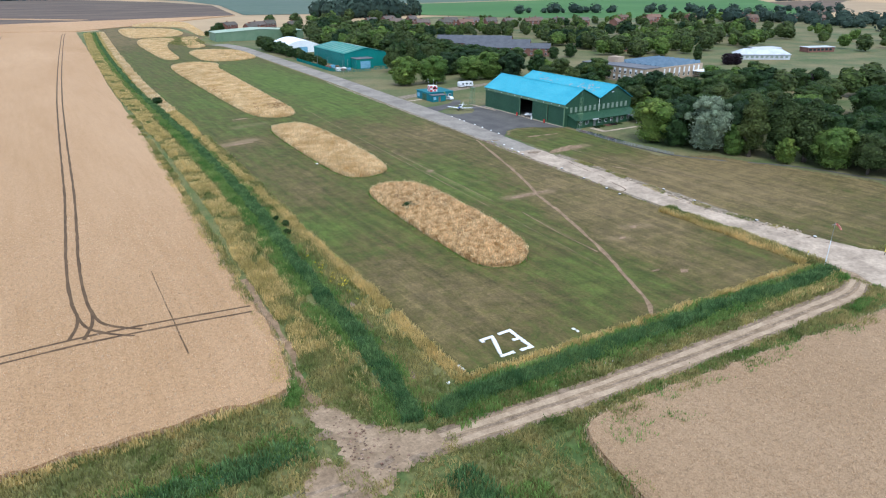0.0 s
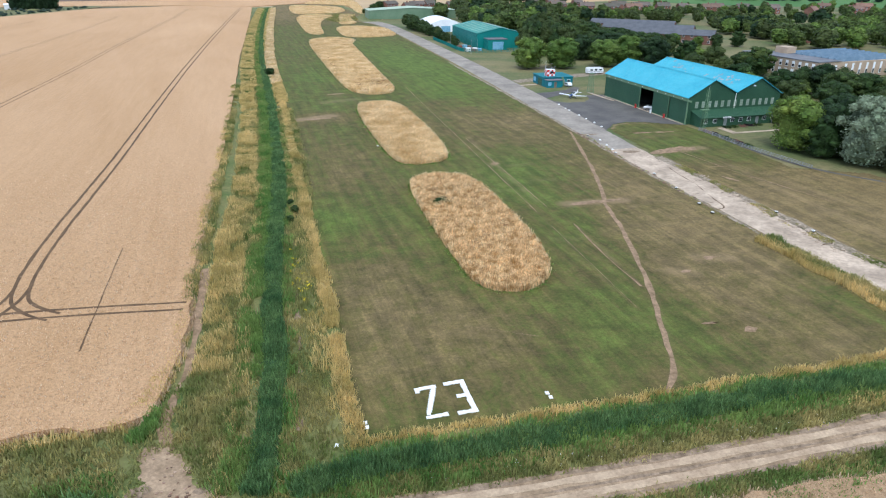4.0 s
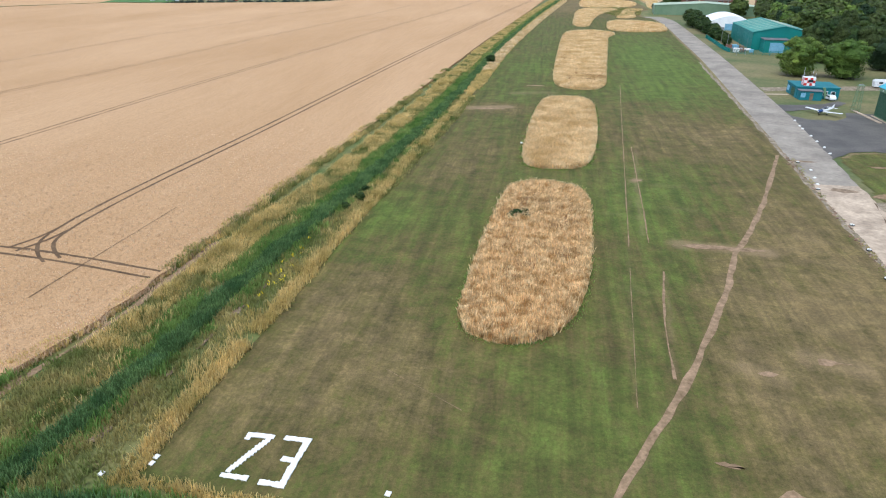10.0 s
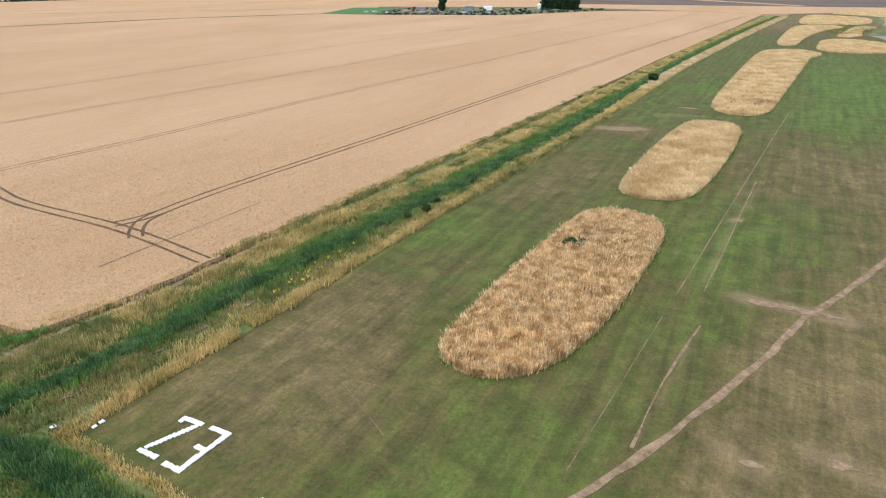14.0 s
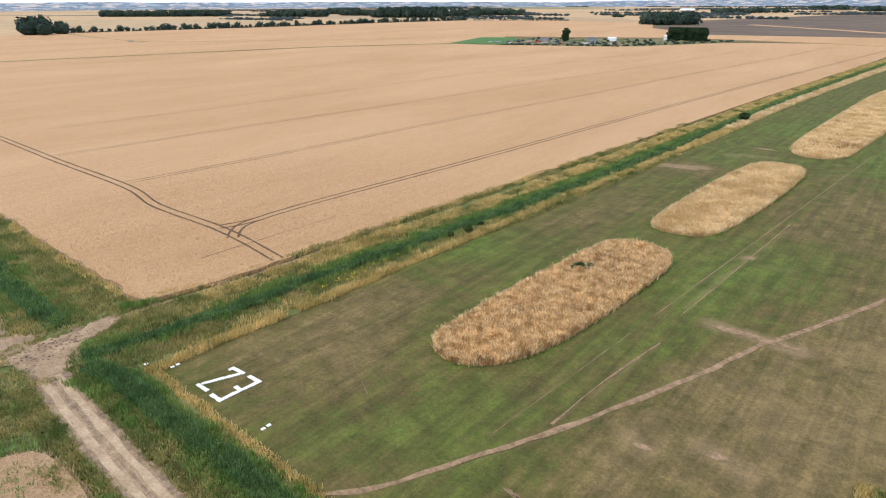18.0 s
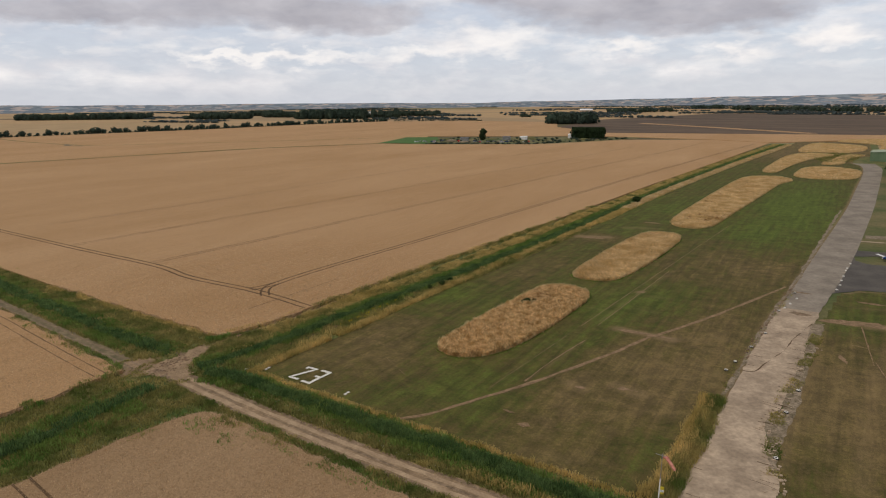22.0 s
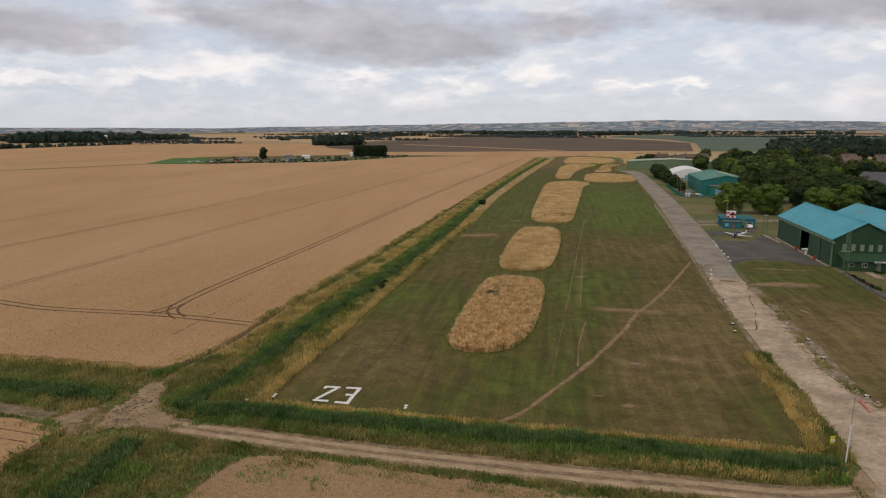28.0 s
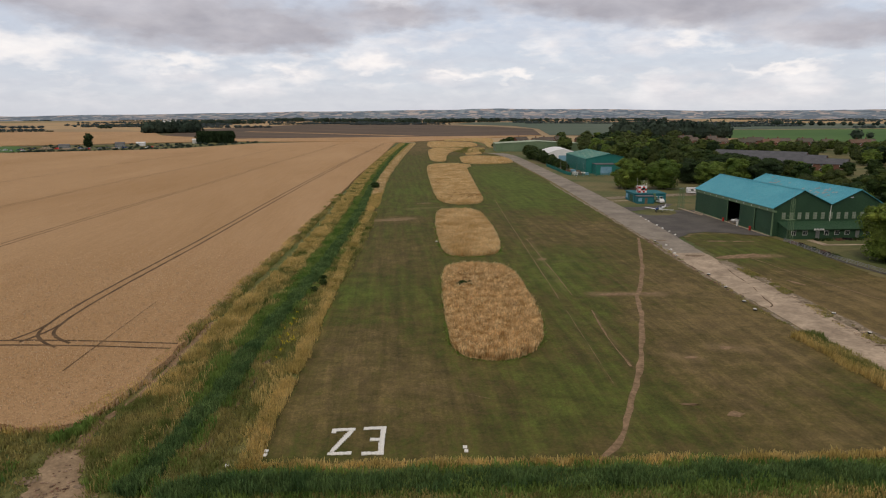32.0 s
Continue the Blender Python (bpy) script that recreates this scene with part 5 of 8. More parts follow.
band("reeds", WEST, 1.5, 1.5, 11, 0.95, "reed", "green reeds in the western ditch", width=0.15, seed=31, clump=0.15)
band("lush_grass", WEST, 4.0, 4.0, 7, 0.6, "lush_blade", "green grass banks of the western ditch", seed=32, clump=0.3)
band("verge_grass", WEST, 8.0, 9.8, 6, 0.5, "verge_blade", "rough grass banks of the western ditch", seed=33)
band("seeding_grass", [(-27.5, 7.0), (-33, 6.6), (-47, 7.2), (-60, 7.8), (-95, 10)], 0.8, 0.8, 7, 0.7, "gold_blade", "golden grass along the crop edge", seed=34, clump=0.3)
for nm, line, seed in (("crop_weeds", [(-3.8, -30), (-3.4, -25), (-2.2, -19), (-0.8, -17.4), (4, -17.0), (16, -17.6), (28.5, -18.8), (39, -19.7), (52, -20.9)], 71), ("crop_weeds", [(-27.0, -30), (-26.6, -24), (-26.8, -18), (-27, -14.3), (-40, -12.3), (-52, -11.0), (-75, -7.9)], 73)):
    band(nm, line, 1.0, 1.0, 9, 0.75, "verge_blade", "weeds and grass along the wheat edge", seed=seed, clump=0.3)
    band(nm, line, 1.2, 1.6, 4, 0.8, "lush_blade", "green weeds growing into the wheat edge", seed=seed + 1, clump=0.55)
band("crop_weeds", [(0, -19), (6, -19.5), (12, -20)], 2.0, 2.5, 3, 0.8, "lush_blade", "green weeds growing through thin wheat", seed=75, clump=0.4)
SOUTH = [(-16.9, -14.8), (-16.3, -22), (-15.7, -30), (-15.3, -36), (-16, -60), (-19, -85), (-24, -140)]
reed_bed("south_ditch_bed", SOUTH, 1.0, 0.3, "shaded ditch bed under southern reeds")
band("reeds", SOUTH, 1.7, 1.7, 11, 0.95, "reed", "green reeds in the southern ditch", width=0.15, seed=41, clump=0.2)
band("lush_grass", SOUTH, 6.0, 5.0, 7, 0.6, "lush_blade", "lush green grass round the southern ditch", seed=42, clump=0.3)
band("verge_grass", SOUTH, 10.5, 10.5, 5, 0.45, "verge_blade", "rough grass round the southern ditch", seed=43)
band("seeding_grass", [(63.8, 28), (63.6, 14), (63.2, 3), (62.6, -4)], 0.9, 1.1, 20, 0.95, "gold_blade", "golden-green long grass beside the concrete road", seed=44, width=0.085)
band("verge_grass", [(64.4, 28), (64.2, 14), (63.8, 3), (63.4, -6)], 1.9, 0.5, 24, 0.85, "verge_blade", "green long grass beside the concrete road", seed=45, width=0.085)


def crop_fringe(poly, name, label, density, seed, reach):
    px, py = scatter(poly, density, seed)
    k = np.random.default_rng(seed + 1).random(len(px)) > (np.hypot(px - reach[0], py - reach[1]) / reach[2]) ** 1.5
    px, py = px[k], py[k]
    for ln in RUT_LINES:
        k = dist_line(px, py, ln) > 1.45
        k |= dist_line(px, py, ln) < 0.55
        px, py = px[k], py[k]
    stuff(name, blades(name, px, py, 0.3, 0.42, 0.13, 3, "wheat_ear", lean=0.25, spread=0.12), label, "wheat")


crop_fringe([(-120, 11.5)] + [tuple(p) for p in FIELD_A[0:4]] + [p for p in FIELD_A[4:19] if p[1] < 130] + [(-120, 125)], "standing_wheat", "standing ripe wheat ears", 3.2, 51, (-30, 20, 85))
crop_fringe(FIELD_C, "standing_wheat", "standing ripe wheat ears", 5.0, 52, (20, -30, 50))
crop_fringe(FIELD_B, "standing_wheat", "standing ripe wheat ears", 4.0, 53, (-30, -20, 45))

# standing stalks that break up the cut edges of the crops
for outline, nm in zip((EDGES[0], EDGES[2], EDGES[3]), ("wheat_edge",) * 3):
    ex, ey = [], []
    for (x0, y0), (x1, y1) in zip(outline, outline[1:] + outline[:1]):
        d = math.hypot(x1 - x0, y1 - y0)
        if d < 4 and math.hypot(x0, y0) < 130:
            n = int(d * 22)
            u, o = rng.random(n), rng.normal(0, 0.22, n)
            ex.append(x0 + (x1 - x0) * u - (y1 - y0) / d * o)
            ey.append(y0 + (y1 - y0) * u + (x1 - x0) / d * o)
    ex, ey = np.concatenate(ex), np.concatenate(ey)
    stuff(nm, blades(nm, ex, ey, 0.0, 0.62, 0.12, 2, "wheat_ear", lean=0.4, spread=0.1), "ragged stalks along the edge of ripe wheat", "wheat")
# short grass creeping over the bare earth
ex, ey = [], []
for outline in (BARE_A, BARE_B, [(x, y + 2.3) for x, y in smooth_line(TRACK[2:-2], 1)] + [(x, y - 2.3) for x, y in smooth_line(TRACK[2:-2], 1)][::-1]):
    for (x0, y0), (x1, y1) in zip(outline, outline[1:] + outline[:1]):
        n = int(math.hypot(x1 - x0, y1 - y0) * 16)
        if n < 200:
            ex.append(x0 + (x1 - x0) * rng.random(n) + rng.normal(0, 0.3, n))
            ey.append(y0 + (y1 - y0) * rng.random(n) + rng.normal(0, 0.3, n))
ex, ey = np.concatenate(ex), np.concatenate(ey)
keep = value_noise(ex, ey, 1.3, 5) > 0.35
stuff("creeping_grass", blades("creeping_grass", ex[keep], ey[keep], 0.0, 0.26, 0.1, 3, "verge_blade", lean=0.8), "short grass creeping over the track edges", "grass")

# rough grass over all the open verge round the track junction
px, py = rng.uniform(-75, 96, 50000), rng.uniform(-45, 14, 50000)
keep = ~inside(px, py, FIELD_A) & ~inside(px, py, FIELD_B) & ~inside(px, py, FIELD_C) & (dist_line(px, py, smooth_line(TRACK, 3)) > 2.05) & (dist_line(px, py, WTRACK) > 1.5)
keep &= ~inside(px, py, rounded(JUNCTION)) & ~inside(px, py, rounded(CORNER))
keep &= (dist_line(px, py, [(-29, -10.6), (-40, -9.6), (-52.5, -8.2), (-73, -5.0), (-94, -2.5)]) > 1.1) & ~((px > -6.2) & (py > -3.0 - 0.05 * px)) & (value_noise(px, py, 2.4, 9) > 0.25)
keep &= ~((px > np.interp(py, [-17, -11, -4, 14], [61.5, 64.7, 64.8, 64.8])) & (py > -16.8)) | ((px > np.interp(py, [-17, -12.5, -4], [92.5, 82.5, 77.3])) & (py < -5))
stuff("verge_grass", blades("verge_grass", px[keep], py[keep], 0.0, 0.30 + 0.3 * value_noise(px[keep], py[keep], 5, 12), 0.14, 3, "verge_blade", lean=0.6), "rough verge grass round the track junction", "grass")

# cracks, weeds and rubble along the broken concrete
cracks = thing("road_cracks", pose(0, 0, 0), "dark weedy cracks across the old concrete", "road cracks", kind="structure")
cr = random.Random(4)
for k in range(12):
    y0 = cr.uniform(-6, 110)
    xl, xr = float(np.interp(y0, rl[:, 1], rl[:, 0])), float(np.interp(y0, [p[1] for p in ROAD_R], [p[0] for p in ROAD_R]))
    side = cr.random() * 0.69
    if side < 0.45:
        a_, b_ = (xr - cr.uniform(1.2, 3.2), y0 + cr.uniform(-0.4, 0.4)), (xr + 0.2, y0 - 0.6)
    elif side < 0.7:
        a_, b_ = (xl - 0.1, y0), (xl + cr.uniform(0.8, 2.2), y0 - 0.3)
    else:
        x_ = cr.uniform(xl + 2, xr - 2)
        a_, b_ = (x_, y0), (x_ + cr.uniform(-1.5, 1.5), y0 + cr.uniform(3, 9))
    mid_ = ((a_[0] + b_[0]) / 2 + cr.uniform(-0.3, 0.3), (a_[1] + b_[1]) / 2 + cr.uniform(-0.2, 0.2))
    w_ = cr.uniform(0.02, 0.05)
    part("crack", strip([a_, mid_, b_], w_, w_, 0.094, 0.12, 0.6, k), "rut", cracks)
part("crack", strip([(66.7, 42.2), (68.5, 42.8), (70.2, 49.2), (72.0, 56.1), (73.3, 64.5), (75.6, 75.2)], 0.07, 0.07, 0.096, 0.3, 0.6, 41), "rut", cracks, "long dark crack curving across the concrete")
for x0, y0, l_ in ((72.6, 11.5, 2.0), (73.4, 7.2, 2.2), (73.9, 2.6, 2.2), (66.2, -0.5, 1.6), (65.8, 6.0, 1.0), (73.6, 53.0, 2.0), (73.0, 47.5, 1.4), (67.0, 45.5, 1.2), (67.6, 50.5, 1.3)):
    part("crack", strip([(x0, y0), (x0 + l_ * 0.5, y0 - 0.12), (x0 + l_, y0 - 0.1)], 0.07, 0.07, 0.098, 0.14, 0.5, 43), "rut", cracks, "open dark joint at the slab edge")
part("stain", sheet(ragged(rounded([(68.6, 99.0), (71.0, 98.2), (74.0, 98.6), (75.4, 99.4), (72.0, 100.2)]), 0.8, 0.5, 12), 0.099), "soil_dark", cracks, "dark earthy stain on the concrete")
part("stain", sheet(ragged(rounded([(70.0, 81.0), (74.5, 80.0), (76.0, 81.2), (73.0, 82.4)]), 0.9, 0.5, 14), 0.099), "soil_dark", cracks, "dark earthy stain on the concrete")
edge = [(x, y) for x, y in ROAD_R if 8 < y < 80]
for k in range(16):
    y0 = 23 + k * 2.7 + cr.uniform(-0.5, 0.5)
    xr, l_ = float(np.interp(y0, [p[1] for p in ROAD_R], [p[0] for p in ROAD_R])), cr.uniform(0.8, 2.1)
    part("crack", strip([(xr - l_, y0 + cr.uniform(-0.3, 0.3)), (xr - l_ * 0.4, y0 + 0.1), (xr + 0.6, y0 - 0.1)], 0.09, 0.09, 0.1 + k * 0.0004, 0.16, 0.5, k), "rut", cracks, "open dark joint at the crumbling slab edge")
structure("broken_edge", sheet(ragged([(x - 0.5, y) for x, y in edge] + [(77.9, 76), (77.2, 62), (76.6, 50), (76.1, 38), (75.5, 26), (75.0, 17), (75.4, 9)], 0.8, 1.0, 6, 200), 0.090), "rubble", "crumbled stony edge of the concrete", "road edge")
structure("broken_edge_west", strip([(65.9, 30), (66.5, 43), (66.8, 54), (68.0, 76), (70.0, 103), (72.8, 150), (78, 238)], 0.6, 0.25, 0.092, 0.9, 1.2), "rubble", "crumbled earthy edge of the concrete", "road edge")
band("road_weeds", [(75.2, 9), (74.0, 18), (73.4, 25), (74.2, 34), (75.2, 44), (76.4, 56), (77.2, 72)], 1.1, 0.9, 16, 0.28, "verge_blade", "weeds growing in the broken road edge", seed=61, clump=0.5)
band("road_weeds", [(65.4, 0), (65.3, 28), (66.2, 50), (68.4, 78), (71, 104)], 0.5, 0.4, 3, 0.25, "verge_blade", "weeds along the concrete edge", seed=62, clump=0.5)
rub = np.random.default_rng(77)
g = Geo()
for k in range(150):
    y0 = rub.uniform(4, 62)
    x0 = float(np.interp(y0, [5, 18, 25, 34, 44, 56, 72], [75.4, 73.8, 73.0, 73.6, 74.4, 76.2, 77.0])) + rub.normal(0, 0.7)
    w_ = rub.uniform(0.06, 0.22)
    g.box(x0 - w_, y0 - w_ * 0.8, 0.02, x0 + w_, y0 + w_ * 0.8, 0.1 + w_ * 0.6, 0.03)
stuff("rubble_stones", (lambda m_: (m_.materials.append(M["concrete"]), m_)[1])(g.mesh("rubble_stones")), "broken lumps of concrete along the road edge", "rubble")
g = Geo()
for k in range(170):
    x0, y0 = rub.normal(-22.4, 1.7), rub.normal(-6.0, 4.2)
    if bool(inside(np.array([x0]), np.array([y0]), BARE_A)[0]):
        w_ = rub.uniform(0.04, 0.15)
        g.box(x0 - w_, y0 - w_ * 0.7, 0.0, x0 + w_, y0 + w_ * 0.7, 0.05 + w_ * 0.5, 0.02)
stuff("track_stones", (lambda m_: (m_.materials.append(M["brick_bits"]), m_)[1])(g.mesh("track_stones")), "stones and broken brick pressed into the bare earth", "rubble")
band("lush_weeds", [(-26.6, 4.4), (-25.4, 6.4), (-24.9, 9.0)], 0.6, 0.7, 30, 0.7, "lush_blade", "bright green weeds at the wheat corner", seed=66, width=0.12)
marks = thing("lawn_worn_marks", pose(0, 0, 0), "pale worn marks across the patchy lawn", "worn path", kind="structure")
for poly in ([(76.4, 78.4), (78.8, 80.4), (83.4, 81.2), (87.4, 82.6), (90.2, 80.5), (89.4, 78.4), (84.5, 79.2), (81.8, 77.6)], [(83.0, 98), (83.9, 96.8), (95.4, 95.8), (95.6, 96.6)], [(80.4, 58.6), (81.9, 54.1), (82.6, 54.4), (81.2, 58.8)]):
    part("bare_patch", sheet(ragged(poly, 0.9, 0.4, 6, 400), 0.066), "worn", marks, "trodden bare patch in the lawn")
for line in ([(82.6, 65.4), (86.7, 64.6)], [(86.5, 57.6), (88.0, 50), (90, 40)], [(84.4, 78), (85.4, 66), (86.2, 56)]):
    part("worn_line", strip(line, 0.12, 0.12, 0.068, 0.2, 0.7, 5), "worn", marks)
g = Geo()
for k in range(130):
    y0 = rub.uniform(44, 106)
    x0 = float(np.interp(y0, [43, 54, 65, 80, 94, 106], [66.3, 66.5, 67.2, 68.2, 69.3, 70.2])) + rub.normal(0, 0.3)
    w_ = rub.uniform(0.05, 0.2)
    g.box(x0 - w_, y0 - w_ * 0.8, 0.02, x0 + w_, y0 + w_ * 0.8, 0.1 + w_ * 0.5, 0.03)
stuff("edge_debris", (lambda m_: (m_.materials.append(M["brick_bits"]), m_)[1])(g.mesh("edge_debris")), "broken brick and earth along the road edge", "rubble")


# ---- runway markings, tyres, windsock ----
def slab_run(parent, p, q, size, z=0.06):
    p, q = np.array(p, float), np.array(q, float)
    n = max(1, int(round(np.linalg.norm(q - p) / (size * 0.8))))
    for i in range(n):
        c = p + (q - p) * ((i + 0.5) / n)
        w, h = size * rnd.uniform(0.42, 0.58), size * rnd.uniform(0.42, 0.58)
        g = Geo().box(-w, -h, 0, w, h, rnd.uniform(0.07, 0.11), 0.02)
        ob = part("slab", g, "white", parent)
        ob.matrix_local = pose(c[0], c[1], z, rz=rnd.uniform(-9, 9))


digit = thing("runway_number", pose(0, 0, 0), "figure two laid in white painted slabs on the turf", "runway number", "runway numbers")
for p, q in (((0.32, 4.35), (0.32, 5.0)), ((0.3, 4.9), (2.35, 4.95)), ((2.1, 4.7), (0.42, 0.6)), ((0.1, 0.22), (2.25, 0.18))):
    slab_run(digit, p, q, 0.46)
digit = thing("runway_number", pose(0, 0, 0), "figure three laid in white painted slabs on the turf", "runway number", "runway numbers")
for p, q in (((3.35, 5.0), (5.5, 5.0)), ((5.25, 4.9), (5.05, 0.1)), ((5.0, 1.9), (5.1, 0.2)), ((4.0, 2.65), (5.1, 2.6)), ((3.25, 0.0), (5.3, -0.05))):
    slab_run(digit, p, q, 0.48)
for x, y in ((13, 0.1), (-5.8, 0.8), (-8.9, -1.6)):
    mk = thing("marker_slabs", pose(x, y, 0.06, rz=-8), "white painted marker slabs lying on the turf", "runway marker", "runway markers")
    part("slab", Geo().box(-0.22, 0.15, 0, 0.20, 0.62, 0.1, 0.02), "white", mk)
    if y > -1:
        part("slab", Geo().box(-0.05, -0.55, 0, 0.32, -0.1, 0.1, 0.02), "white", mk)
mk = thing("marker_slabs", pose(17.0, 103, 0.06), "small white marker beside the long grass", "runway marker", "runway markers")
part("slab", Geo().box(-0.25, -0.3, 0, 0.25, 0.3, 0.12, 0.02), "white", mk)

tyre0 = thing("marker_tyre", pose(64.3, 40.6, 0.08), "old tyre painted white on top, marking the edge", "tyre", "marker tyres")
part("tyre", Geo().ring((0, 0, 0.14), (0, 0, 1), 0.25, 0.11, 18, 8), "rubber", tyre0, smooth=True)
part("painted_ring", Geo().ring((0, 0, 0.205), (0, 0, 1), 0.24, 0.075, 18, 6), "white", tyre0, "white painted upper half", smooth=True)
for x, y in ((64.1, 27.8), (65.1, 45.4), (66.6, 54.5), (68.0, 64), (68.9, 81), (74.6, 13.4), (70.8, 98), (75.6, 2), (74.6, 28.4), (75.6, 37.7)):
    copy_thing(tyre0, pose(x, y, 0.06, rz=rnd.uniform(0, 90)))
cone0 = thing("edge_marker", pose(82.0, 137, 0.07), "small white edge marker stone by the apron", "edge marker", "apron markers")
part("stone", Geo().box(-0.22, -0.22, 0, 0.22, 0.22, 0.26, 0.1), "white", cone0)
for x, y in ((81.3, 131), (81.0, 128), (80.6, 121), (80.2, 116), (80.0, 111), (79.4, 106), (71.6, 93), (70.6, 88), (69.8, 84)):
    copy_thing(cone0, pose(x, y, 0.07, rz=rnd.uniform(0, 90)))

sock = thing("windsock", pose(64.2, -6.3, 0.0, 0, 1.2, 0), "red windsock drooping from a white pole", "windsock")
part("pole", Geo().tube((0, 0, 0), (0, 0, 4.6), 0.075, 0.065, 10), "gloss_white", sock)
part("mast", Geo().tube((0, 0, 4.6), (0, 0, 7.5), 0.04, 0.035, 8), "steel", sock, "thin rusty upper mast")
arm = part("arm", Geo().tube((-0.75, 0.1, 7.45), (0.35, -0.05, 7.5), 0.03, 0.03, 6).tube((0.02, 0, 7.2), (0.02, 0, 7.7), 0.05, 0.05, 8), "steel", sock)
rings = []
for k in range(9):
    u = k / 8
    c = Vector((0.35 + 1.15 * u, -0.1 - 0.35 * u, 7.5 - 0.75 * u - 0.35 * u * u))
    r = 0.27 - 0.13 * u
    rings.append([(c.x + r * math.cos(a) * (1 - 0.25 * math.sin(5 * u)), c.y + r * math.sin(a), c.z + 0.35 * r * math.cos(a)) for a in (2 * math.pi * i / 12 for i in range(12))])
part("sock", Geo().loft(rings, False), "orange", sock, "faded red cloth sock", smooth=True)


def warning_sign(x, y, rz, label):
    s = thing("warning_sign", pose(x, y, 0, rz=rz), label, "sign", "warning signs")
    part("post", Geo().box(-0.05, -0.05, 0, 0.05, 0.05, 1.55, 0.01), "wood", s)
    b = part("board", Geo().box(-0.28, -0.09, 0.75, 0.28, -0.05, 1.75, 0.01), "yellow", s, "yellow and white notice board")
    part("notice", Geo().box(-0.24, -0.098, 1.05, 0.24, -0.0905, 1.35), "gloss_white", b, "white notice panel")
    for k in range(3):
        part("text_bar", Geo().box(-0.18, -0.102, 1.10 + k * 0.08, 0.18 - 0.06 * k, -0.0985, 1.13 + k * 0.08), "grey", b)


warning_sign(63.9, -3.2, 12, "yellow warning sign on a post in long grass")
warning_sign(77.5, -9.5, -10, "yellow warning sign beside the concrete road")

# ---- the twin-gabled hangar ----
HW, HL, EAVE, APEX = 30.2, 44.8, 7.3, 11.8
hangar = thing("hangar", pose(103.3, 102.4, 0, rz=-0.8), "green steel hangar with twin gables and bright blue roof", "hangar")
half = HW / 2
gable = [(0, 0), (HW, 0), (HW, EAVE), (HW * 0.75, APEX), (half, EAVE + 0.9), (HW * 0.25, APEX), (0, EAVE)]
part("gable_wall", Geo().wall_prism(gable, "y", 0, 0.25), "clad_x", hangar)
part("gable_wall", Geo().wall_prism(gable, "y", HL - 0.25, HL), "clad_x", hangar)
part("rear_wall", Geo().box(HW - 0.25, 0.25, 0, HW, HL - 0.25, EAVE), "clad", hangar)
part("floor", Geo().box(0.3, 0.3, 0.0, HW - 0.3, HL - 0.3, 0.075), "concrete_old", hangar)
for y0, y1, off in ((0.25, 8.2, 0.0), (8.4, 16.3, -0.22), (23.2, 31.4, -0.22), (31.5, 44.55, 0.0)):
    d = part("sliding_door", Geo().box(off, y0, 0.08, off + 0.16, y1, 6.25, 0.01), "clad", hangar, "dark green corrugated sliding door")
    part("rail", Geo().box(off - 0.05, y0, 0.08, off - 0.005, y1, 0.28), "trim", d)
    if y1 - y0 < 10:
        part("edge_post", Geo().box(off - 0.06, y0, 0.3, off - 0.005, y0 + 0.18, 6.2), "trim", d)
part("fascia", Geo().box(-0.28, 0, 6.3, 0.12, HL, EAVE + 0.1, 0.02), "trim", hangar, "pale green door-track fascia")
part("track_bracket", Geo().box(-0.4, -1.6, 6.35, -0.02, 0, 6.75), "trim", hangar)
part("sill", Geo().box(-0.75, 0.0, 0.02, -0.26, HL, 0.14), "concrete", hangar, "pale concrete threshold")
part("corner_post", Geo().box(-0.3, -0.16, 0, 0.05, -0.01, 6.9), "trim", hangar)
for k in range(11):
    y = 2.2 + k * 4.0
    part("fixing", Geo().box(-0.34, y, 6.6, -0.285, y + 0.3, 6.85), "white", hangar)
OV = 0.45
for i, (x0, z0, x1, z1) in enumerate(((-OV, EAVE + 0.02, HW * 0.25, APEX + 0.1), (HW * 0.25, APEX + 0.1, half, EAVE + 0.95), (half, EAVE + 0.95, HW * 0.75, APEX + 0.1), (HW * 0.75, APEX + 0.1, HW + OV, EAVE + 0.02))):
    q = [(x0, -OV, z0), (x1, -OV, z1), (x1, HL + OV, z1), (x0, HL + OV, z0)]
    low = [(x, y, z - 0.12) for x, y, z in q]
    r = part("roof_slope", Geo().add(q + low, [(0, 1, 2, 3), (7, 6, 5, 4), (0, 4, 5, 1), (1, 5, 6, 2), (2, 6, 7, 3), (3, 7, 4, 0)]), "roof_blue", hangar, "sky-blue painted sheet roof")
    if i == 2:
        wr = random.Random(77)
        for k in range(54):
            u, yy = (wr.gauss(0.50, 0.16), wr.gauss(11, 3.2)) if k < 38 else (wr.gauss(0.62, 0.10), wr.gauss(33, 2.6))
            u = min(0.88, max(0.1, u))
            xx, zz, dz = x0 + (x1 - x0) * u, z0 + (z1 - z0) * u + 0.012 + 0.0006 * k, (z1 - z0) / (x1 - x0)
            w, l = wr.uniform(0.12, 0.5), wr.uniform(0.2, 0.75)
            rim = [(math.cos(a) * w * wr.uniform(0.6, 1.2), math.sin(a) * l * wr.uniform(0.6, 1.2)) for a in (math.pi * j / 4 for j in range(8))]
            part("worn_patch", Geo().add([(xx + p, yy + q_, zz + p * dz) for p, q_ in rim], [tuple(range(8))]), "roof_worn", r, "grey-brown patch of bare worn sheet")
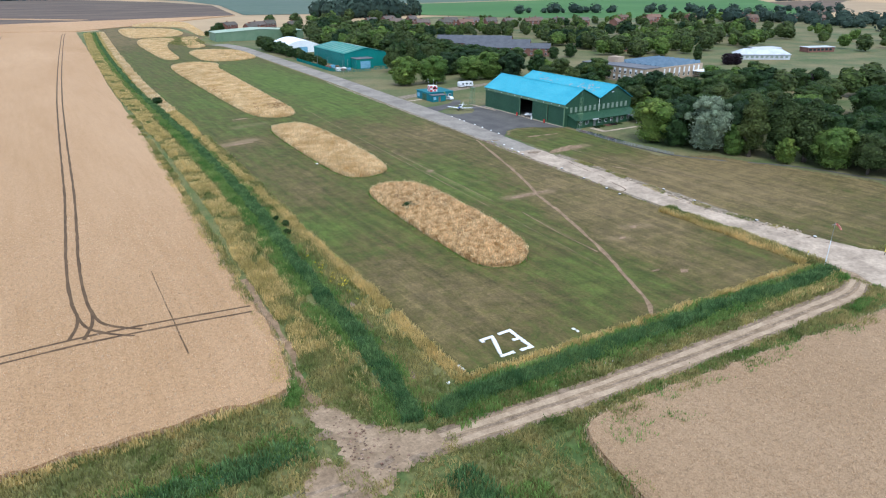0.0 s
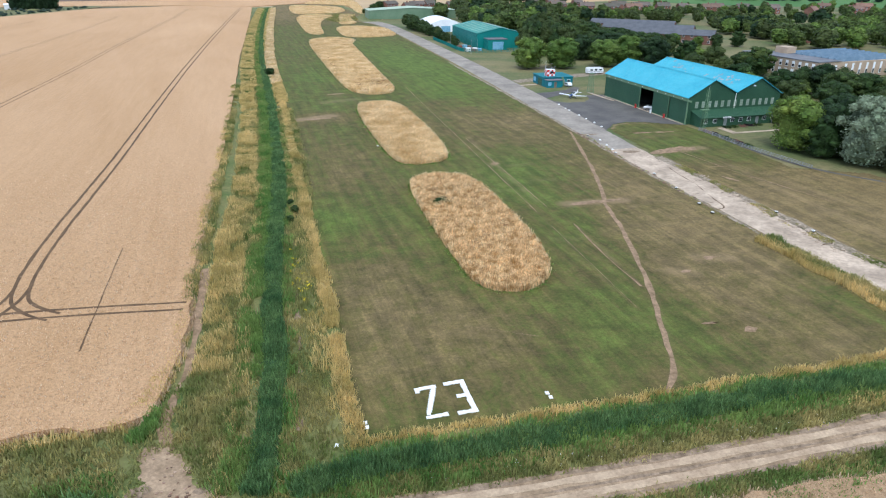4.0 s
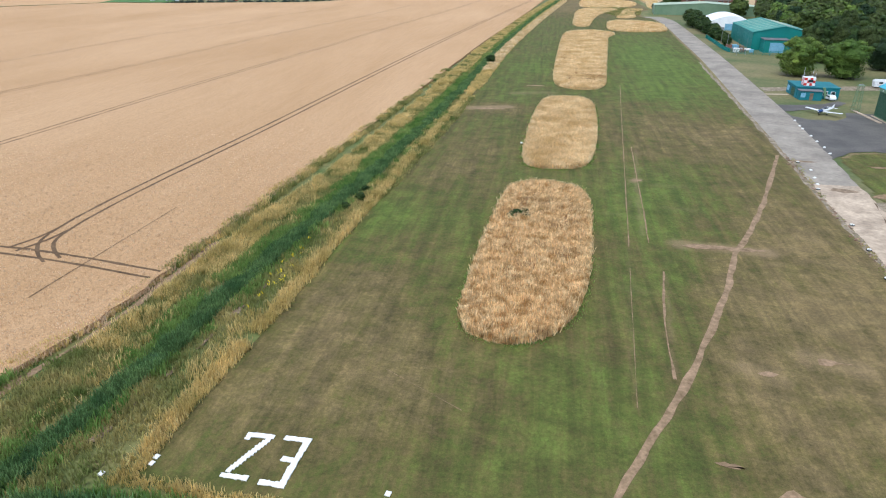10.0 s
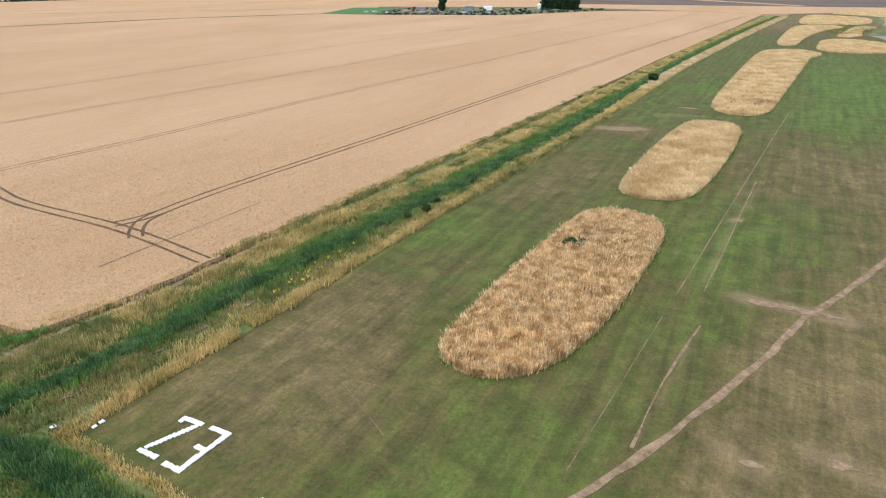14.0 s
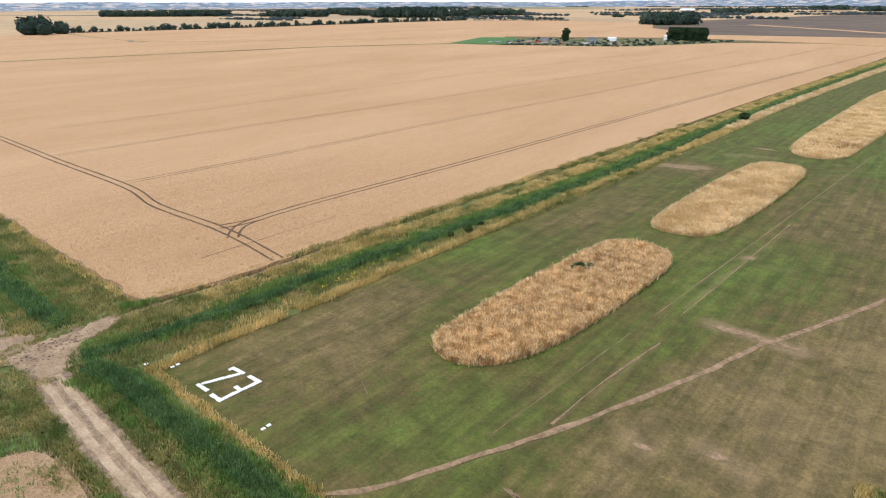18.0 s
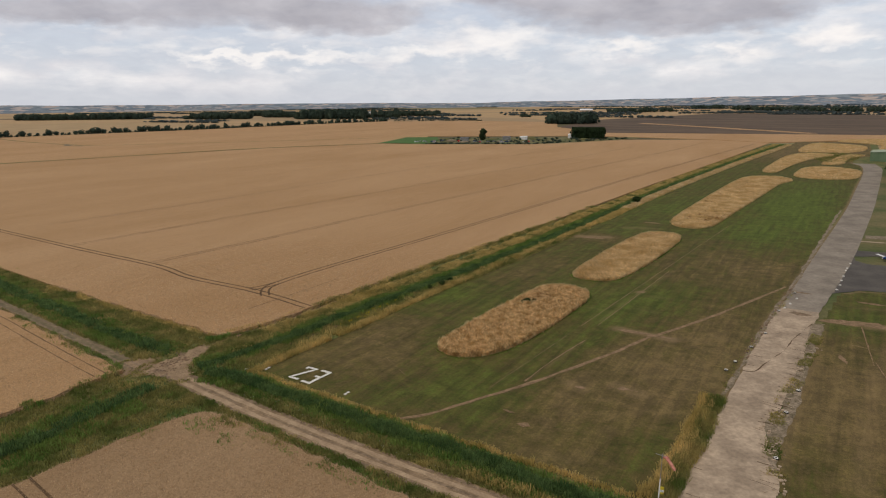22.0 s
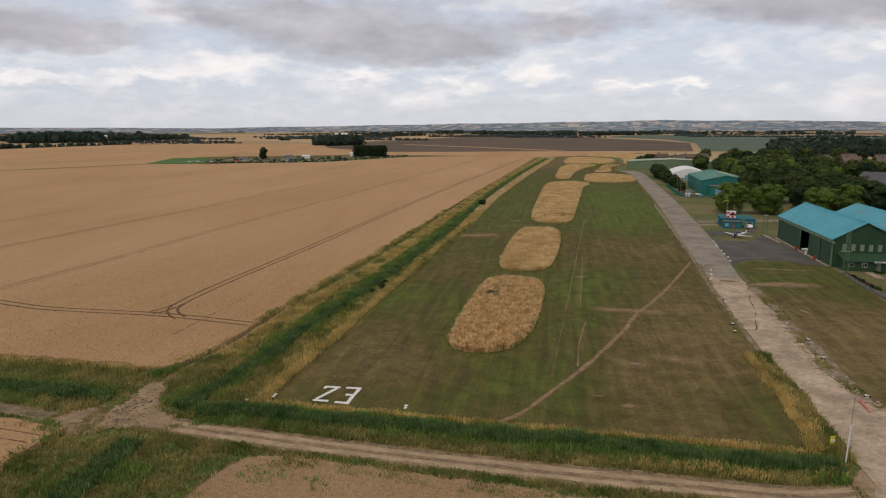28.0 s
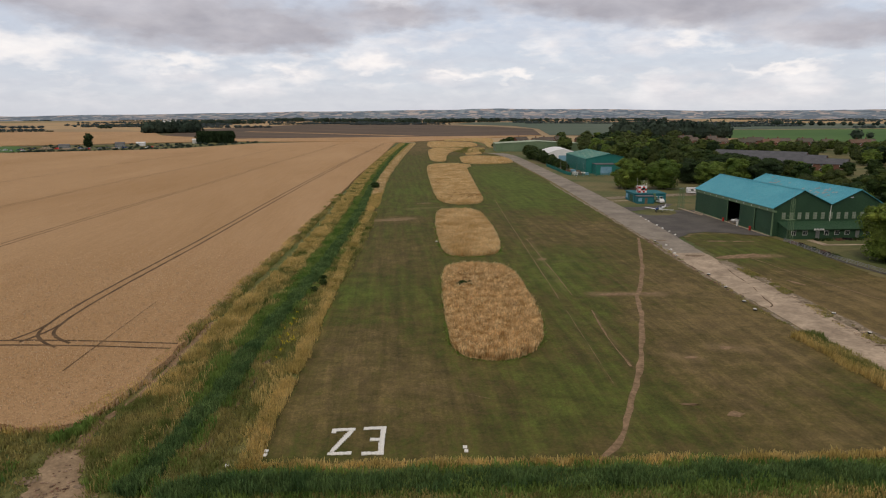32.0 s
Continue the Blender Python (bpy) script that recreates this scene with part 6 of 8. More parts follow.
for x in (HW * 0.25, HW * 0.75):
    part("ridge_cap", Geo().add([(x - 0.3, -OV, APEX + 0.04), (x, -OV, APEX + 0.2), (x + 0.3, -OV, APEX + 0.04), (x - 0.3, HL + OV, APEX + 0.04), (x, HL + OV, APEX + 0.2), (x + 0.3, HL + OV, APEX + 0.04)],
                                [(0, 1, 4, 3), (1, 2, 5, 4), (0, 2, 1), (3, 4, 5), (0, 3, 5, 2)]), "roof_blue", hangar)
for k in range(13):
    x = 2.3 + k * 2.08
    w = part("window", Geo().box(x, -0.06, 4.35, x + 1.0, -0.005, 6.15, 0.01), "trim", hangar, "tall dusty gable window")
    for j in range(2):
        for i in range(3):
            part("pane", Geo().box(x + 0.05 + j * 0.47, -0.085, 4.43 + i * 0.57, x + 0.47 + j * 0.47, -0.062, 4.93 + i * 0.57), "pane", w)
part("downpipe", Geo().tube((half, -0.14, 3.6), (half, -0.14, EAVE + 0.7), 0.09, 0.09, 8).tube((half, -0.14, 3.7), (half + 0.9, -3.6, 2.5), 0.08, 0.08, 8), "white", hangar, "off-white downpipe")
annex = thing("hangar_annex", pose(103.3, 102.4, 0, rz=-0.8), "low green lean-to office along the hangar gable", "office building")
A0, A1, AD = 1.5, HW - 0.6, 4.3
part("front_wall", Geo().box(A0, -AD, 0, A1, -AD + 0.2, 2.55), "clad_x", annex)
for x in (A0, A1 - 0.2):
    part("side_wall", Geo().wall_prism([(-AD + 0.2, 0), (-0.01, 0), (-0.01, 3.55), (-AD + 0.2, 2.5)], "x", x, x + 0.2), "clad", annex)
part("roof", Geo().add([(A0 - 0.3, -AD - 0.45, 2.45), (A1 + 0.3, -AD - 0.45, 2.45), (A1 + 0.3, -0.01, 3.75), (A0 - 0.3, -0.01, 3.75), (A0 - 0.3, -AD - 0.45, 2.58), (A1 + 0.3, -AD - 0.45, 2.58), (A1 + 0.3, -0.01, 3.88), (A0 - 0.3, -0.01, 3.88)],
                       [(3, 2, 1, 0), (4, 5, 6, 7), (0, 1, 5, 4), (1, 2, 6, 5), (2, 3, 7, 6), (3, 0, 4, 7)]), "clad_x", annex, "dull green sheet lean-to roof")
for x in (2.6, 5.6, 11.2, 13.9, 16.6, 21.6, 24.4, 27.2):
    w = part("window", Geo().box(x, -AD - 0.06, 1.0, x + 1.2, -AD - 0.005, 2.1, 0.01), "gloss_white", annex, "white framed office window")
    for j in range(2):
        part("pane", Geo().box(x + 0.08 + j * 0.55, -AD - 0.085, 1.08, x + 0.57 + j * 0.55, -AD - 0.062, 2.02), "glass", w)
for x in (9.0, 19.4):
    d = part("door", Geo().box(x, -AD - 0.05, 0.05, x + 1.0, -AD - 0.005, 2.1, 0.01), "steel", annex, "grey office door")
    part("handle", Geo().box(x + 0.82, -AD - 0.1, 1.0, x + 0.9, -AD - 0.052, 1.1), "steel", d)
part("name_board", Geo().box(8.2, -AD - 0.55, 2.28, 10.8, -AD - 0.47, 2.72, 0.01), "gloss_white", annex, "white name board over the door")
for k in range(2):
    part("text_bar", Geo().box(8.5, -AD - 0.565, 2.38 + 0.16 * k, 10.5 - 0.5 * k, -AD - 0.5525, 2.46 + 0.16 * k), "grey", annex)
porch = thing("porch_canopy", pose(103.3, 102.4, 0, rz=-0.8), "grey flat canopy on posts beside the annex", "canopy")
part("roof", Geo().box(24.0, -9.2, 2.35, 29.4, -4.9, 2.5, 0.02), "felt", porch)
for x in (24.2, 29.1):
    for y in (-9.0, -5.2):
        part("post", Geo().box(x, y, 0, x + 0.1, y + 0.1, 2.35), "grey", porch)
mast = thing("lattice_mast", pose(104.2, 95.9, 0), "slim green lattice aerial mast by the hangar corner", "mast")
for sx in (-0.5, 0.5):
    for sy in (-0.5, 0.5):
        part("leg", Geo().tube((sx, sy, 0), (sx * 0.6, sy * 0.6, 10.6), 0.045, 0.04, 6), "trim", mast)
g = Geo()
for k in range(10):
    z = k * 1.05
    s0, s1 = 0.5 * (1 - 0.4 * z / 10.6), 0.5 * (1 - 0.4 * (z + 1.05) / 10.6)
    for (ax, ay), (bx, by) in (((-1, -1), (1, -1)), ((1, -1), (1, 1)), ((1, 1), (-1, 1)), ((-1, 1), (-1, -1))):
        g.tube((ax * s0, ay * s0, z), (bx * s1, by * s1, z + 1.05), 0.025, 0.025, 5)
part("bracing", g, "trim", mast)
part("aerial", Geo().tube((0, 0, 10.6), (0, 0, 12.2), 0.03, 0.02, 6), "steel", mast)
part("platform", Geo().box(-1.5, -0.5, 5.3, 0.9, 0.5, 5.4).tube((-1.5, -0.5, 6.3), (0.9, -0.5, 6.3), 0.03, 0.03, 5).tube((-1.5, 0.5, 6.3), (0.9, 0.5, 6.3), 0.03, 0.03, 5), "trim", mast)
mast2 = thing("lattice_mast", pose(101.5, 152.5, 0), "squat green lattice tower beside the apron", "mast")
for sx in (-0.8, 0.8):
    for sy in (-0.8, 0.8):
        part("leg", Geo().tube((sx, sy, 0), (sx * 0.7, sy * 0.7, 6.6), 0.06, 0.05, 6), "trim", mast2)
g = Geo()
for k in range(6):
    z = k * 1.1
    s0, s1 = 0.8 - 0.24 * z / 6.6, 0.8 - 0.24 * (z + 1.1) / 6.6
    for (ax, ay), (bx, by) in (((-1, -1), (1, -1)), ((1, -1), (1, 1)), ((1, 1), (-1, 1)), ((-1, 1), (-1, -1))):
        g.tube((ax * s0, ay * s0, z), (bx * s1, by * s1, z + 1.1), 0.03, 0.03, 5).tube((bx * s0, by * s0, z), (ax * s1, ay * s1, z + 1.1), 0.03, 0.03, 5)
part("bracing", g, "trim", mast2)
part("platform", Geo().box(-0.75, -0.75, 6.6, 0.75, 0.75, 6.7), "trim", mast2)
part("lamp_head", Geo().box(-0.5, -0.15, 6.7, 0.5, 0.15, 6.95, 0.03), "steel", mast2)


def extinguisher_trolley(x, y, material, label):
    t = thing("fire_point", pose(x, y, 0.07, rz=-2) @ Matrix.Scale(0.72, 4), label, "fire point", "hangar door stands")
    part("cylinder", Geo().tube((0, 0, 0.15), (0, 0, 1.35), 0.28, 0.28, 12).tube((0, 0, 1.35), (0, 0, 1.55), 0.28, 0.1, 12), material, t, smooth=False)
    part("frame", Geo().box(-0.38, -0.3, 0, -0.3, 0.3, 1.7).box(-0.36, -0.3, 0.02, 0.36, 0.3, 0.14), material, t)
    part("wheel", Geo().ring((0, 0.36, 0.2), (0, 1, 0), 0.15, 0.05, 12, 5), "rubber", t)
    part("wheel", Geo().ring((0, -0.36, 0.2), (0, 1, 0), 0.15, 0.05, 12, 5), "rubber", t)


extinguisher_trolley(102.7, 126.2, "red", "red fire extinguisher trolley beside the open hangar door")
extinguisher_trolley(102.6, 118.0, "white", "white drum stand beside the hangar door")
extinguisher_trolley(102.5, 111.2, "red", "red fire point against the hangar door")
bar_ = thing("kerb_board", pose(101.5, 144.0, 0.07, rz=-87), "long pale concrete kerb lying before the hangar", "kerb")
for k in range(5):
    part("kerb_block", Geo().box(-9.0 + k * 3.0, -0.38, 0, -6.05 + k * 3.0, 0.38, 0.2, 0.03), "concrete", bar_)


# ---- aeroplanes ----
def ellipse(y, z, w, h, n=14, flat=0.0):
    return [(w * math.cos(a), y, z + h * math.sin(a)) for a in (2 * math.pi * i / n for i in range(n))]


def aeroplane(m, label, nose, stripe):
    p = thing("light_aeroplane", m, label, "aeroplane", "light aeroplanes")
    body = [(3.0, 1.15, 0.12, 0.12), (2.9, 1.15, 0.30, 0.32), (2.3, 1.15, 0.46, 0.46), (1.5, 1.18, 0.52, 0.52), (0.4, 1.2, 0.56, 0.56), (-0.9, 1.2, 0.52, 0.54), (-2.4, 1.28, 0.30, 0.34), (-4.0, 1.36, 0.11, 0.15), (-4.3, 1.38, 0.05, 0.08)]
    part("fuselage", Geo().loft([ellipse(y, z, w, h) for y, z, w, h in body[2:]]), "gloss_white", p, smooth=True)
    part("cowling", Geo().loft([ellipse(y, z, w * 1.01, h * 1.01) for y, z, w, h in body[:4]]), nose, p, "dark painted engine cowling", smooth=True)
    sp = part("propeller", Geo().box(-0.95, 3.02, 1.08, 0.95, 3.06, 1.22, 0.01), "rubber", p)
    part("spinner", Geo().loft([ellipse(3.0, 1.15, 0.14, 0.14), ellipse(3.2, 1.15, 0.10, 0.10), ellipse(3.32, 1.15, 0.01, 0.01)]), "gloss_white", sp)
    part("canopy", Geo().loft([ellipse(1.35, 1.62, 0.30, 0.05), ellipse(0.9, 1.72, 0.44, 0.30), ellipse(0.1, 1.76, 0.48, 0.40), ellipse(-0.7, 1.7, 0.42, 0.32), ellipse(-1.4, 1.6, 0.2, 0.08)]), "glass", p, "tinted perspex canopy", smooth=True)
    for s in (-1, 1):
        rings_ = []
        for k in range(5):
            u = k / 4
            x, c, z, th = s * (0.4 + 4.6 * u), 1.55 - 0.45 * u, 0.86 + 0.32 * u, 0.11 - 0.05 * u
            y0 = 0.95 - 0.05 * u
            rings_.append([(x, y0, z), (x, y0 - 0.25 * c, z + th), (x, y0 - 0.7 * c, z + 0.6 * th), (x, y0 - c, z), (x, y0 - 0.6 * c, z - 0.5 * th), (x, y0 - 0.2 * c, z - 0.6 * th)])
        w = part("wing", Geo().loft(rings_), "gloss_white", p)
        part("wing_tip", Geo().box(s * 5.0 - 0.14, -0.15, 1.15, s * 5.0 + 0.14, 0.92, 1.24, 0.02), stripe, w)
        part("tailplane", Geo().loft([[(s * 0.05, -3.5, 1.42), (s * 0.05, -3.7, 1.47), (s * 0.05, -4.35, 1.42), (s * 0.05, -3.8, 1.39)], [(s * 1.6, -3.75, 1.45), (s * 1.6, -3.85, 1.48), (s * 1.6, -4.3, 1.45), (s * 1.6, -3.9, 1.43)]]), "gloss_white", p)
        lg = part("gear_leg", Geo().tube((s * 1.15, 0.45, 0.3), (s * 1.1, 0.45, 0.95), 0.05, 0.06, 6), "gloss_white", p)
        part("wheel", Geo().ring((s * 1.15, 0.45, 0.22), (1, 0, 0), 0.15, 0.08, 12, 6), "rubber", lg)
    part("fin", Geo().loft([[(0.05, -3.1, 1.45), (-0.05, -3.1, 1.45), (-0.05, -4.35, 1.4), (0.05, -4.35, 1.4)], [(0.03, -3.75, 2.1), (-0.03, -3.75, 2.1), (-0.03, -4.4, 2.1), (0.03, -4.4, 2.1)], [(0.02, -4.0, 2.45), (-0.02, -4.0, 2.45), (-0.02, -4.4, 2.45), (0.02, -4.4, 2.45)]]), stripe, p, "coloured tail fin")
    ng = part("nose_leg", Geo().tube((0, 2.3, 0.25), (0, 2.2, 0.85), 0.05, 0.05, 6), "steel", p)
    part("wheel", Geo().ring((0, 2.3, 0.2), (1, 0, 0), 0.14, 0.07, 12, 6), "rubber", ng)
    return p


aeroplane(pose(91.8, 146.4, 0.02, rz=130.5) @ Matrix.Scale(0.92, 4), "white low-wing light aeroplane parked on grass", "gloss_blue", "gloss_white")
aeroplane(pose(105.2, 121.6, 0.08, rz=70) @ Matrix.Scale(0.78, 4), "white light aeroplane with blue trim inside the hangar", "gloss_white", "gloss_blue")

# ---- control tower hut and things round it ----
hut = thing("control_hut", pose(91.6, 167.2, 0, rz=-3), "flat-roofed blue brick control hut with chequered cabin", "control tower")
part("main_block", Geo().box(0, 1.6, 0, 11.2, 12.0, 3.0), "blue_wall", hut)
part("front_block", Geo().box(0.2, -1.4, 0, 6.0, 1.58, 2.5), "blue_wall", hut)
part("parapet", Geo().box(-0.2, 1.45, 3.0, 11.4, 12.2, 3.28, 0.03), "blue_wall", hut, "blue painted roof edge")
part("front_roof", Geo().box(0.05, -1.6, 2.5, 6.15, 1.44, 2.68, 0.03), "felt", hut)
part("front_door", Geo().box(2.8, -1.46, 0.05, 3.7, -1.405, 2.0, 0.01), "wood", hut, "brown wooden door")
part("side_shutter", Geo().box(-0.06, 3.5, 0.05, -0.005, 7.0, 2.5, 0.01), "clad", hut, "dark green roller shutter")
part("pale_panel", Geo().box(-0.06, 9.2, 0.8, -0.005, 11.4, 2.3, 0.01), "pale_blue", hut)
part("pale_panel", Geo().box(0.5, -1.46, 0.8, 1.7, -1.405, 2.0, 0.01), "pale_blue", hut)
for x in (7.0, 9.0):
    w = part("window", Geo().box(x, 1.53, 1.1, x + 1.2, 1.595, 2.2, 0.01), "gloss_white", hut)
    part("pane", Geo().box(x + 0.1, 1.50, 1.2, x + 1.1, 1.528, 2.1), "glass", w)
cab = part("cabin", Geo().box(2.0, 3.4, 3.28, 4.9, 6.2, 5.55, 0.02), "gloss_white", hut, "white cabin with red chequers")
for i in range(4):
    for j in range(3):
        if (i + j) % 2 == 0:
            part("chequer", Geo().box(2.02 + i * 0.72, 3.365, 3.32 + j * 0.74, 2.72 + i * 0.72, 3.398, 4.04 + j * 0.74), "red", cab)
            part("chequer", Geo().box(1.965, 3.42 + i * 0.69, 3.32 + j * 0.74, 1.998, 4.1 + i * 0.69, 4.04 + j * 0.74), "red", cab)
part("lookout_window", Geo().box(3.0, 3.34, 4.25, 4.3, 3.362, 5.0), "glass", cab)
for x, y, z in ((2.2, 5.9, 8.2), (4.6, 6.0, 7.6), (4.7, 3.6, 7.0)):
    part("aerial", Geo().tube((x, y, 5.55), (x, y, z), 0.035, 0.025, 6), "gloss_white", hut)
part("stair", Geo().add([(7.6, 1.2, 0), (8.3, 1.2, 0), (8.3, 1.4, 0), (7.6, 1.4, 0), (6.6, 1.2, 3.3), (7.3, 1.2, 3.3), (7.3, 1.4, 3.3), (6.6, 1.4, 3.3)],
                        [(3, 2, 1, 0), (4, 5, 6, 7), (0, 1, 5, 4), (1, 2, 6, 5), (2, 3, 7, 6), (3, 0, 4, 7)]), "trim", hut, "green steel stair")


def car(m, material, label, group="parked cars"):
    c = thing("parked_car", m, label, "car", group)
    prof = [(-2.05, 0.35), (2.0, 0.35), (2.1, 0.7), (1.95, 0.85), (1.0, 0.98), (0.45, 1.42), (-1.3, 1.45), (-1.95, 0.98), (-2.1, 0.75)]
    part("body", Geo().wall_prism(prof, "x", -0.82, 0.82), material, c)
    for s in (-1, 1):
        part("side_window", Geo().wall_prism([(0.8, 0.98), (0.4, 1.34), (-1.2, 1.36), (-1.6, 0.99)], "x", s * 0.823, s * 0.84), "glass", c)
        for y in (-1.3, 1.3):
            w = part("wheel", Geo().tube((s * 0.62, y, 0.32), (s * 0.86, y, 0.32), 0.32, 0.32, 14), "rubber", c)
            part("rim", Geo().tube((s * 0.86, y, 0.32), (s * 0.875, y, 0.32), 0.19, 0.19, 12), "steel", w)
        part("headlight", Geo().box(s * 0.55 - 0.18, 2.02, 0.6, s * 0.55 + 0.18, 2.09, 0.74, 0.01), "gloss_white", c)
    part("windscreen", Geo().add([(-0.72, 0.99, 1.0), (0.72, 0.99, 1.0), (0.66, 0.49, 1.41), (-0.66, 0.49, 1.41)], [(0, 1, 2, 3)]), "glass", c)
    return c


car0 = car(pose(100.3, 167.4, 0.02, rz=8), "gloss_white", "silver-white car parked beside the control hut")
car(pose(152, 226, 0.02, rz=60), "gloss_dark", "black car parked under the trees")


def caravan(m, label):
    c = thing("caravan", m, label, "caravan", "caravans")
    prof = [(-3.6, 0.55), (3.4, 0.55), (3.75, 1.2), (3.4, 2.5), (2.9, 2.72), (-3.2, 2.72), (-3.7, 2.3)]
    part("body", Geo().wall_prism(prof, "y", -1.12, 1.12), "gloss_white", c)
    for x in (-2.4, -0.4, 1.7):
        part("window", Geo().box(x, -1.15, 1.5, x + 1.1, -1.125, 2.1, 0.005), "glass", c)
    part("stripe", Geo().box(-3.5, -1.145, 1.05, 3.4, -1.125, 1.2), "grey", c)
    for y in (-1.0, 1.0):
        part("wheel", Geo().tube((0, y - 0.1, 0.33), (0, y + 0.1, 0.33), 0.33, 0.33, 14), "rubber", c)
    part("drawbar", Geo().tube((3.5, 0, 0.6), (4.9, 0, 0.55), 0.06, 0.06, 6), "steel", c)


caravan(pose(124.5, 191.0, 0, rz=-4) @ Matrix.Scale(0.95, 4), "weathered white caravan parked near the trees")
structure("hut_path", sheet([(84.5, 172.6), (91.4, 173.2), (91.4, 174.8), (84.6, 174.2)], 0.03), "concrete", "pale concrete path to the hut", "path")
structure("hut_yard", sheet([(86, 178), (94, 181), (120, 186), (140, 192), (140, 196), (118, 193), (95, 187), (86, 185)], 0.02), "rubble", "bare gravel yard behind the hut", "yard")

# low wall, beds and path before the hangar office
fence = thing("boundary_fence", pose(102.4, 95.2, 0), "low weathered grey fence beside the hangar lawn", "fence")
for k in range(13):
    y0 = -k * 2.9
    x0 = -k * 0.12 + (k > 6) * (k - 6) * 0.35
    part("post", Geo().box(x0 - 0.06, y0 - 0.06, 0, x0 + 0.06, y0 + 0.06, 1.0, 0.02), "grey", fence)
    for z0 in (0.28, 0.56, 0.84):
        part("rail", Geo().box(x0 - 0.03, y0 - 2.84, z0, x0 + 0.03, y0 - 0.06, z0 + 0.1, 0.01), "grey", fence)
structure("fence_path", strip([(103.4, 95), (102, 75), (103.5, 60), (108, 50), (115, 41), (122, 30), (127, 12)], 0.5, 0.5, 0.035, 0.4), "tar", "narrow grey path along the fence", "path")
structure("office_path", sheet([(109, 96.6), (111, 96.6), (111, 91), (124, 90.6), (124, 89.4), (109, 89.8)], 0.04), "concrete", "pale slab path to the office", "path")
bed_cols = ("brick", "leaf_purple", "leaf", "leaf_dark", "leaf")
for k in range(13):
    x, y = (103.6 + 0.5 * (k % 2), 93 - k * 2.1) if k < 8 else (112 + (k - 8) * 2.6, 96.3)
    sh = thing("flower_bed", pose(x, y, 0), "clump of dark red and green garden shrubs", "flower bed", "flower beds")
    px, py = rng.normal(0, 0.4, 34), rng.normal(0, 0.6, 34)
    part("shrub", blades("shrub", px, py, 0.0, 0.45, 0.22, 3, bed_cols[k % 5], lean=0.6), None, sh)

# ---- industrial sheds beside the road ----
def shed(m, w, l, eave, apex, wall, roof, label, category, door=None, panes=0):
    """A portal-frame shed: w across (x), l along (y), ridge along y."""
    s = thing("industrial_shed", m, label, category, "industrial sheds")
    gb = [(0, 0), (w, 0), (w, eave), (w / 2, apex), (0, eave)]
    part("gable_wall", Geo().wall_prism(gb, "y", 0, 0.2), wall, s)
    part("gable_wall", Geo().wall_prism(gb, "y", l - 0.2, l), wall, s)
    part("side_wall", Geo().box(0, 0.2, 0, 0.2, l - 0.2, eave), wall, s)
    part("side_wall", Geo().box(w - 0.2, 0.2, 0, w, l - 0.2, eave), wall, s)
    for x0, z0, x1, z1 in ((-0.3, eave - 0.05, w / 2, apex + 0.08), (w / 2, apex + 0.08, w + 0.3, eave - 0.05)):
        q = [(x0, -0.3, z0), (x1, -0.3, z1), (x1, l + 0.3, z1), (x0, l + 0.3, z0)]
        lw = [(x, y, z - 0.1) for x, y, z in q]
        r = part("roof_slope", Geo().add(q + lw, [(0, 1, 2, 3), (7, 6, 5, 4), (0, 4, 5, 1), (1, 5, 6, 2), (2, 6, 7, 3), (3, 7, 4, 0)]), roof, s)
        for k in range(panes):
            yy = l * (k + 0.7) / (panes + 0.5)
            f0, f1 = 0.12, 0.92
            a0, a1 = x0 + (x1 - x0) * f0, x0 + (x1 - x0) * f1
            b0, b1 = z0 + (z1 - z0) * f0 + 0.015, z0 + (z1 - z0) * f1 + 0.015
            part("rooflight", Geo().add([(a0, yy, b0), (a1, yy, b1), (a1, yy + 1.1, b1), (a0, yy + 1.1, b0)], [(0, 1, 2, 3)]), "sage_roof", r, "faded translucent roof sheet")
    return s


works = shed(pose(107.5, 283, 0, rz=-3), 25, 50, 7.6, 10.2, "teal", "teal_roof", "large teal steel warehouse with low-pitched roof", "warehouse", panes=8)
for k in range(9):
    y0 = 13 + k * 3.7
    part("faded_sheet", Geo().add([(12.9, y0, 10.30), (19.6, y0, 9.35 - 0.42), (19.6, y0 + 3.6, 9.35 - 0.42), (12.9, y0 + 3.6, 10.30)], [(0, 1, 2, 3)]), "sage_roof", works, "faded pale grey-green roof sheet")
part("office_block", Geo().box(3.5, -8.0, 0, 13.5, -0.02, 5.2), "teal", works, "flat-roofed teal extension")
part("office_roof", Geo().box(3.3, -8.2, 5.2, 13.7, 0, 5.45, 0.03), "felt", works)
d = part("loading_door", Geo().box(5.8, -8.08, 0.05, 11.6, -8.005, 4.1, 0.01), "pale_blue", works, "pale blue roller door")
for k in range(5):
    part("slat", Geo().box(5.85, -8.1, 0.2 + k * 0.78, 11.55, -8.082, 0.9 + k * 0.78), "pale_blue", d)
shed(pose(91, 486, 0, rz=-4), 70, 26, 6.6, 8.4, "sage", "sage_roof", "long sage green storage shed by the road", "storage shed")
dome = thing("domed_store", pose(120.5, 392, 0, rz=-5), "white curved-roof storage building", "storage building")
prof = [(-12, 0), (-12, 4.3)] + [(-12 + 24 * k / 14, 4.3 + 3.4 * math.sin(math.pi * k / 14)) for k in range(1, 14)] + [(12, 4.3), (12, 0)]
part("shell", Geo().wall_prism(prof, "y", -18, 18), "white_sheet", dome)
part("door", Geo().box(-3, -18.08, 0.05, 3, -18.005, 3.6), "pale_blue", dome)
part("plinth", Geo().box(-12.1, -18.15, 0, -3.1, -18.003, 1.8), "grey", dome)

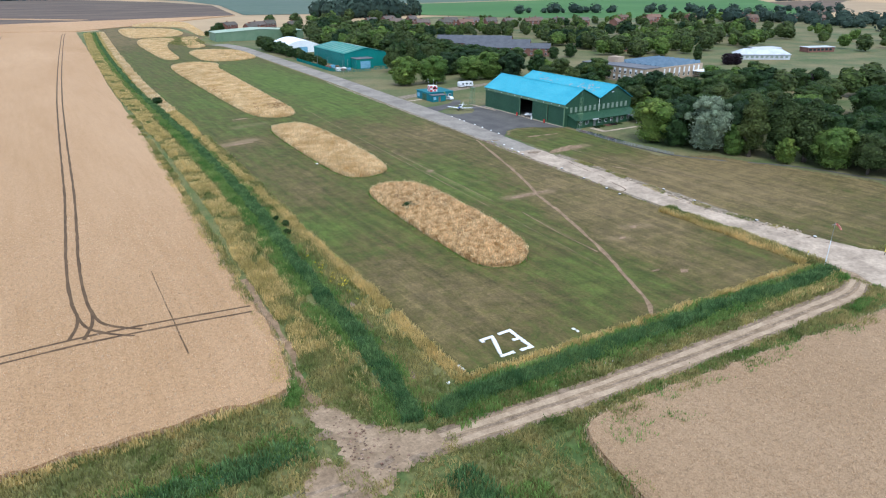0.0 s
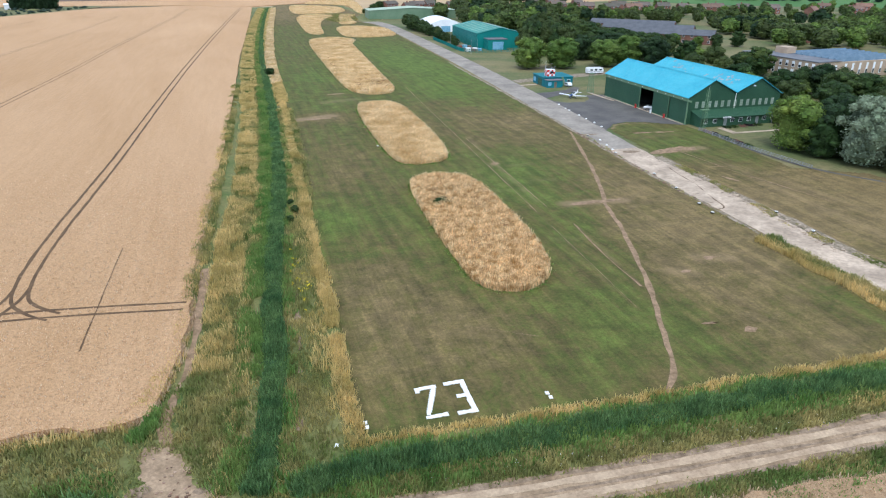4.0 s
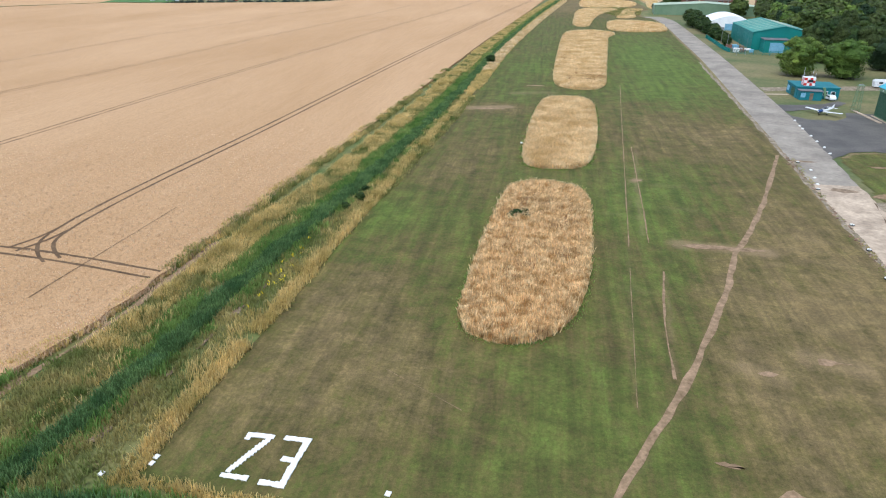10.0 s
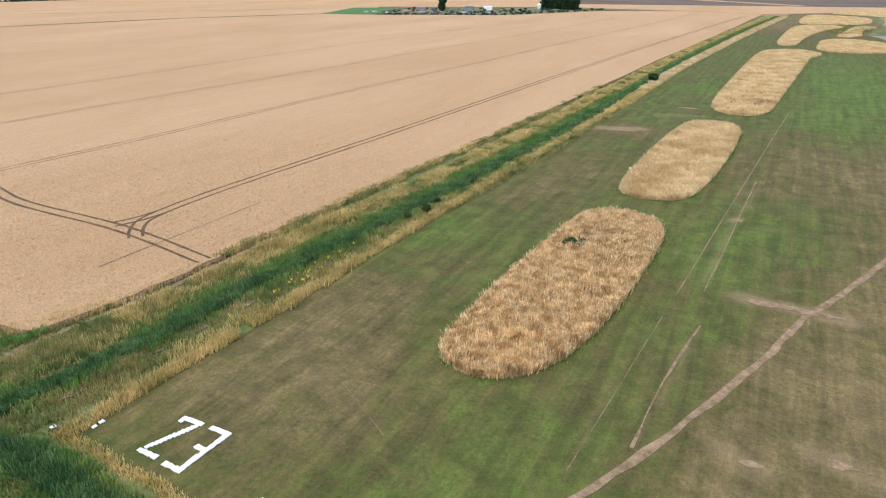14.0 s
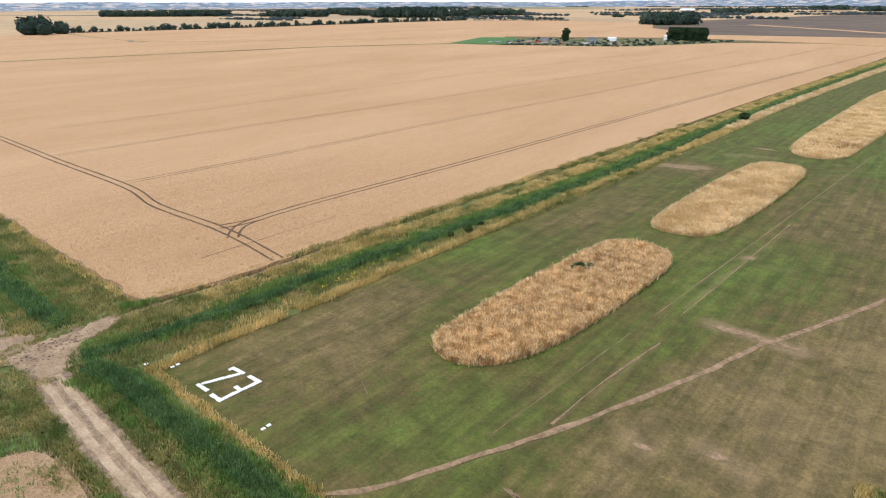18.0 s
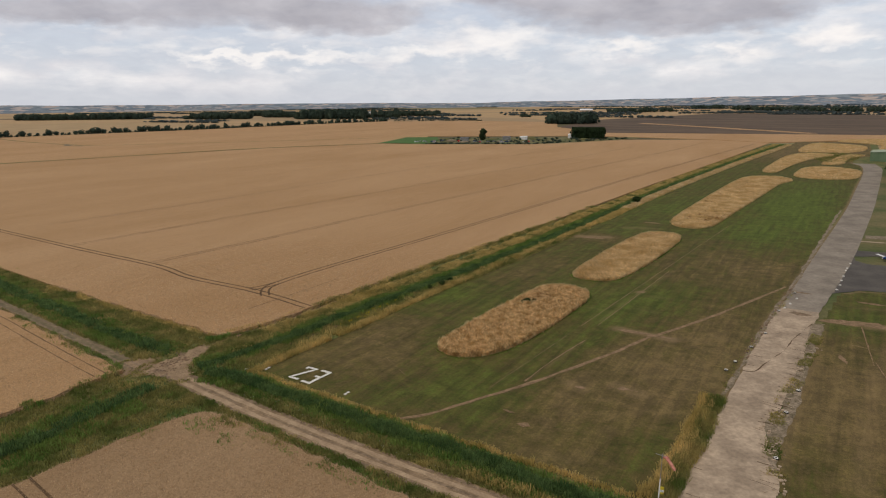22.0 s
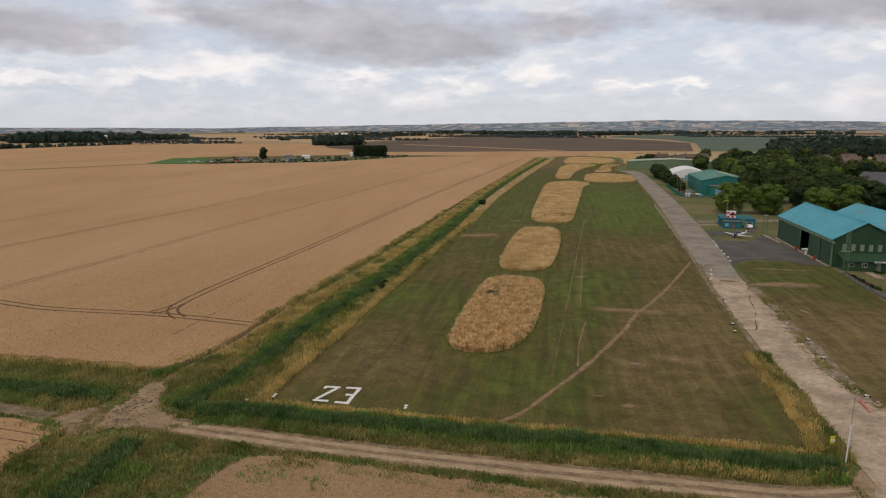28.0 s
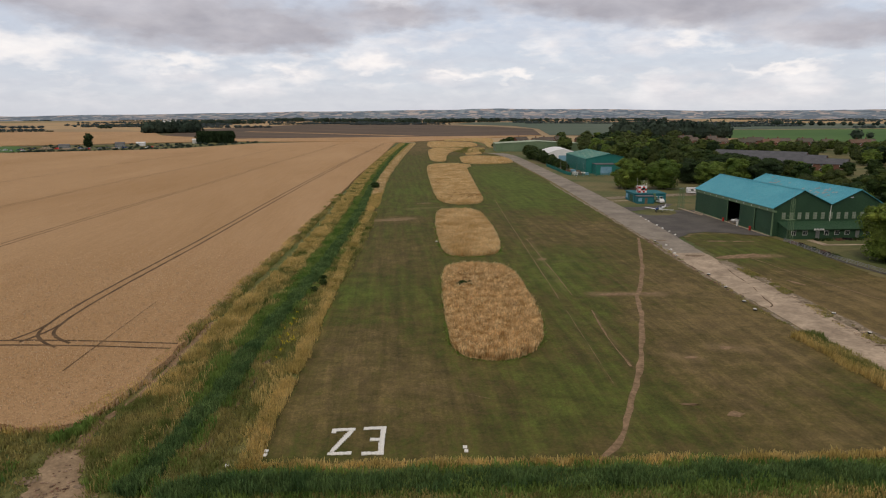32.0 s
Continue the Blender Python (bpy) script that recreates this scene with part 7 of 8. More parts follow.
yardfence = thing("yard_fence", pose(0, 0, 0), "green steel fence round the works yard", "fence")
paling = Geo().box(-0.05, -0.05, 0.12, 0.05, 0.05, 1.8).mesh("paling")
paling.materials.append(M["teal"])
fl = smooth_line([(97.5, 330), (96.5, 300), (96.5, 272), (108, 265.5), (126, 268)], 3.0)
for (x0, y0), (x1, y1) in zip(fl[:-1], fl[1:]):
    part("post", Geo().tube((x0, y0, 0), (x0, y0, 1.9), 0.06, 0.06, 6), "teal", yardfence)
    dx, dy = x1 - x0, y1 - y0
    for k in range(9):
        u = (k + 0.5) / 9
        part("paling", paling, None, yardfence).location = (x0 + dx * u, y0 + dy * u, 0)
for k in range(9):
    x, y = 99 + (k % 3) * 3.2 + rnd.uniform(-0.5, 0.5), 274 + (k // 3) * 7 + rnd.uniform(-1, 1)
    cr = thing("yard_crate", pose(x, y, 0, rz=rnd.uniform(-20, 20)), "stacked materials and pallets in the works yard", "crate", "yard crates")
    w = rnd.uniform(0.8, 1.5)
    part("pallet", Geo().box(-w, -1.2, 0, w, 1.2, 0.15), "wood", cr)
    part("load", Geo().box(-w * 0.9, -1.1, 0.15, w * 0.9, 1.1, rnd.uniform(0.8, 1.9), 0.05), ("white", "brick", "pale_blue", "wood", "grey")[k % 5], cr)
for x, y in ((97.2, 282), (96.8, 262), (98.5, 300), (101, 265)):
    lp = thing("lamp_post", pose(x, y, 0), "slim grey yard lamp post", "lamp post", "lamp posts")
    part("pole", Geo().tube((0, 0, 0), (0, 0, 6.5), 0.09, 0.05, 8), "steel", lp)
    part("lamp", Geo().box(-0.1, -0.6, 6.45, 0.1, 0.1, 6.58, 0.03), "grey", lp)


# ---- houses, school, barrack blocks ----
def house(m, w, d, h, wall, roof, label, chimney=True, storeys=2, category="house", group="village houses", bays=3, pitch=0.36):
    s = thing("house", m, label, category, group)
    rise = d * pitch
    gb = [(0, 0), (d, 0), (d, h), (d / 2, h + rise), (0, h)]
    wall_ob = part("wall", Geo().wall_prism(gb, "x", 0, w), wall, s)
    for y0, z0, y1, z1 in ((-0.35, h - 0.12, d / 2, h + rise + 0.1), (d / 2, h + rise + 0.1, d + 0.35, h - 0.12)):
        q = [(-0.3, y0, z0), (w + 0.3, y0, z0), (w + 0.3, y1, z1), (-0.3, y1, z1)]
        lw = [(x, y, z - 0.15) for x, y, z in q]
        r = part("roof_slope", Geo().add(q + lw, [(0, 1, 2, 3), (7, 6, 5, 4), (0, 4, 5, 1), (1, 5, 6, 2), (2, 6, 7, 3), (3, 7, 4, 0)]), roof, s)
    if chimney:
        part("chimney", Geo().box(w * 0.3, d / 2 - 0.4, h + rise - 0.5, w * 0.3 + 0.9, d / 2 + 0.4, h + rise + 1.3, 0.05), wall, r)
    for st in range(storeys):
        for b in range(bays):
            for face in (0, 1):
                x = w * (b + 0.5) / bays
                z = 0.9 + st * 2.65
                y0, y1 = ((-0.07, -0.005) if face == 0 else (d + 0.005, d + 0.07))
                wn = part("window", Geo().box(x - 0.65, y0, z, x + 0.65, y1, z + 1.25), "gloss_white", s)
                part("pane", Geo().box(x - 0.53, y0 - 0.015 if face == 0 else y1 + 0.002, z + 0.12, x + 0.53, y0 - 0.002 if face == 0 else y1 + 0.015, z + 1.13), "glass", wn)
    return s


def long_block(x, y, rz, w, d, label):
    return house(pose(x, y, 0, rz=rz), w, d, 4.9, "brick", "slate", label, chimney=False, category="barrack block", group="brick blocks", bays=max(5, int(w / 4.5)), pitch=0.2)


long_block(200, 303, -44, 54, 12, "long two-storey red brick block with grey slate roof")
long_block(208.5, 333, -44, 54, 12, "long red brick block with low grey slate roof")
long_block(217, 364, -44, 54, 12, "long red brick block with dark slate roof")
hr = random.Random(3)
spots = [(236, 505, 12), (252, 520, 10), (268, 540, -8), (284, 560, 5), (272, 585, 4), (300, 533, -12), (318, 520, -15), (334, 508, -10), (324, 590, 0), (342, 548, -20), (356, 530, -14),
         (372, 516, -18), (388, 505, -12), (404, 492, -15), (420, 500, -22), (436, 484, -16), (452, 470, -20), (300, 600, 8), (140, 560, 20), (152, 585, 15), (170, 600, 10), (186, 580, 5), (130, 596, 30),
         (528, 483, -25), (560, 470, -30), (520, 440, -12), (470, 430, 20), (640, 400, -25), (678, 377, -20), (700, 360, -30), (660, 420, 10), (600, 445, 0)]
for k, (x, y, rz) in enumerate(spots):
    red_ = k in (7, 13) or k > 22
    house(pose(x, y, 0, rz=rz + hr.uniform(-6, 6)), hr.uniform(9, 16), hr.uniform(7, 8.5), 5.2, "brick", "tile_red" if red_ else "tile_roof",
          "red brick house with orange-red tiled roof" if red_ else "red brick house with brown tiled roof", bays=3 if k % 2 else 4)

school = thing("school_building", pose(197, 152, 0, rz=4), "buff brick school with white windows and ridged rooflights", "school")
part("front_range", Geo().box(0, 0, 0, 12, 38, 6.8), "buff", school)
part("flat_roof", Geo().box(-0.2, -0.2, 6.8, 12.2, 38.2, 7.1, 0.03), "felt", school)
part("hall", Geo().box(12.02, 2, 0, 48, 30, 6.2), "buff", school)
part("stair_tower", Geo().box(9.5, 24, 7.1, 14.5, 30, 9.6, 0.05), "buff", school)
for k in range(9):
    y = 3 + k * 3
    part("rooflight", Geo().add([(12.5, y, 6.2), (47.5, y, 6.2), (47.5, y + 2.6, 6.2), (12.5, y + 2.6, 6.2), (12.5, y + 0.5, 7.7), (47.5, y + 0.5, 7.7)],
                                [(0, 1, 5, 4), (4, 5, 2, 3), (0, 4, 3), (1, 2, 5), (3, 2, 1, 0)]), "solar", school, "grey-blue glazed roof ridge")
for k in range(12):
    y = 1.2 + k * 3.1
    for z in (0.9, 3.9):
        w = part("window", Geo().box(-0.08, y, z, -0.005, y + 1.3, z + 2.3), "gloss_white", school)
        part("pane", Geo().box(-0.1, y + 0.15, z + 0.2, -0.082, y + 1.15, z + 1.2), "glass", w)
for k in range(12):
    x = 1.2 + k * 3.9
    y = -0.0 if x < 12 else 2.0
    w = part("window", Geo().box(x, y - 0.08, 1.2, x + 1.1, y - 0.005, 5.6), "gloss_white", school)
    part("pane", Geo().box(x + 0.15, y - 0.1, 1.4, x + 0.95, y - 0.082, 3.0), "glass", w)
part("canopy", Geo().box(40, -6, 2.9, 49, 1.98, 3.2, 0.03), "white_sheet", school, "white flat entrance canopy")
for x in (40.3, 48.4):
    part("canopy_post", Geo().box(x, -5.7, 0, x + 0.25, -5.45, 2.9), "white", school)
structure("school_field", sheet([(200, 195), (240, 200), (300, 215), (330, 170), (300, 140), (260, 120), (245, 165), (205, 140), (190, 145), (185, 200)], 0.01), "rough", "pale dry school playing field", "playing field")
mq = thing("marquee", pose(322, 190, 0, rz=-35), "long white marquee hall on a lawn", "marquee")
part("wall", Geo().box(0, 0, 0, 30, 12, 3.0), "canvas", mq)
part("roof", Geo().add([(-0.5, -0.5, 3), (30.5, -0.5, 3), (30.5, 12.5, 3), (-0.5, 12.5, 3), (4, 6, 6), (26, 6, 6)], [(0, 1, 5, 4), (1, 2, 5), (2, 3, 4, 5), (3, 0, 4), (3, 2, 1, 0)]), "canvas", mq, "white pitched canvas roof")
for k in range(10):
    part("window", Geo().box(1 + k * 2.9, -0.06, 0.9, 2.7 + k * 2.9, -0.005, 2.3), "pane", mq)
for x, y, w, l in ((362, 205, 18, 9), (300, 262, 14, 8), (395, 190, 20, 8)):
    b = thing("flat_roof_classroom", pose(x, y, 0, rz=-20), "single-storey classroom with pale flat roof", "classroom", "classrooms")
    part("wall", Geo().box(0, 0, 0, w, l, 3), "brick", b)
    part("roof", Geo().box(-0.3, -0.3, 3, w + 0.3, l + 0.3, 3.3, 0.03), "canvas", b)
    for k in range(int(w / 3)):
        part("window", Geo().box(0.8 + k * 3, -0.06, 1, 2.8 + k * 3, -0.005, 2.4), "glass", b)
g1 = thing("garden_shed", pose(262, 128, 0, rz=10), "small pale garden shed", "shed")
part("wall", Geo().box(0, 0, 0, 4, 3, 3.2), "buff", g1)
part("roof", Geo().box(-0.2, -0.2, 3.2, 4.2, 3.2, 3.4), "felt", g1)


# ---- trees ----
def leaf_cards(r, blobs, n, size, droop=0.0):
    """Small leaf sprays on and just under the skin of a heap of ellipsoids."""
    blobs = np.array(blobs, float)
    area = blobs[:, 3] * blobs[:, 4] + blobs[:, 4] * blobs[:, 5]
    pick = r.choice(len(blobs), n * 2, p=area / area.sum())
    d = r.normal(0, 1, (n * 2, 3))
    d /= np.linalg.norm(d, axis=1)[:, None]
    depth = 1 - 0.22 * r.random(n * 2) ** 2 + 0.08 * r.normal(0, 1, n * 2)
    p = blobs[pick, :3] + d * blobs[pick, 3:] * depth[:, None]
    ok = np.ones(len(p), bool)
    for b in blobs:
        ok &= (((p - b[:3]) / (b[3:] * 0.86)) ** 2).sum(1) > 1
    p, d = p[ok][:n], d[ok][:n]
    k = len(p)
    nrm = d + 0.55 * r.normal(0, 1, (k, 3)) + np.array([0, 0, 0.35])
    nrm /= np.linalg.norm(nrm, axis=1)[:, None]
    u = np.cross(nrm, r.normal(0, 1, (k, 3)))
    u /= np.linalg.norm(u, axis=1)[:, None]
    v = np.cross(nrm, u)
    s = size * r.uniform(0.55, 1.25, (k, 1))
    a, b = u * s, v * s * r.uniform(0.55, 0.9, (k, 1))
    tip = np.array([0, 0, -droop])
    return np.stack([p - a * 0.6 - b * 0.3, p + a * 0.1 - b * 0.75, p + a * 0.75 + tip * s, p + a * 0.05 + b * 0.75], 1).reshape(-1, 3)


def core(r, blobs, shrink=0.84, nu=7, nv=5):
    out = []
    for x, y, z, rx, ry, rz in blobs:
        g = np.empty((nv + 1, nu, 3))
        for i in range(nv + 1):
            th = math.pi * i / nv
            for j in range(nu):
                ph = 2 * math.pi * j / nu
                k = shrink * (1 + 0.12 * math.sin(3 * ph + 5 * th + x))
                g[i, j] = (x + rx * k * math.sin(th) * math.cos(ph), y + ry * k * math.sin(th) * math.sin(ph), z + rz * k * math.cos(th))
        for i in range(nv):
            for j in range(nu):
                out += [g[i, j], g[i, (j + 1) % nu], g[i + 1, (j + 1) % nu], g[i + 1, j]]
    return np.array(out)


def tree_meshes(seed, shape, material, n=5200, size=0.25):
    """Trunk and crown of a tree about one unit of ten metres high."""
    r = np.random.default_rng(seed)
    blobs = []
    if shape == "broad":
        for k in range(13):
            a, q = r.uniform(0, 2 * np.pi), r.uniform(0.3, 1) ** 0.6
            z = r.uniform(3.6, 8.0)
            w = 2.9 * math.sqrt(max(0.15, 1 - ((z - 5.4) / 4.2) ** 2))
            s = r.uniform(1.1, 1.9)
            blobs.append((math.cos(a) * w * q, math.sin(a) * w * q, z, s, s, s * 0.85))
        blobs += [(0, 0, 5.4, 2.7, 2.6, 2.9), (0.3, 0, 8.2, 1.5, 1.5, 1.4), (0, 0, 3.3, 2.9, 2.9, 1.6)]
    elif shape == "low":
        for k in range(9):
            a = r.uniform(0, 2 * np.pi)
            z, s = r.uniform(2.2, 7.2), r.uniform(1.5, 2.3)
            w = 2.6 * r.uniform(0.5, 1)
            blobs.append((math.cos(a) * w, math.sin(a) * w, z, s, s, s * 0.9))
        for k in range(22):
            a, e, s = r.uniform(0, 2 * np.pi), r.uniform(-0.3, 1.3), r.uniform(0.7, 1.15)
            blobs.append((3.9 * math.cos(a) * math.cos(e), 3.9 * math.sin(a) * math.cos(e), 5.0 + 4.3 * math.sin(e), s, s, s * 0.8))
        blobs += [(0, 0, 4.6, 3.3, 3.3, 3.6), (0.4, 0.3, 7.9, 1.9, 1.8, 1.8), (0, 0, 2.0, 3.3, 3.3, 1.8)]
    elif shape == "poplar":
        for k in range(14):
            z = 1.6 + k * 0.6
            w = 1.25 * math.sin(math.pi * (k + 1.6) / 17) + 0.25
            blobs.append((r.normal(0, 0.25), r.normal(0, 0.25), z, w, w, 1.1))
    elif shape == "conifer":
        for k in range(9):
            z = 1.2 + k * 0.98
            w = 2.5 * (1 - k / 9.5) + 0.25
            for j in range(3):
                a = r.uniform(0, 2 * np.pi)
                blobs.append((math.cos(a) * w * 0.35, math.sin(a) * w * 0.35, z, w * 0.8, w * 0.8, 0.85))
    v = np.concatenate([leaf_cards(r, blobs, n, size), core(r, blobs)])
    crown = array_mesh("crown", v, 4, material)
    g = Geo()
    g.tube((0, 0, -0.15), (0.1, 0.05, 2.6), 0.30, 0.20, 9).tube((0.1, 0.05, 2.6), (0.0, 0.0, 6.0), 0.20, 0.07, 8)
    for k in range(5):
        a = k * 1.3 + r.uniform(0, 0.5)
        g.tube((0.08, 0.03, 2.0 + 0.4 * k), (math.cos(a) * 1.7, math.sin(a) * 1.7, 3.6 + 0.5 * k), 0.11, 0.04, 6)
    trunk = g.mesh("trunk")
    trunk.materials.append(M["bark"])
    return trunk, crown


KINDS = dict(
    oak=[tree_meshes(s, "broad", mt) for s, mt in ((1, "leaf"), (2, "leaf_olive"), (3, "leaf"), (4, "leaf_olive"))], low=[tree_meshes(s, "low", "leaf") for s in (5, 6, 7)],
    light=[tree_meshes(s, "low", "leaf_light", 6200) for s in (8, 9)], dark=[tree_meshes(s, "conifer", "leaf_dark") for s in (10, 11)],
    yew=[tree_meshes(s, "low", "leaf_dark") for s in (12, 13)], poplar=[tree_meshes(s, "poplar", "leaf_olive") for s in (14, 15)],
    silver=[tree_meshes(16, "low", "leaf_silver", 6500, 0.24)], copper=[tree_meshes(17, "low", "leaf_purple")])
LABEL = dict(oak="broad green deciduous tree in full leaf", low="dense rounded dark green tree", light="rounded fresh green sycamore tree", dark="dark green pointed conifer tree",
             yew="dense dark evergreen tree", poplar="tall narrow olive green poplar", silver="tall silver-grey leaved willow tree", copper="dark purple copper-leaved tree")
tr = random.Random(21)


def tree(x, y, h, kind, wide=1.0):
    trunk, crown = tr.choice(KINDS[kind])
    t = new("tree")
    tagged(t, LABEL[kind] + (", low and bushy" if h < 6 else ""), "tree", "airfield trees")
    s = h / 9.6
    t.matrix_world = pose(x, y, 0, rz=tr.uniform(0, 360)) @ Matrix.Diagonal((s * wide, s * wide * tr.uniform(0.9, 1.1), s, 1))
    part("trunk", trunk, None, t)
    part("crown", crown, None, t)


for row in ((104.5, 211, 12.6, "light", 1.25), (118.8, 208.5, 12.6, "light", 1.3), (139, 208.5, 11.5, "light", 1.3), (149, 207, 12.5, "light", 1.35), (158, 201, 12.5, "yew", 1.15), (131, 263, 8.5, "yew", 0.95),
            (111.5, 72.5, 14.5, "light", 1.1), (118.0, 66, 15.5, "yew", 1.15), (116.3, 57.0, 17.0, "silver", 0.95), (113.0, 65, 10.5, "low", 1.1), (117.5, 49.5, 9.5, "light", 0.85), (123, 52, 15, "yew", 1.0),
            (125.0, 50, 12, "low", 1.0), (119.8, 46.0, 18.0, "poplar", 1.2), (123.5, 41.0, 18.5, "poplar", 1.25), (121.5, 36.5, 7.5, "light", 0.95), (127, 34.5, 17.5, "poplar", 1.3), (127, 27, 12, "light", 1.1), (134, 31, 14, "low", 1.1),
            (128.5, 19, 12, "oak", 1.2), (136, 22, 14, "low", 1.1), (137, 46, 15, "oak", 1.1), (145, 40, 14, "low", 1.1), (133, 57, 14, "yew", 1.1), (142, 60, 14, "oak", 1.1), (150, 50, 14, "low", 1.2), (127, 69, 13.5, "yew", 1.1),
            (136, 74, 13, "low", 1.1), (147, 70, 13, "oak", 1.2), (129, 80, 11, "low", 1.0), (144, 28, 14, "oak", 1.2), (133, 11, 12, "low", 1.2), (142, 12, 13, "oak", 1.2), (150, 18, 13, "low", 1.2), (154, 34, 14, "oak", 1.2),
            (145, 86, 9, "low", 1.2), (150, 99, 10, "low", 1.2), (147, 112, 9, "oak", 1.2), (153, 122, 10, "low", 1.2), (149, 133, 8, "light", 1.2), (155, 145, 9, "low", 1.2), (150, 158, 7, "light", 1.4), (162, 108, 11, "low", 1.2),
            (167, 128, 10, "oak", 1.2), (160, 86, 12, "oak", 1.2), (158, 72, 13, "low", 1.2), (172, 98, 11, "low", 1.2), (295, 178, 6.2, "copper", 1.4), (299, 176, 6.2, "copper", 1.4), (240, 105, 9, "low", 1.2), (244.5, 103, 7, "copper", 1.0),
            (250, 101.5, 9.5, "oak", 1.2), (283, 190, 10, "poplar", 1.4), (226, 118, 9, "low", 1.2)):
    tree(row[0], row[1], row[2] * (0.88 if row[0] < 160 and row[1] < 90 else 1.0), row[3], row[4])
for k in range(15):
    y = 410 - k * 8.2
    tree(102.5 + 1.2 * math.sin(k * 1.7) - 0.25 * max(0, k - 9), y, max(4.2, 9.2 - 0.38 * k), "low" if k % 3 else "oak", 1.25)
BUILT = [(100, 240, 150, 345), (100, 365, 142, 420), (85, 480, 172, 525), (188, 255, 285, 400), (188, 140, 300, 212), (300, 150, 420, 225), (95, 95, 142, 200), (228, 495, 470, 612), (95, 185, 135, 205), (125, 550, 200, 610)]


def clear(x, y, pad=0.0):
    return not any(x0 - pad < x < x1 + pad and y0 - pad < y < y1 + pad for x0, y0, x1, y1 in BUILT)


LIGHT_CROWNS = {k: [np.concatenate([leaf_cards(np.random.default_rng(q), b, 330, 0.9), core(np.random.default_rng(q), b, 0.86, 7, 4)]) for q, b in
                    ((40, [(0, 0, 5.4, 3.0, 3.0, 3.4), (1.4, 0.6, 6.6, 1.9, 1.9, 1.7), (-1.3, 0.9, 5.8, 2.0, 2.0, 1.8), (0.2, -1.6, 4.6, 2.1, 1.9, 1.9), (-0.6, -0.4, 8.0, 1.6, 1.6, 1.4), (0, 0, 2.6, 2.8, 2.8, 1.8)]),
                     (41, [(0, 0, 5.0, 3.2, 2.7, 3.6), (1.6, -0.8, 5.4, 1.8, 2.0, 2.2), (-1.5, 0.4, 6.4, 1.7, 1.7, 1.9), (0.5, 1.4, 7.4, 1.8, 1.6, 1.6), (-0.5, -1.2, 3.6, 2.3, 2.2, 1.9)]))] for k in ("leaf", "leaf_dark", "leaf_light", "leaf_olive")}
distant = {k: [] for k in LIGHT_CROWNS}


def grove(n, x0, y0, x1, y1, kinds, h0, h1, pad=2.0):
    """Trees in a rectangle, keeping off the buildings; those far from the runway are joined."""
    made = 0
    for _ in range(n * 6):
        x, y = tr.uniform(x0, x1), tr.uniform(y0, y1)
        if clear(x, y, pad):
            h, kind, wide = tr.uniform(h0, h1), tr.choice(kinds), tr.uniform(1.1, 1.5)
            if x > 215 or y > 330:
                mk = {"yew": "leaf_dark", "light": "leaf_light", "oak": "leaf_olive"}.get(kind, "leaf")
                a, s_ = tr.uniform(0, 6.28), h / 9.4
                b = tr.choice(LIGHT_CROWNS[mk]) * (s_ * wide, s_ * wide, s_)
                distant[mk].append(np.stack([b[:, 0] * math.cos(a) - b[:, 1] * math.sin(a) + x, b[:, 0] * math.sin(a) + b[:, 1] * math.cos(a) + y, b[:, 2]], 1))
            else:
                tree(x, y, h, kind, wide)
            made += 1
        if made >= n:
            break


for x, y, h in ((206, 284, 6), (217, 270, 6.5), (226, 261, 5.5), (232, 254, 7), (196, 296, 7), (247, 256, 8)):
    tree(x, y, h, "light" if h < 6.6 else "low", 1.2)
for x, y, h, kd in ((121, 253, 13.5, "oak"), (126, 256, 14.5, "low"), (131, 261, 15, "oak"), (136, 256, 13, "low"), (141, 250, 14, "oak"), (124, 246, 9, "low"), (133, 245, 11, "oak")):
    tree(x, y, h, kd, 0.85)
MIX = ("oak", "low", "oak", "low", "yew", "light")
grove(34, 132, 226, 182, 300, ("oak", "low", "low", "yew"), 7.5, 12.5)
for x, y in ((150, 300), (154, 303), (131, 251)):
    tree(x, y, 15, "poplar", 1.1)
grove(60, 145, 300, 205, 420, MIX, 8, 14)
grove(50, 145, 400, 240, 500, MIX, 9, 15)
grove(20, 160, 160, 192, 250, MIX, 7, 11)
grove(48, 205, 400, 320, 500, MIX, 6, 10)
grove(60, 270, 228, 345, 340, MIX, 7, 12)
grove(50, 300, 335, 430, 480, MIX, 6, 10)
grove(26, 165, 55, 235, 135, MIX, 8, 12)
grove(26, 420, 60, 560, 240, MIX, 8, 13)
grove(12, 142, 96, 186, 140, MIX, 5, 8)
grove(34, 240, 30, 360, 100, MIX, 8, 13)
grove(46, 345, 225, 480, 335, MIX, 8, 14)
grove(12, 175, 505, 235, 640, MIX, 9, 15)
grove(14, 235, 590, 330, 690, MIX, 9, 14, 0)
grove(46, 420, 250, 570, 470, MIX, 6, 11)
for x, y, h in ((110, 560, 8), (118, 575, 9), (124, 600, 8), (205, 520, 16), (212, 530, 14), (98, 540, 5), (104, 548, 6), (112, 536, 6)):
    tree(x, y, h, "oak", 1.2)
BUILT.remove((228, 495, 470, 612))
grove(52, 230, 480, 480, 625, MIX, 3.5, 6.5, 0)
grove(50, 480, 430, 760, 520, MIX, 5, 10, 0)
for mk, lst in distant.items():
    stuff("village_trees", array_mesh("village_trees", np.concatenate(lst), 4, mk), "leafy garden and hedgerow trees among the houses", "trees")

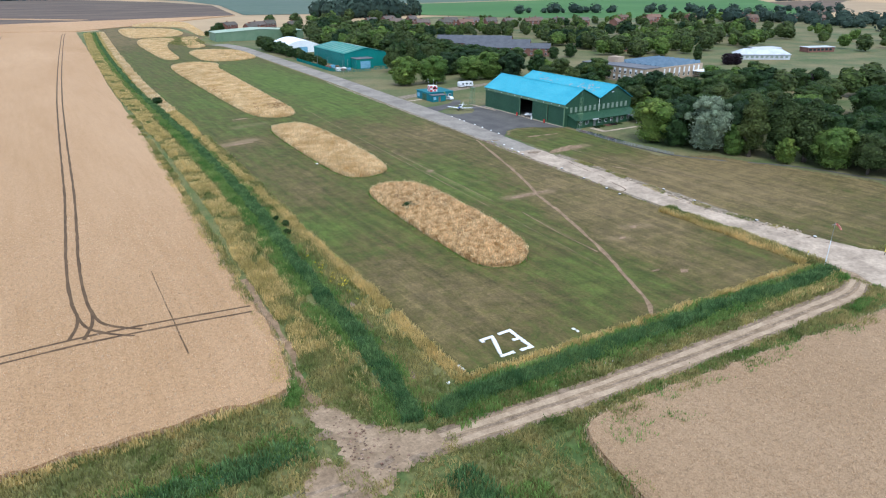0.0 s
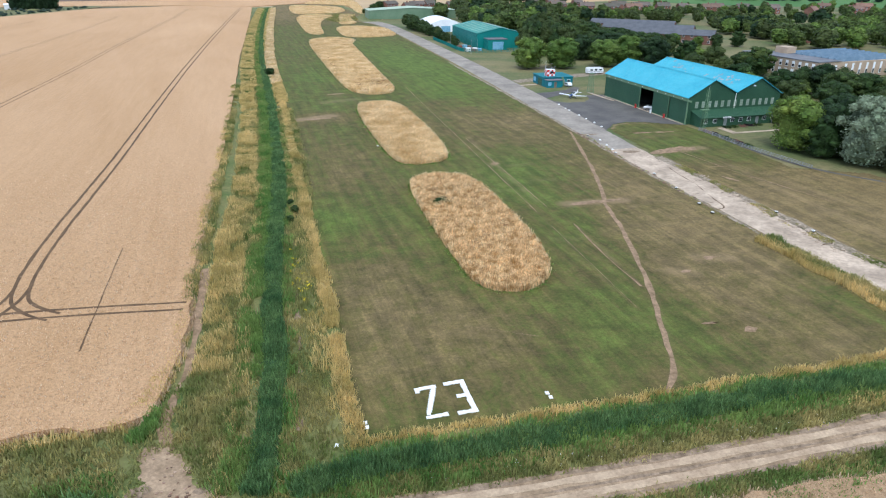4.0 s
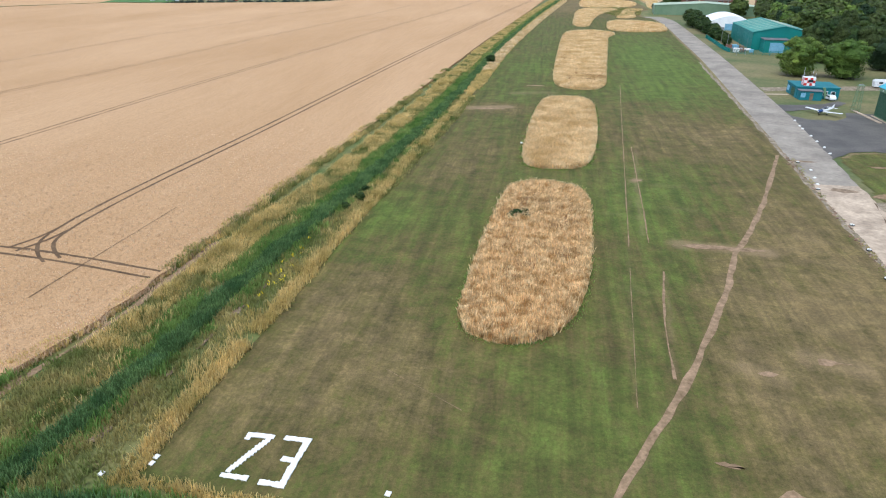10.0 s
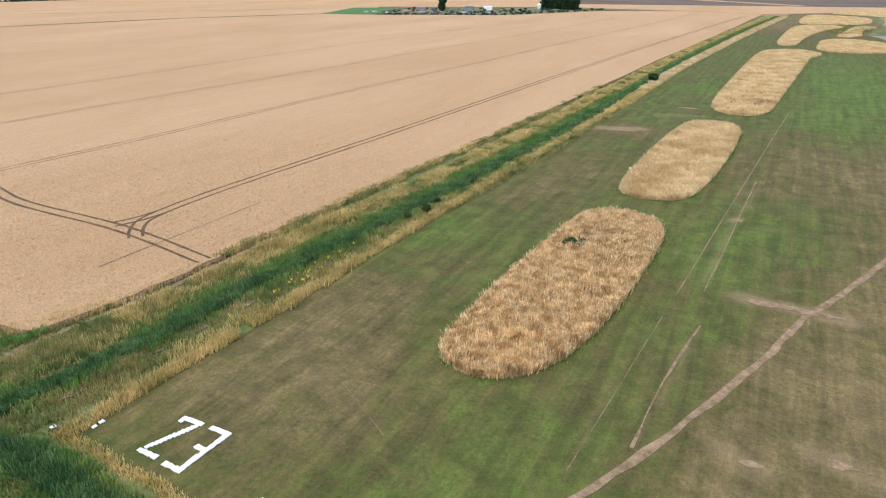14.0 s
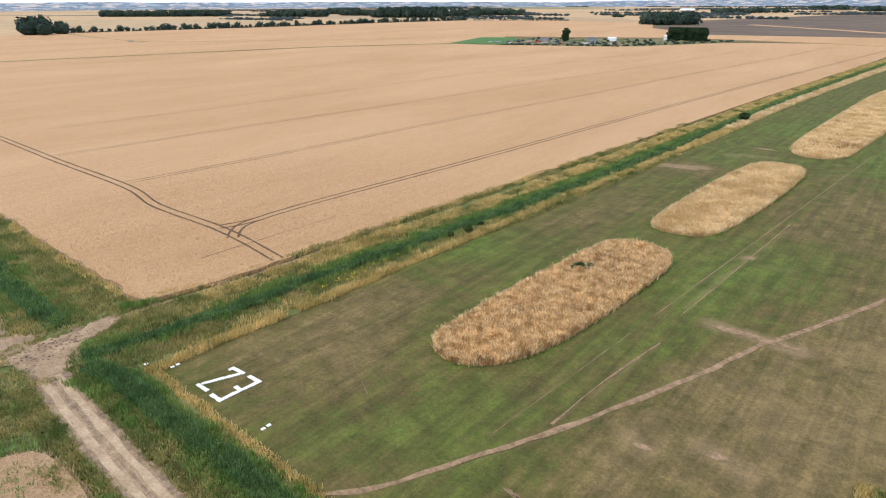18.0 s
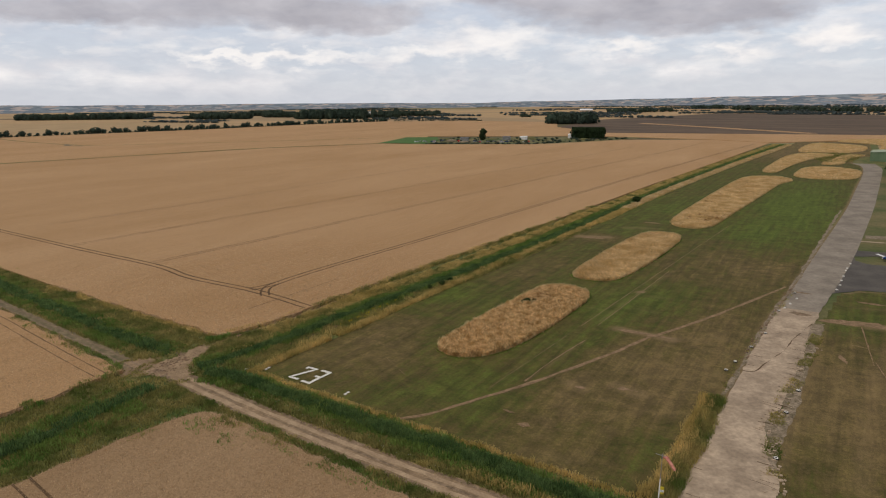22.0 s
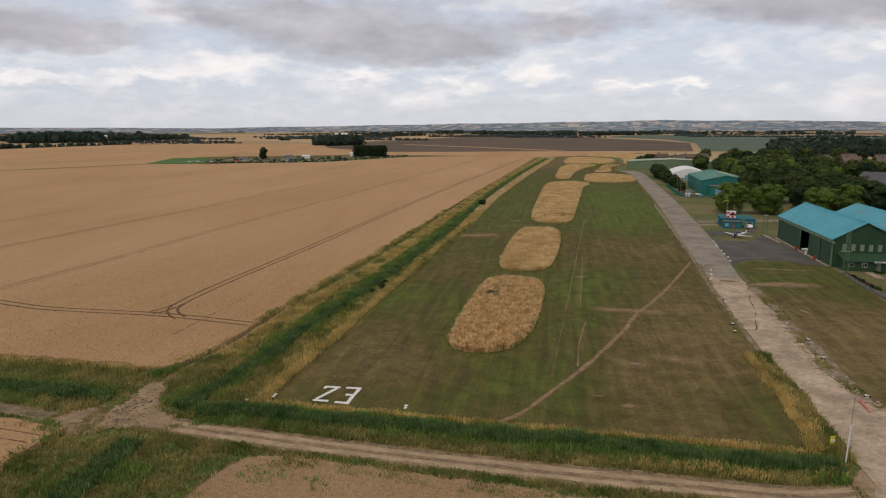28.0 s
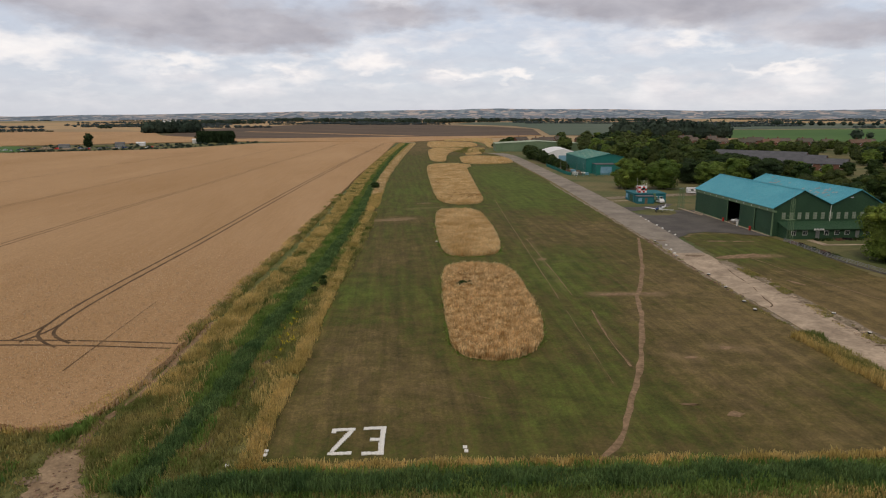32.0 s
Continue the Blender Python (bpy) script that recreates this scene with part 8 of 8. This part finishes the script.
# bushes on the airfield
bush = thing("bush", pose(-1.0, 219.5, 0), "single dark green bush beside the long ditch", "bush", "airfield bushes")
part("crown", KINDS["low"][0][1], None, bush).matrix_local = Matrix.Diagonal((0.5, 0.5, 0.3, 1))
part("trunk", Geo().tube((0, 0, -0.1), (0, 0, 0.8), 0.1, 0.06, 6), "bark", bush)
for x, y, s in ((18.7, 57.8, 0.165), (19.9, 58.9, 0.145), (17.9, 56.6, 0.14), (20.3, 57.2, 0.125), (19.6, 45.0, 0.10), (-6.6, 61.5, 0.15), (-7.8, 57.5, 0.12), (-7, 66, 0.11)):
    b = thing("bush", pose(x, y, 0), "small scrubby bramble bush among dry grass", "bush", "airfield bushes")
    part("crown", KINDS["low"][1][1], None, b).matrix_local = pose(0, 0, 0, rz=x * 97) @ Matrix.Diagonal((s * 1.5, s * 1.2, s, 1))
    part("stem", Geo().tube((0, 0, -0.1), (0, 0, 0.5), 0.06, 0.04, 6), "bark", b)
px, py = rng.normal(-8.6, 0.5, 22), rng.normal(33, 6, 22)
stuff("yellow_ragwort", blades("yellow_ragwort", px, py, 0.5, 0.25, 0.16, 3, "flower", lean=0.9), "yellow ragwort flowers among bank grass", "flowers")
px, py = rng.uniform(-2, 40, 60), rng.uniform(0, 1, 60)
py = -9.4 - 0.07 * px + py * 1.6
stuff("cow_parsley", blades("cow_parsley", px, py, 0.45, 0.06, 0.05, 2, "white", lean=1.2), "white flower heads scattered in the verge", "flowers")


# ---- distance: woods, hedges, the farmyard ----
def far_wood(name, pts, tall, label, spread=1.0, material="far_wood", cards=60):
    r = np.random.default_rng(len(name) + len(pts))
    base = leaf_cards(r, [(0, 0, 0.5, 0.55, 0.55, 0.42), (0.2, 0.1, 0.7, 0.35, 0.35, 0.3), (-0.2, -0.1, 0.35, 0.45, 0.4, 0.3)], cards, 0.20 if cards > 40 else 0.3)
    base = np.concatenate([base, core(r, [(0, 0, 0.45, 0.5, 0.5, 0.46)], 0.95, 7 if cards > 20 else 5, 4 if cards > 20 else 3)])
    out = []
    for x, y in pts:
        h = tall * r.uniform(0.45, 1.2)
        a = r.uniform(0, 6.28)
        c, s = math.cos(a), math.sin(a)
        b = base * (h * spread * r.uniform(0.8, 1.2), h * spread * r.uniform(0.8, 1.2), h)
        out.append(np.stack([b[:, 0] * c - b[:, 1] * s + x, b[:, 0] * s + b[:, 1] * c + y, b[:, 2]], 1))
    return stuff(name, array_mesh(name, np.concatenate(out), 4, material), label, "woodland")


def area(x0, y0, x1, y1, n, seed):
    r = np.random.default_rng(seed)
    return list(zip(r.uniform(x0, x1, n), r.uniform(y0, y1, n)))


def row(x0, y0, x1, y1, n, jit, seed, gaps=0.0):
    r = np.random.default_rng(seed)
    return [(x0 + (x1 - x0) * k / n + r.normal(0, jit), y0 + (y1 - y0) * k / n + r.normal(0, jit)) for k in range(n) if r.random() > gaps]


def along(line, step, jit, seed, gaps=0.0):
    """Points at even steps along a line, a little off it."""
    c = smooth_line(line, step)
    r = np.random.default_rng(seed)
    return [(x + r.normal(0, jit), y + r.normal(0, jit)) for x, y in c if r.random() > gaps]


def block(x0, y0, x1, y1, deep, n, seed):
    """Points in a wood with its near edge from one point to another."""
    r = np.random.default_rng(seed)
    d = math.hypot(x1 - x0, y1 - y0)
    u, v = r.random(n), r.random(n) ** 1.4 * deep
    return list(zip(x0 + (x1 - x0) * u - (y1 - y0) / d * v, y0 + (y1 - y0) * u + (x1 - x0) / d * v))


ROW_LINE = [(-945, 372), (-905, 540), (-872, 690), (-852, 900), (-822, 1050), (-802, 1112)]
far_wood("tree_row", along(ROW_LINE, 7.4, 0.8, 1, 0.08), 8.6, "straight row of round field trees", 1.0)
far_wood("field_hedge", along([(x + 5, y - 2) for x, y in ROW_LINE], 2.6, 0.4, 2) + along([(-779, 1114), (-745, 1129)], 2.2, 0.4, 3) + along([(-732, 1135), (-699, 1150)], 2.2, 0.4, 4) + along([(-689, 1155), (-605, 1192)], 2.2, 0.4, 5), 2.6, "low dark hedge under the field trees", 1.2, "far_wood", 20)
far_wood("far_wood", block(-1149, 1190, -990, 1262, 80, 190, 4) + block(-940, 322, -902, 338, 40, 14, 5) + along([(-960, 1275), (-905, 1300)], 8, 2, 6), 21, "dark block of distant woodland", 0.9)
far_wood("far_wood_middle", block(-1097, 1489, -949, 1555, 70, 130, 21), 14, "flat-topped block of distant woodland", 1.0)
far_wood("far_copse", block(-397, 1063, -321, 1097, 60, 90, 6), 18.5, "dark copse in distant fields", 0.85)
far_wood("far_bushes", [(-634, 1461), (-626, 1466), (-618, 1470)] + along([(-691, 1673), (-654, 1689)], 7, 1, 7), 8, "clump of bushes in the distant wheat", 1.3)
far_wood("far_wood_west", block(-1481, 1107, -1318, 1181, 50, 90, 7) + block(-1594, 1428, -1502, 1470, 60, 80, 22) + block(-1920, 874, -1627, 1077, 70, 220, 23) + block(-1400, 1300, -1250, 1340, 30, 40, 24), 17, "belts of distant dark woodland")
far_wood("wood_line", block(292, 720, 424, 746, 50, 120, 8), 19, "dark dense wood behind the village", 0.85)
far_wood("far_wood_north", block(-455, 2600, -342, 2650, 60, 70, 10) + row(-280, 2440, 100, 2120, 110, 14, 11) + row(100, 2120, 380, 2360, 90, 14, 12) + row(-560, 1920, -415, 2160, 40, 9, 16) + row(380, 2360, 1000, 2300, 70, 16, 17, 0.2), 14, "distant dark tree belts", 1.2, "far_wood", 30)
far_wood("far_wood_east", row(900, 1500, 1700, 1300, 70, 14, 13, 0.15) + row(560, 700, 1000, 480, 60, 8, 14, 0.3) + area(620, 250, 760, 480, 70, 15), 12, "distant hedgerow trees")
hr2 = np.random.default_rng(33)
pts = []
for k in range(150):
    a, d = radians(hr2.uniform(-62, 62)), hr2.uniform(1500, 3700)
    x, y = math.sin(a) * d, math.cos(a) * d
    if y > 500 and not (-420 < x < 480 and y < 1750):
        l, s = hr2.uniform(80, 420), hr2.uniform(-0.35, 0.35)
        pts += row(x, y, x + l * math.cos(s), y + l * math.sin(s), int(l / 4.6), 4, k, 0.05)
far_wood("far_hedgerows", pts, 6.0, "far hedgerows and small woods on the plain, tinted blue for haze", 1.7, "hedge_hazed", 7)

structure("farmyard", sheet([(-375, 515), (-310, 505), (-206, 545), (-170, 590), (-130, 690), (-135, 712), (-210, 690), (-300, 640), (-370, 600)], 0.30), "rough", "rough grass and bare farmyard", "farmyard")
structure("farmyard_paddock", sheet([(-360, 500), (-396, 606), (-362, 624), (-322, 566), (-306, 514)], 0.62), "pasture", "small green paddock", "paddock")
tree(-281, 594, 13.5, "yew", 0.8)
for k in range(12):
    tree(-199 + k * 3.0 + tr.uniform(-0.6, 0.6), 664 + tr.uniform(-2, 2) + k * 0.3, 13.5, "yew", 0.62)
r3 = random.Random(9)
far_wood("yard_hedge", row(-305, 511, -206, 548, 70, 1.2, 52, 0.1) + row(-206, 548, -140, 690, 70, 2, 53, 0.2) + area(-330, 560, -215, 650, 60, 54) + area(-215, 600, -160, 690, 40, 55), 2.3, "scrubby dark hedge round the farmyard", 1.3)
for k in range(9):
    x, y = r3.uniform(-330, -160), r3.uniform(530, 660)
    y = max(y, 530 + (x + 330) * 0.45)
    mnd = thing("earth_mound", pose(x, y, 0.3), "weedy heap of earth in the farmyard", "mound", "earth mounds")
    w, l, h = r3.uniform(6, 12), r3.uniform(4, 8), r3.uniform(1.2, 2.6)
    vs = [(w * u * math.cos(a) * (1 + 0.15 * math.sin(3 * a + k)), l * u * math.sin(a), h * (1 - u * u)) for u in (0.05, 0.35, 0.65, 1.0) for a in (2 * math.pi * i / 14 for i in range(14))]
    part("mound_body", Geo().loft([vs[i * 14:(i + 1) * 14] for i in range(4)][::-1]), "rough" if k % 3 else "rubble", mnd, smooth=True)
ycols = ("gloss_white", "grey", "gloss_dark", "gloss_blue", "red", "grey")
for k in range(30):
    x = r3.uniform(-345, -215)
    y = 522 + (x + 345) * 0.42 + r3.uniform(0, 26)
    car(pose(x, y, 0.31, rz=r3.uniform(0, 180)), ycols[k % 6], ("old white car standing in the farmyard", "grey car standing in the farmyard", "black car standing in the farmyard", "blue car standing in the farmyard", "red car standing in the farmyard", "grey car standing in the farmyard")[k % 6], "farmyard vehicles")
for x, y, w, l, h, mt in ((-248, 622, 8, 6, 2.8, "white_sheet"), (-262, 606, 8, 6, 3.4, "grey"), (-207, 668, 5, 5, 4, "white_sheet"), (-300, 575, 9, 5, 3, "grey")):
    b = thing("farm_shed", pose(x, y, 0.3, rz=12), "low sheet-metal shed in the farmyard", "shed", "farm sheds")
    part("wall", Geo().box(0, 0, 0, w, l, h), mt, b)
    part("roof", Geo().add([(-0.3, -0.3, h), (w + 0.3, -0.3, h), (w + 0.3, l + 0.3, h), (-0.3, l + 0.3, h), (-0.3, l / 2, h + 1), (w + 0.3, l / 2, h + 1)], [(0, 1, 5, 4), (4, 5, 2, 3), (0, 4, 3), (1, 2, 5), (3, 2, 1, 0)]), "white_sheet" if mt == "white_sheet" else "felt", b)
for x, y, w in ((-1760, 1420, 50), (-1250, 1560, 60), (-700, 2050, 40)):
    b = thing("far_barn", pose(x, y, 0, rz=10), "large white-roofed barn in the distance", "barn", "distant barns")
    part("wall", Geo().box(0, 0, 0, w, 24, 6), "buff", b)
    part("roof", Geo().add([(-1, -1, 6), (w + 1, -1, 6), (w + 1, 25, 6), (-1, 25, 6), (-1, 12, 11), (w + 1, 12, 11)], [(0, 1, 5, 4), (4, 5, 2, 3), (0, 4, 3), (1, 2, 5), (3, 2, 1, 0)]), "white_sheet", b)
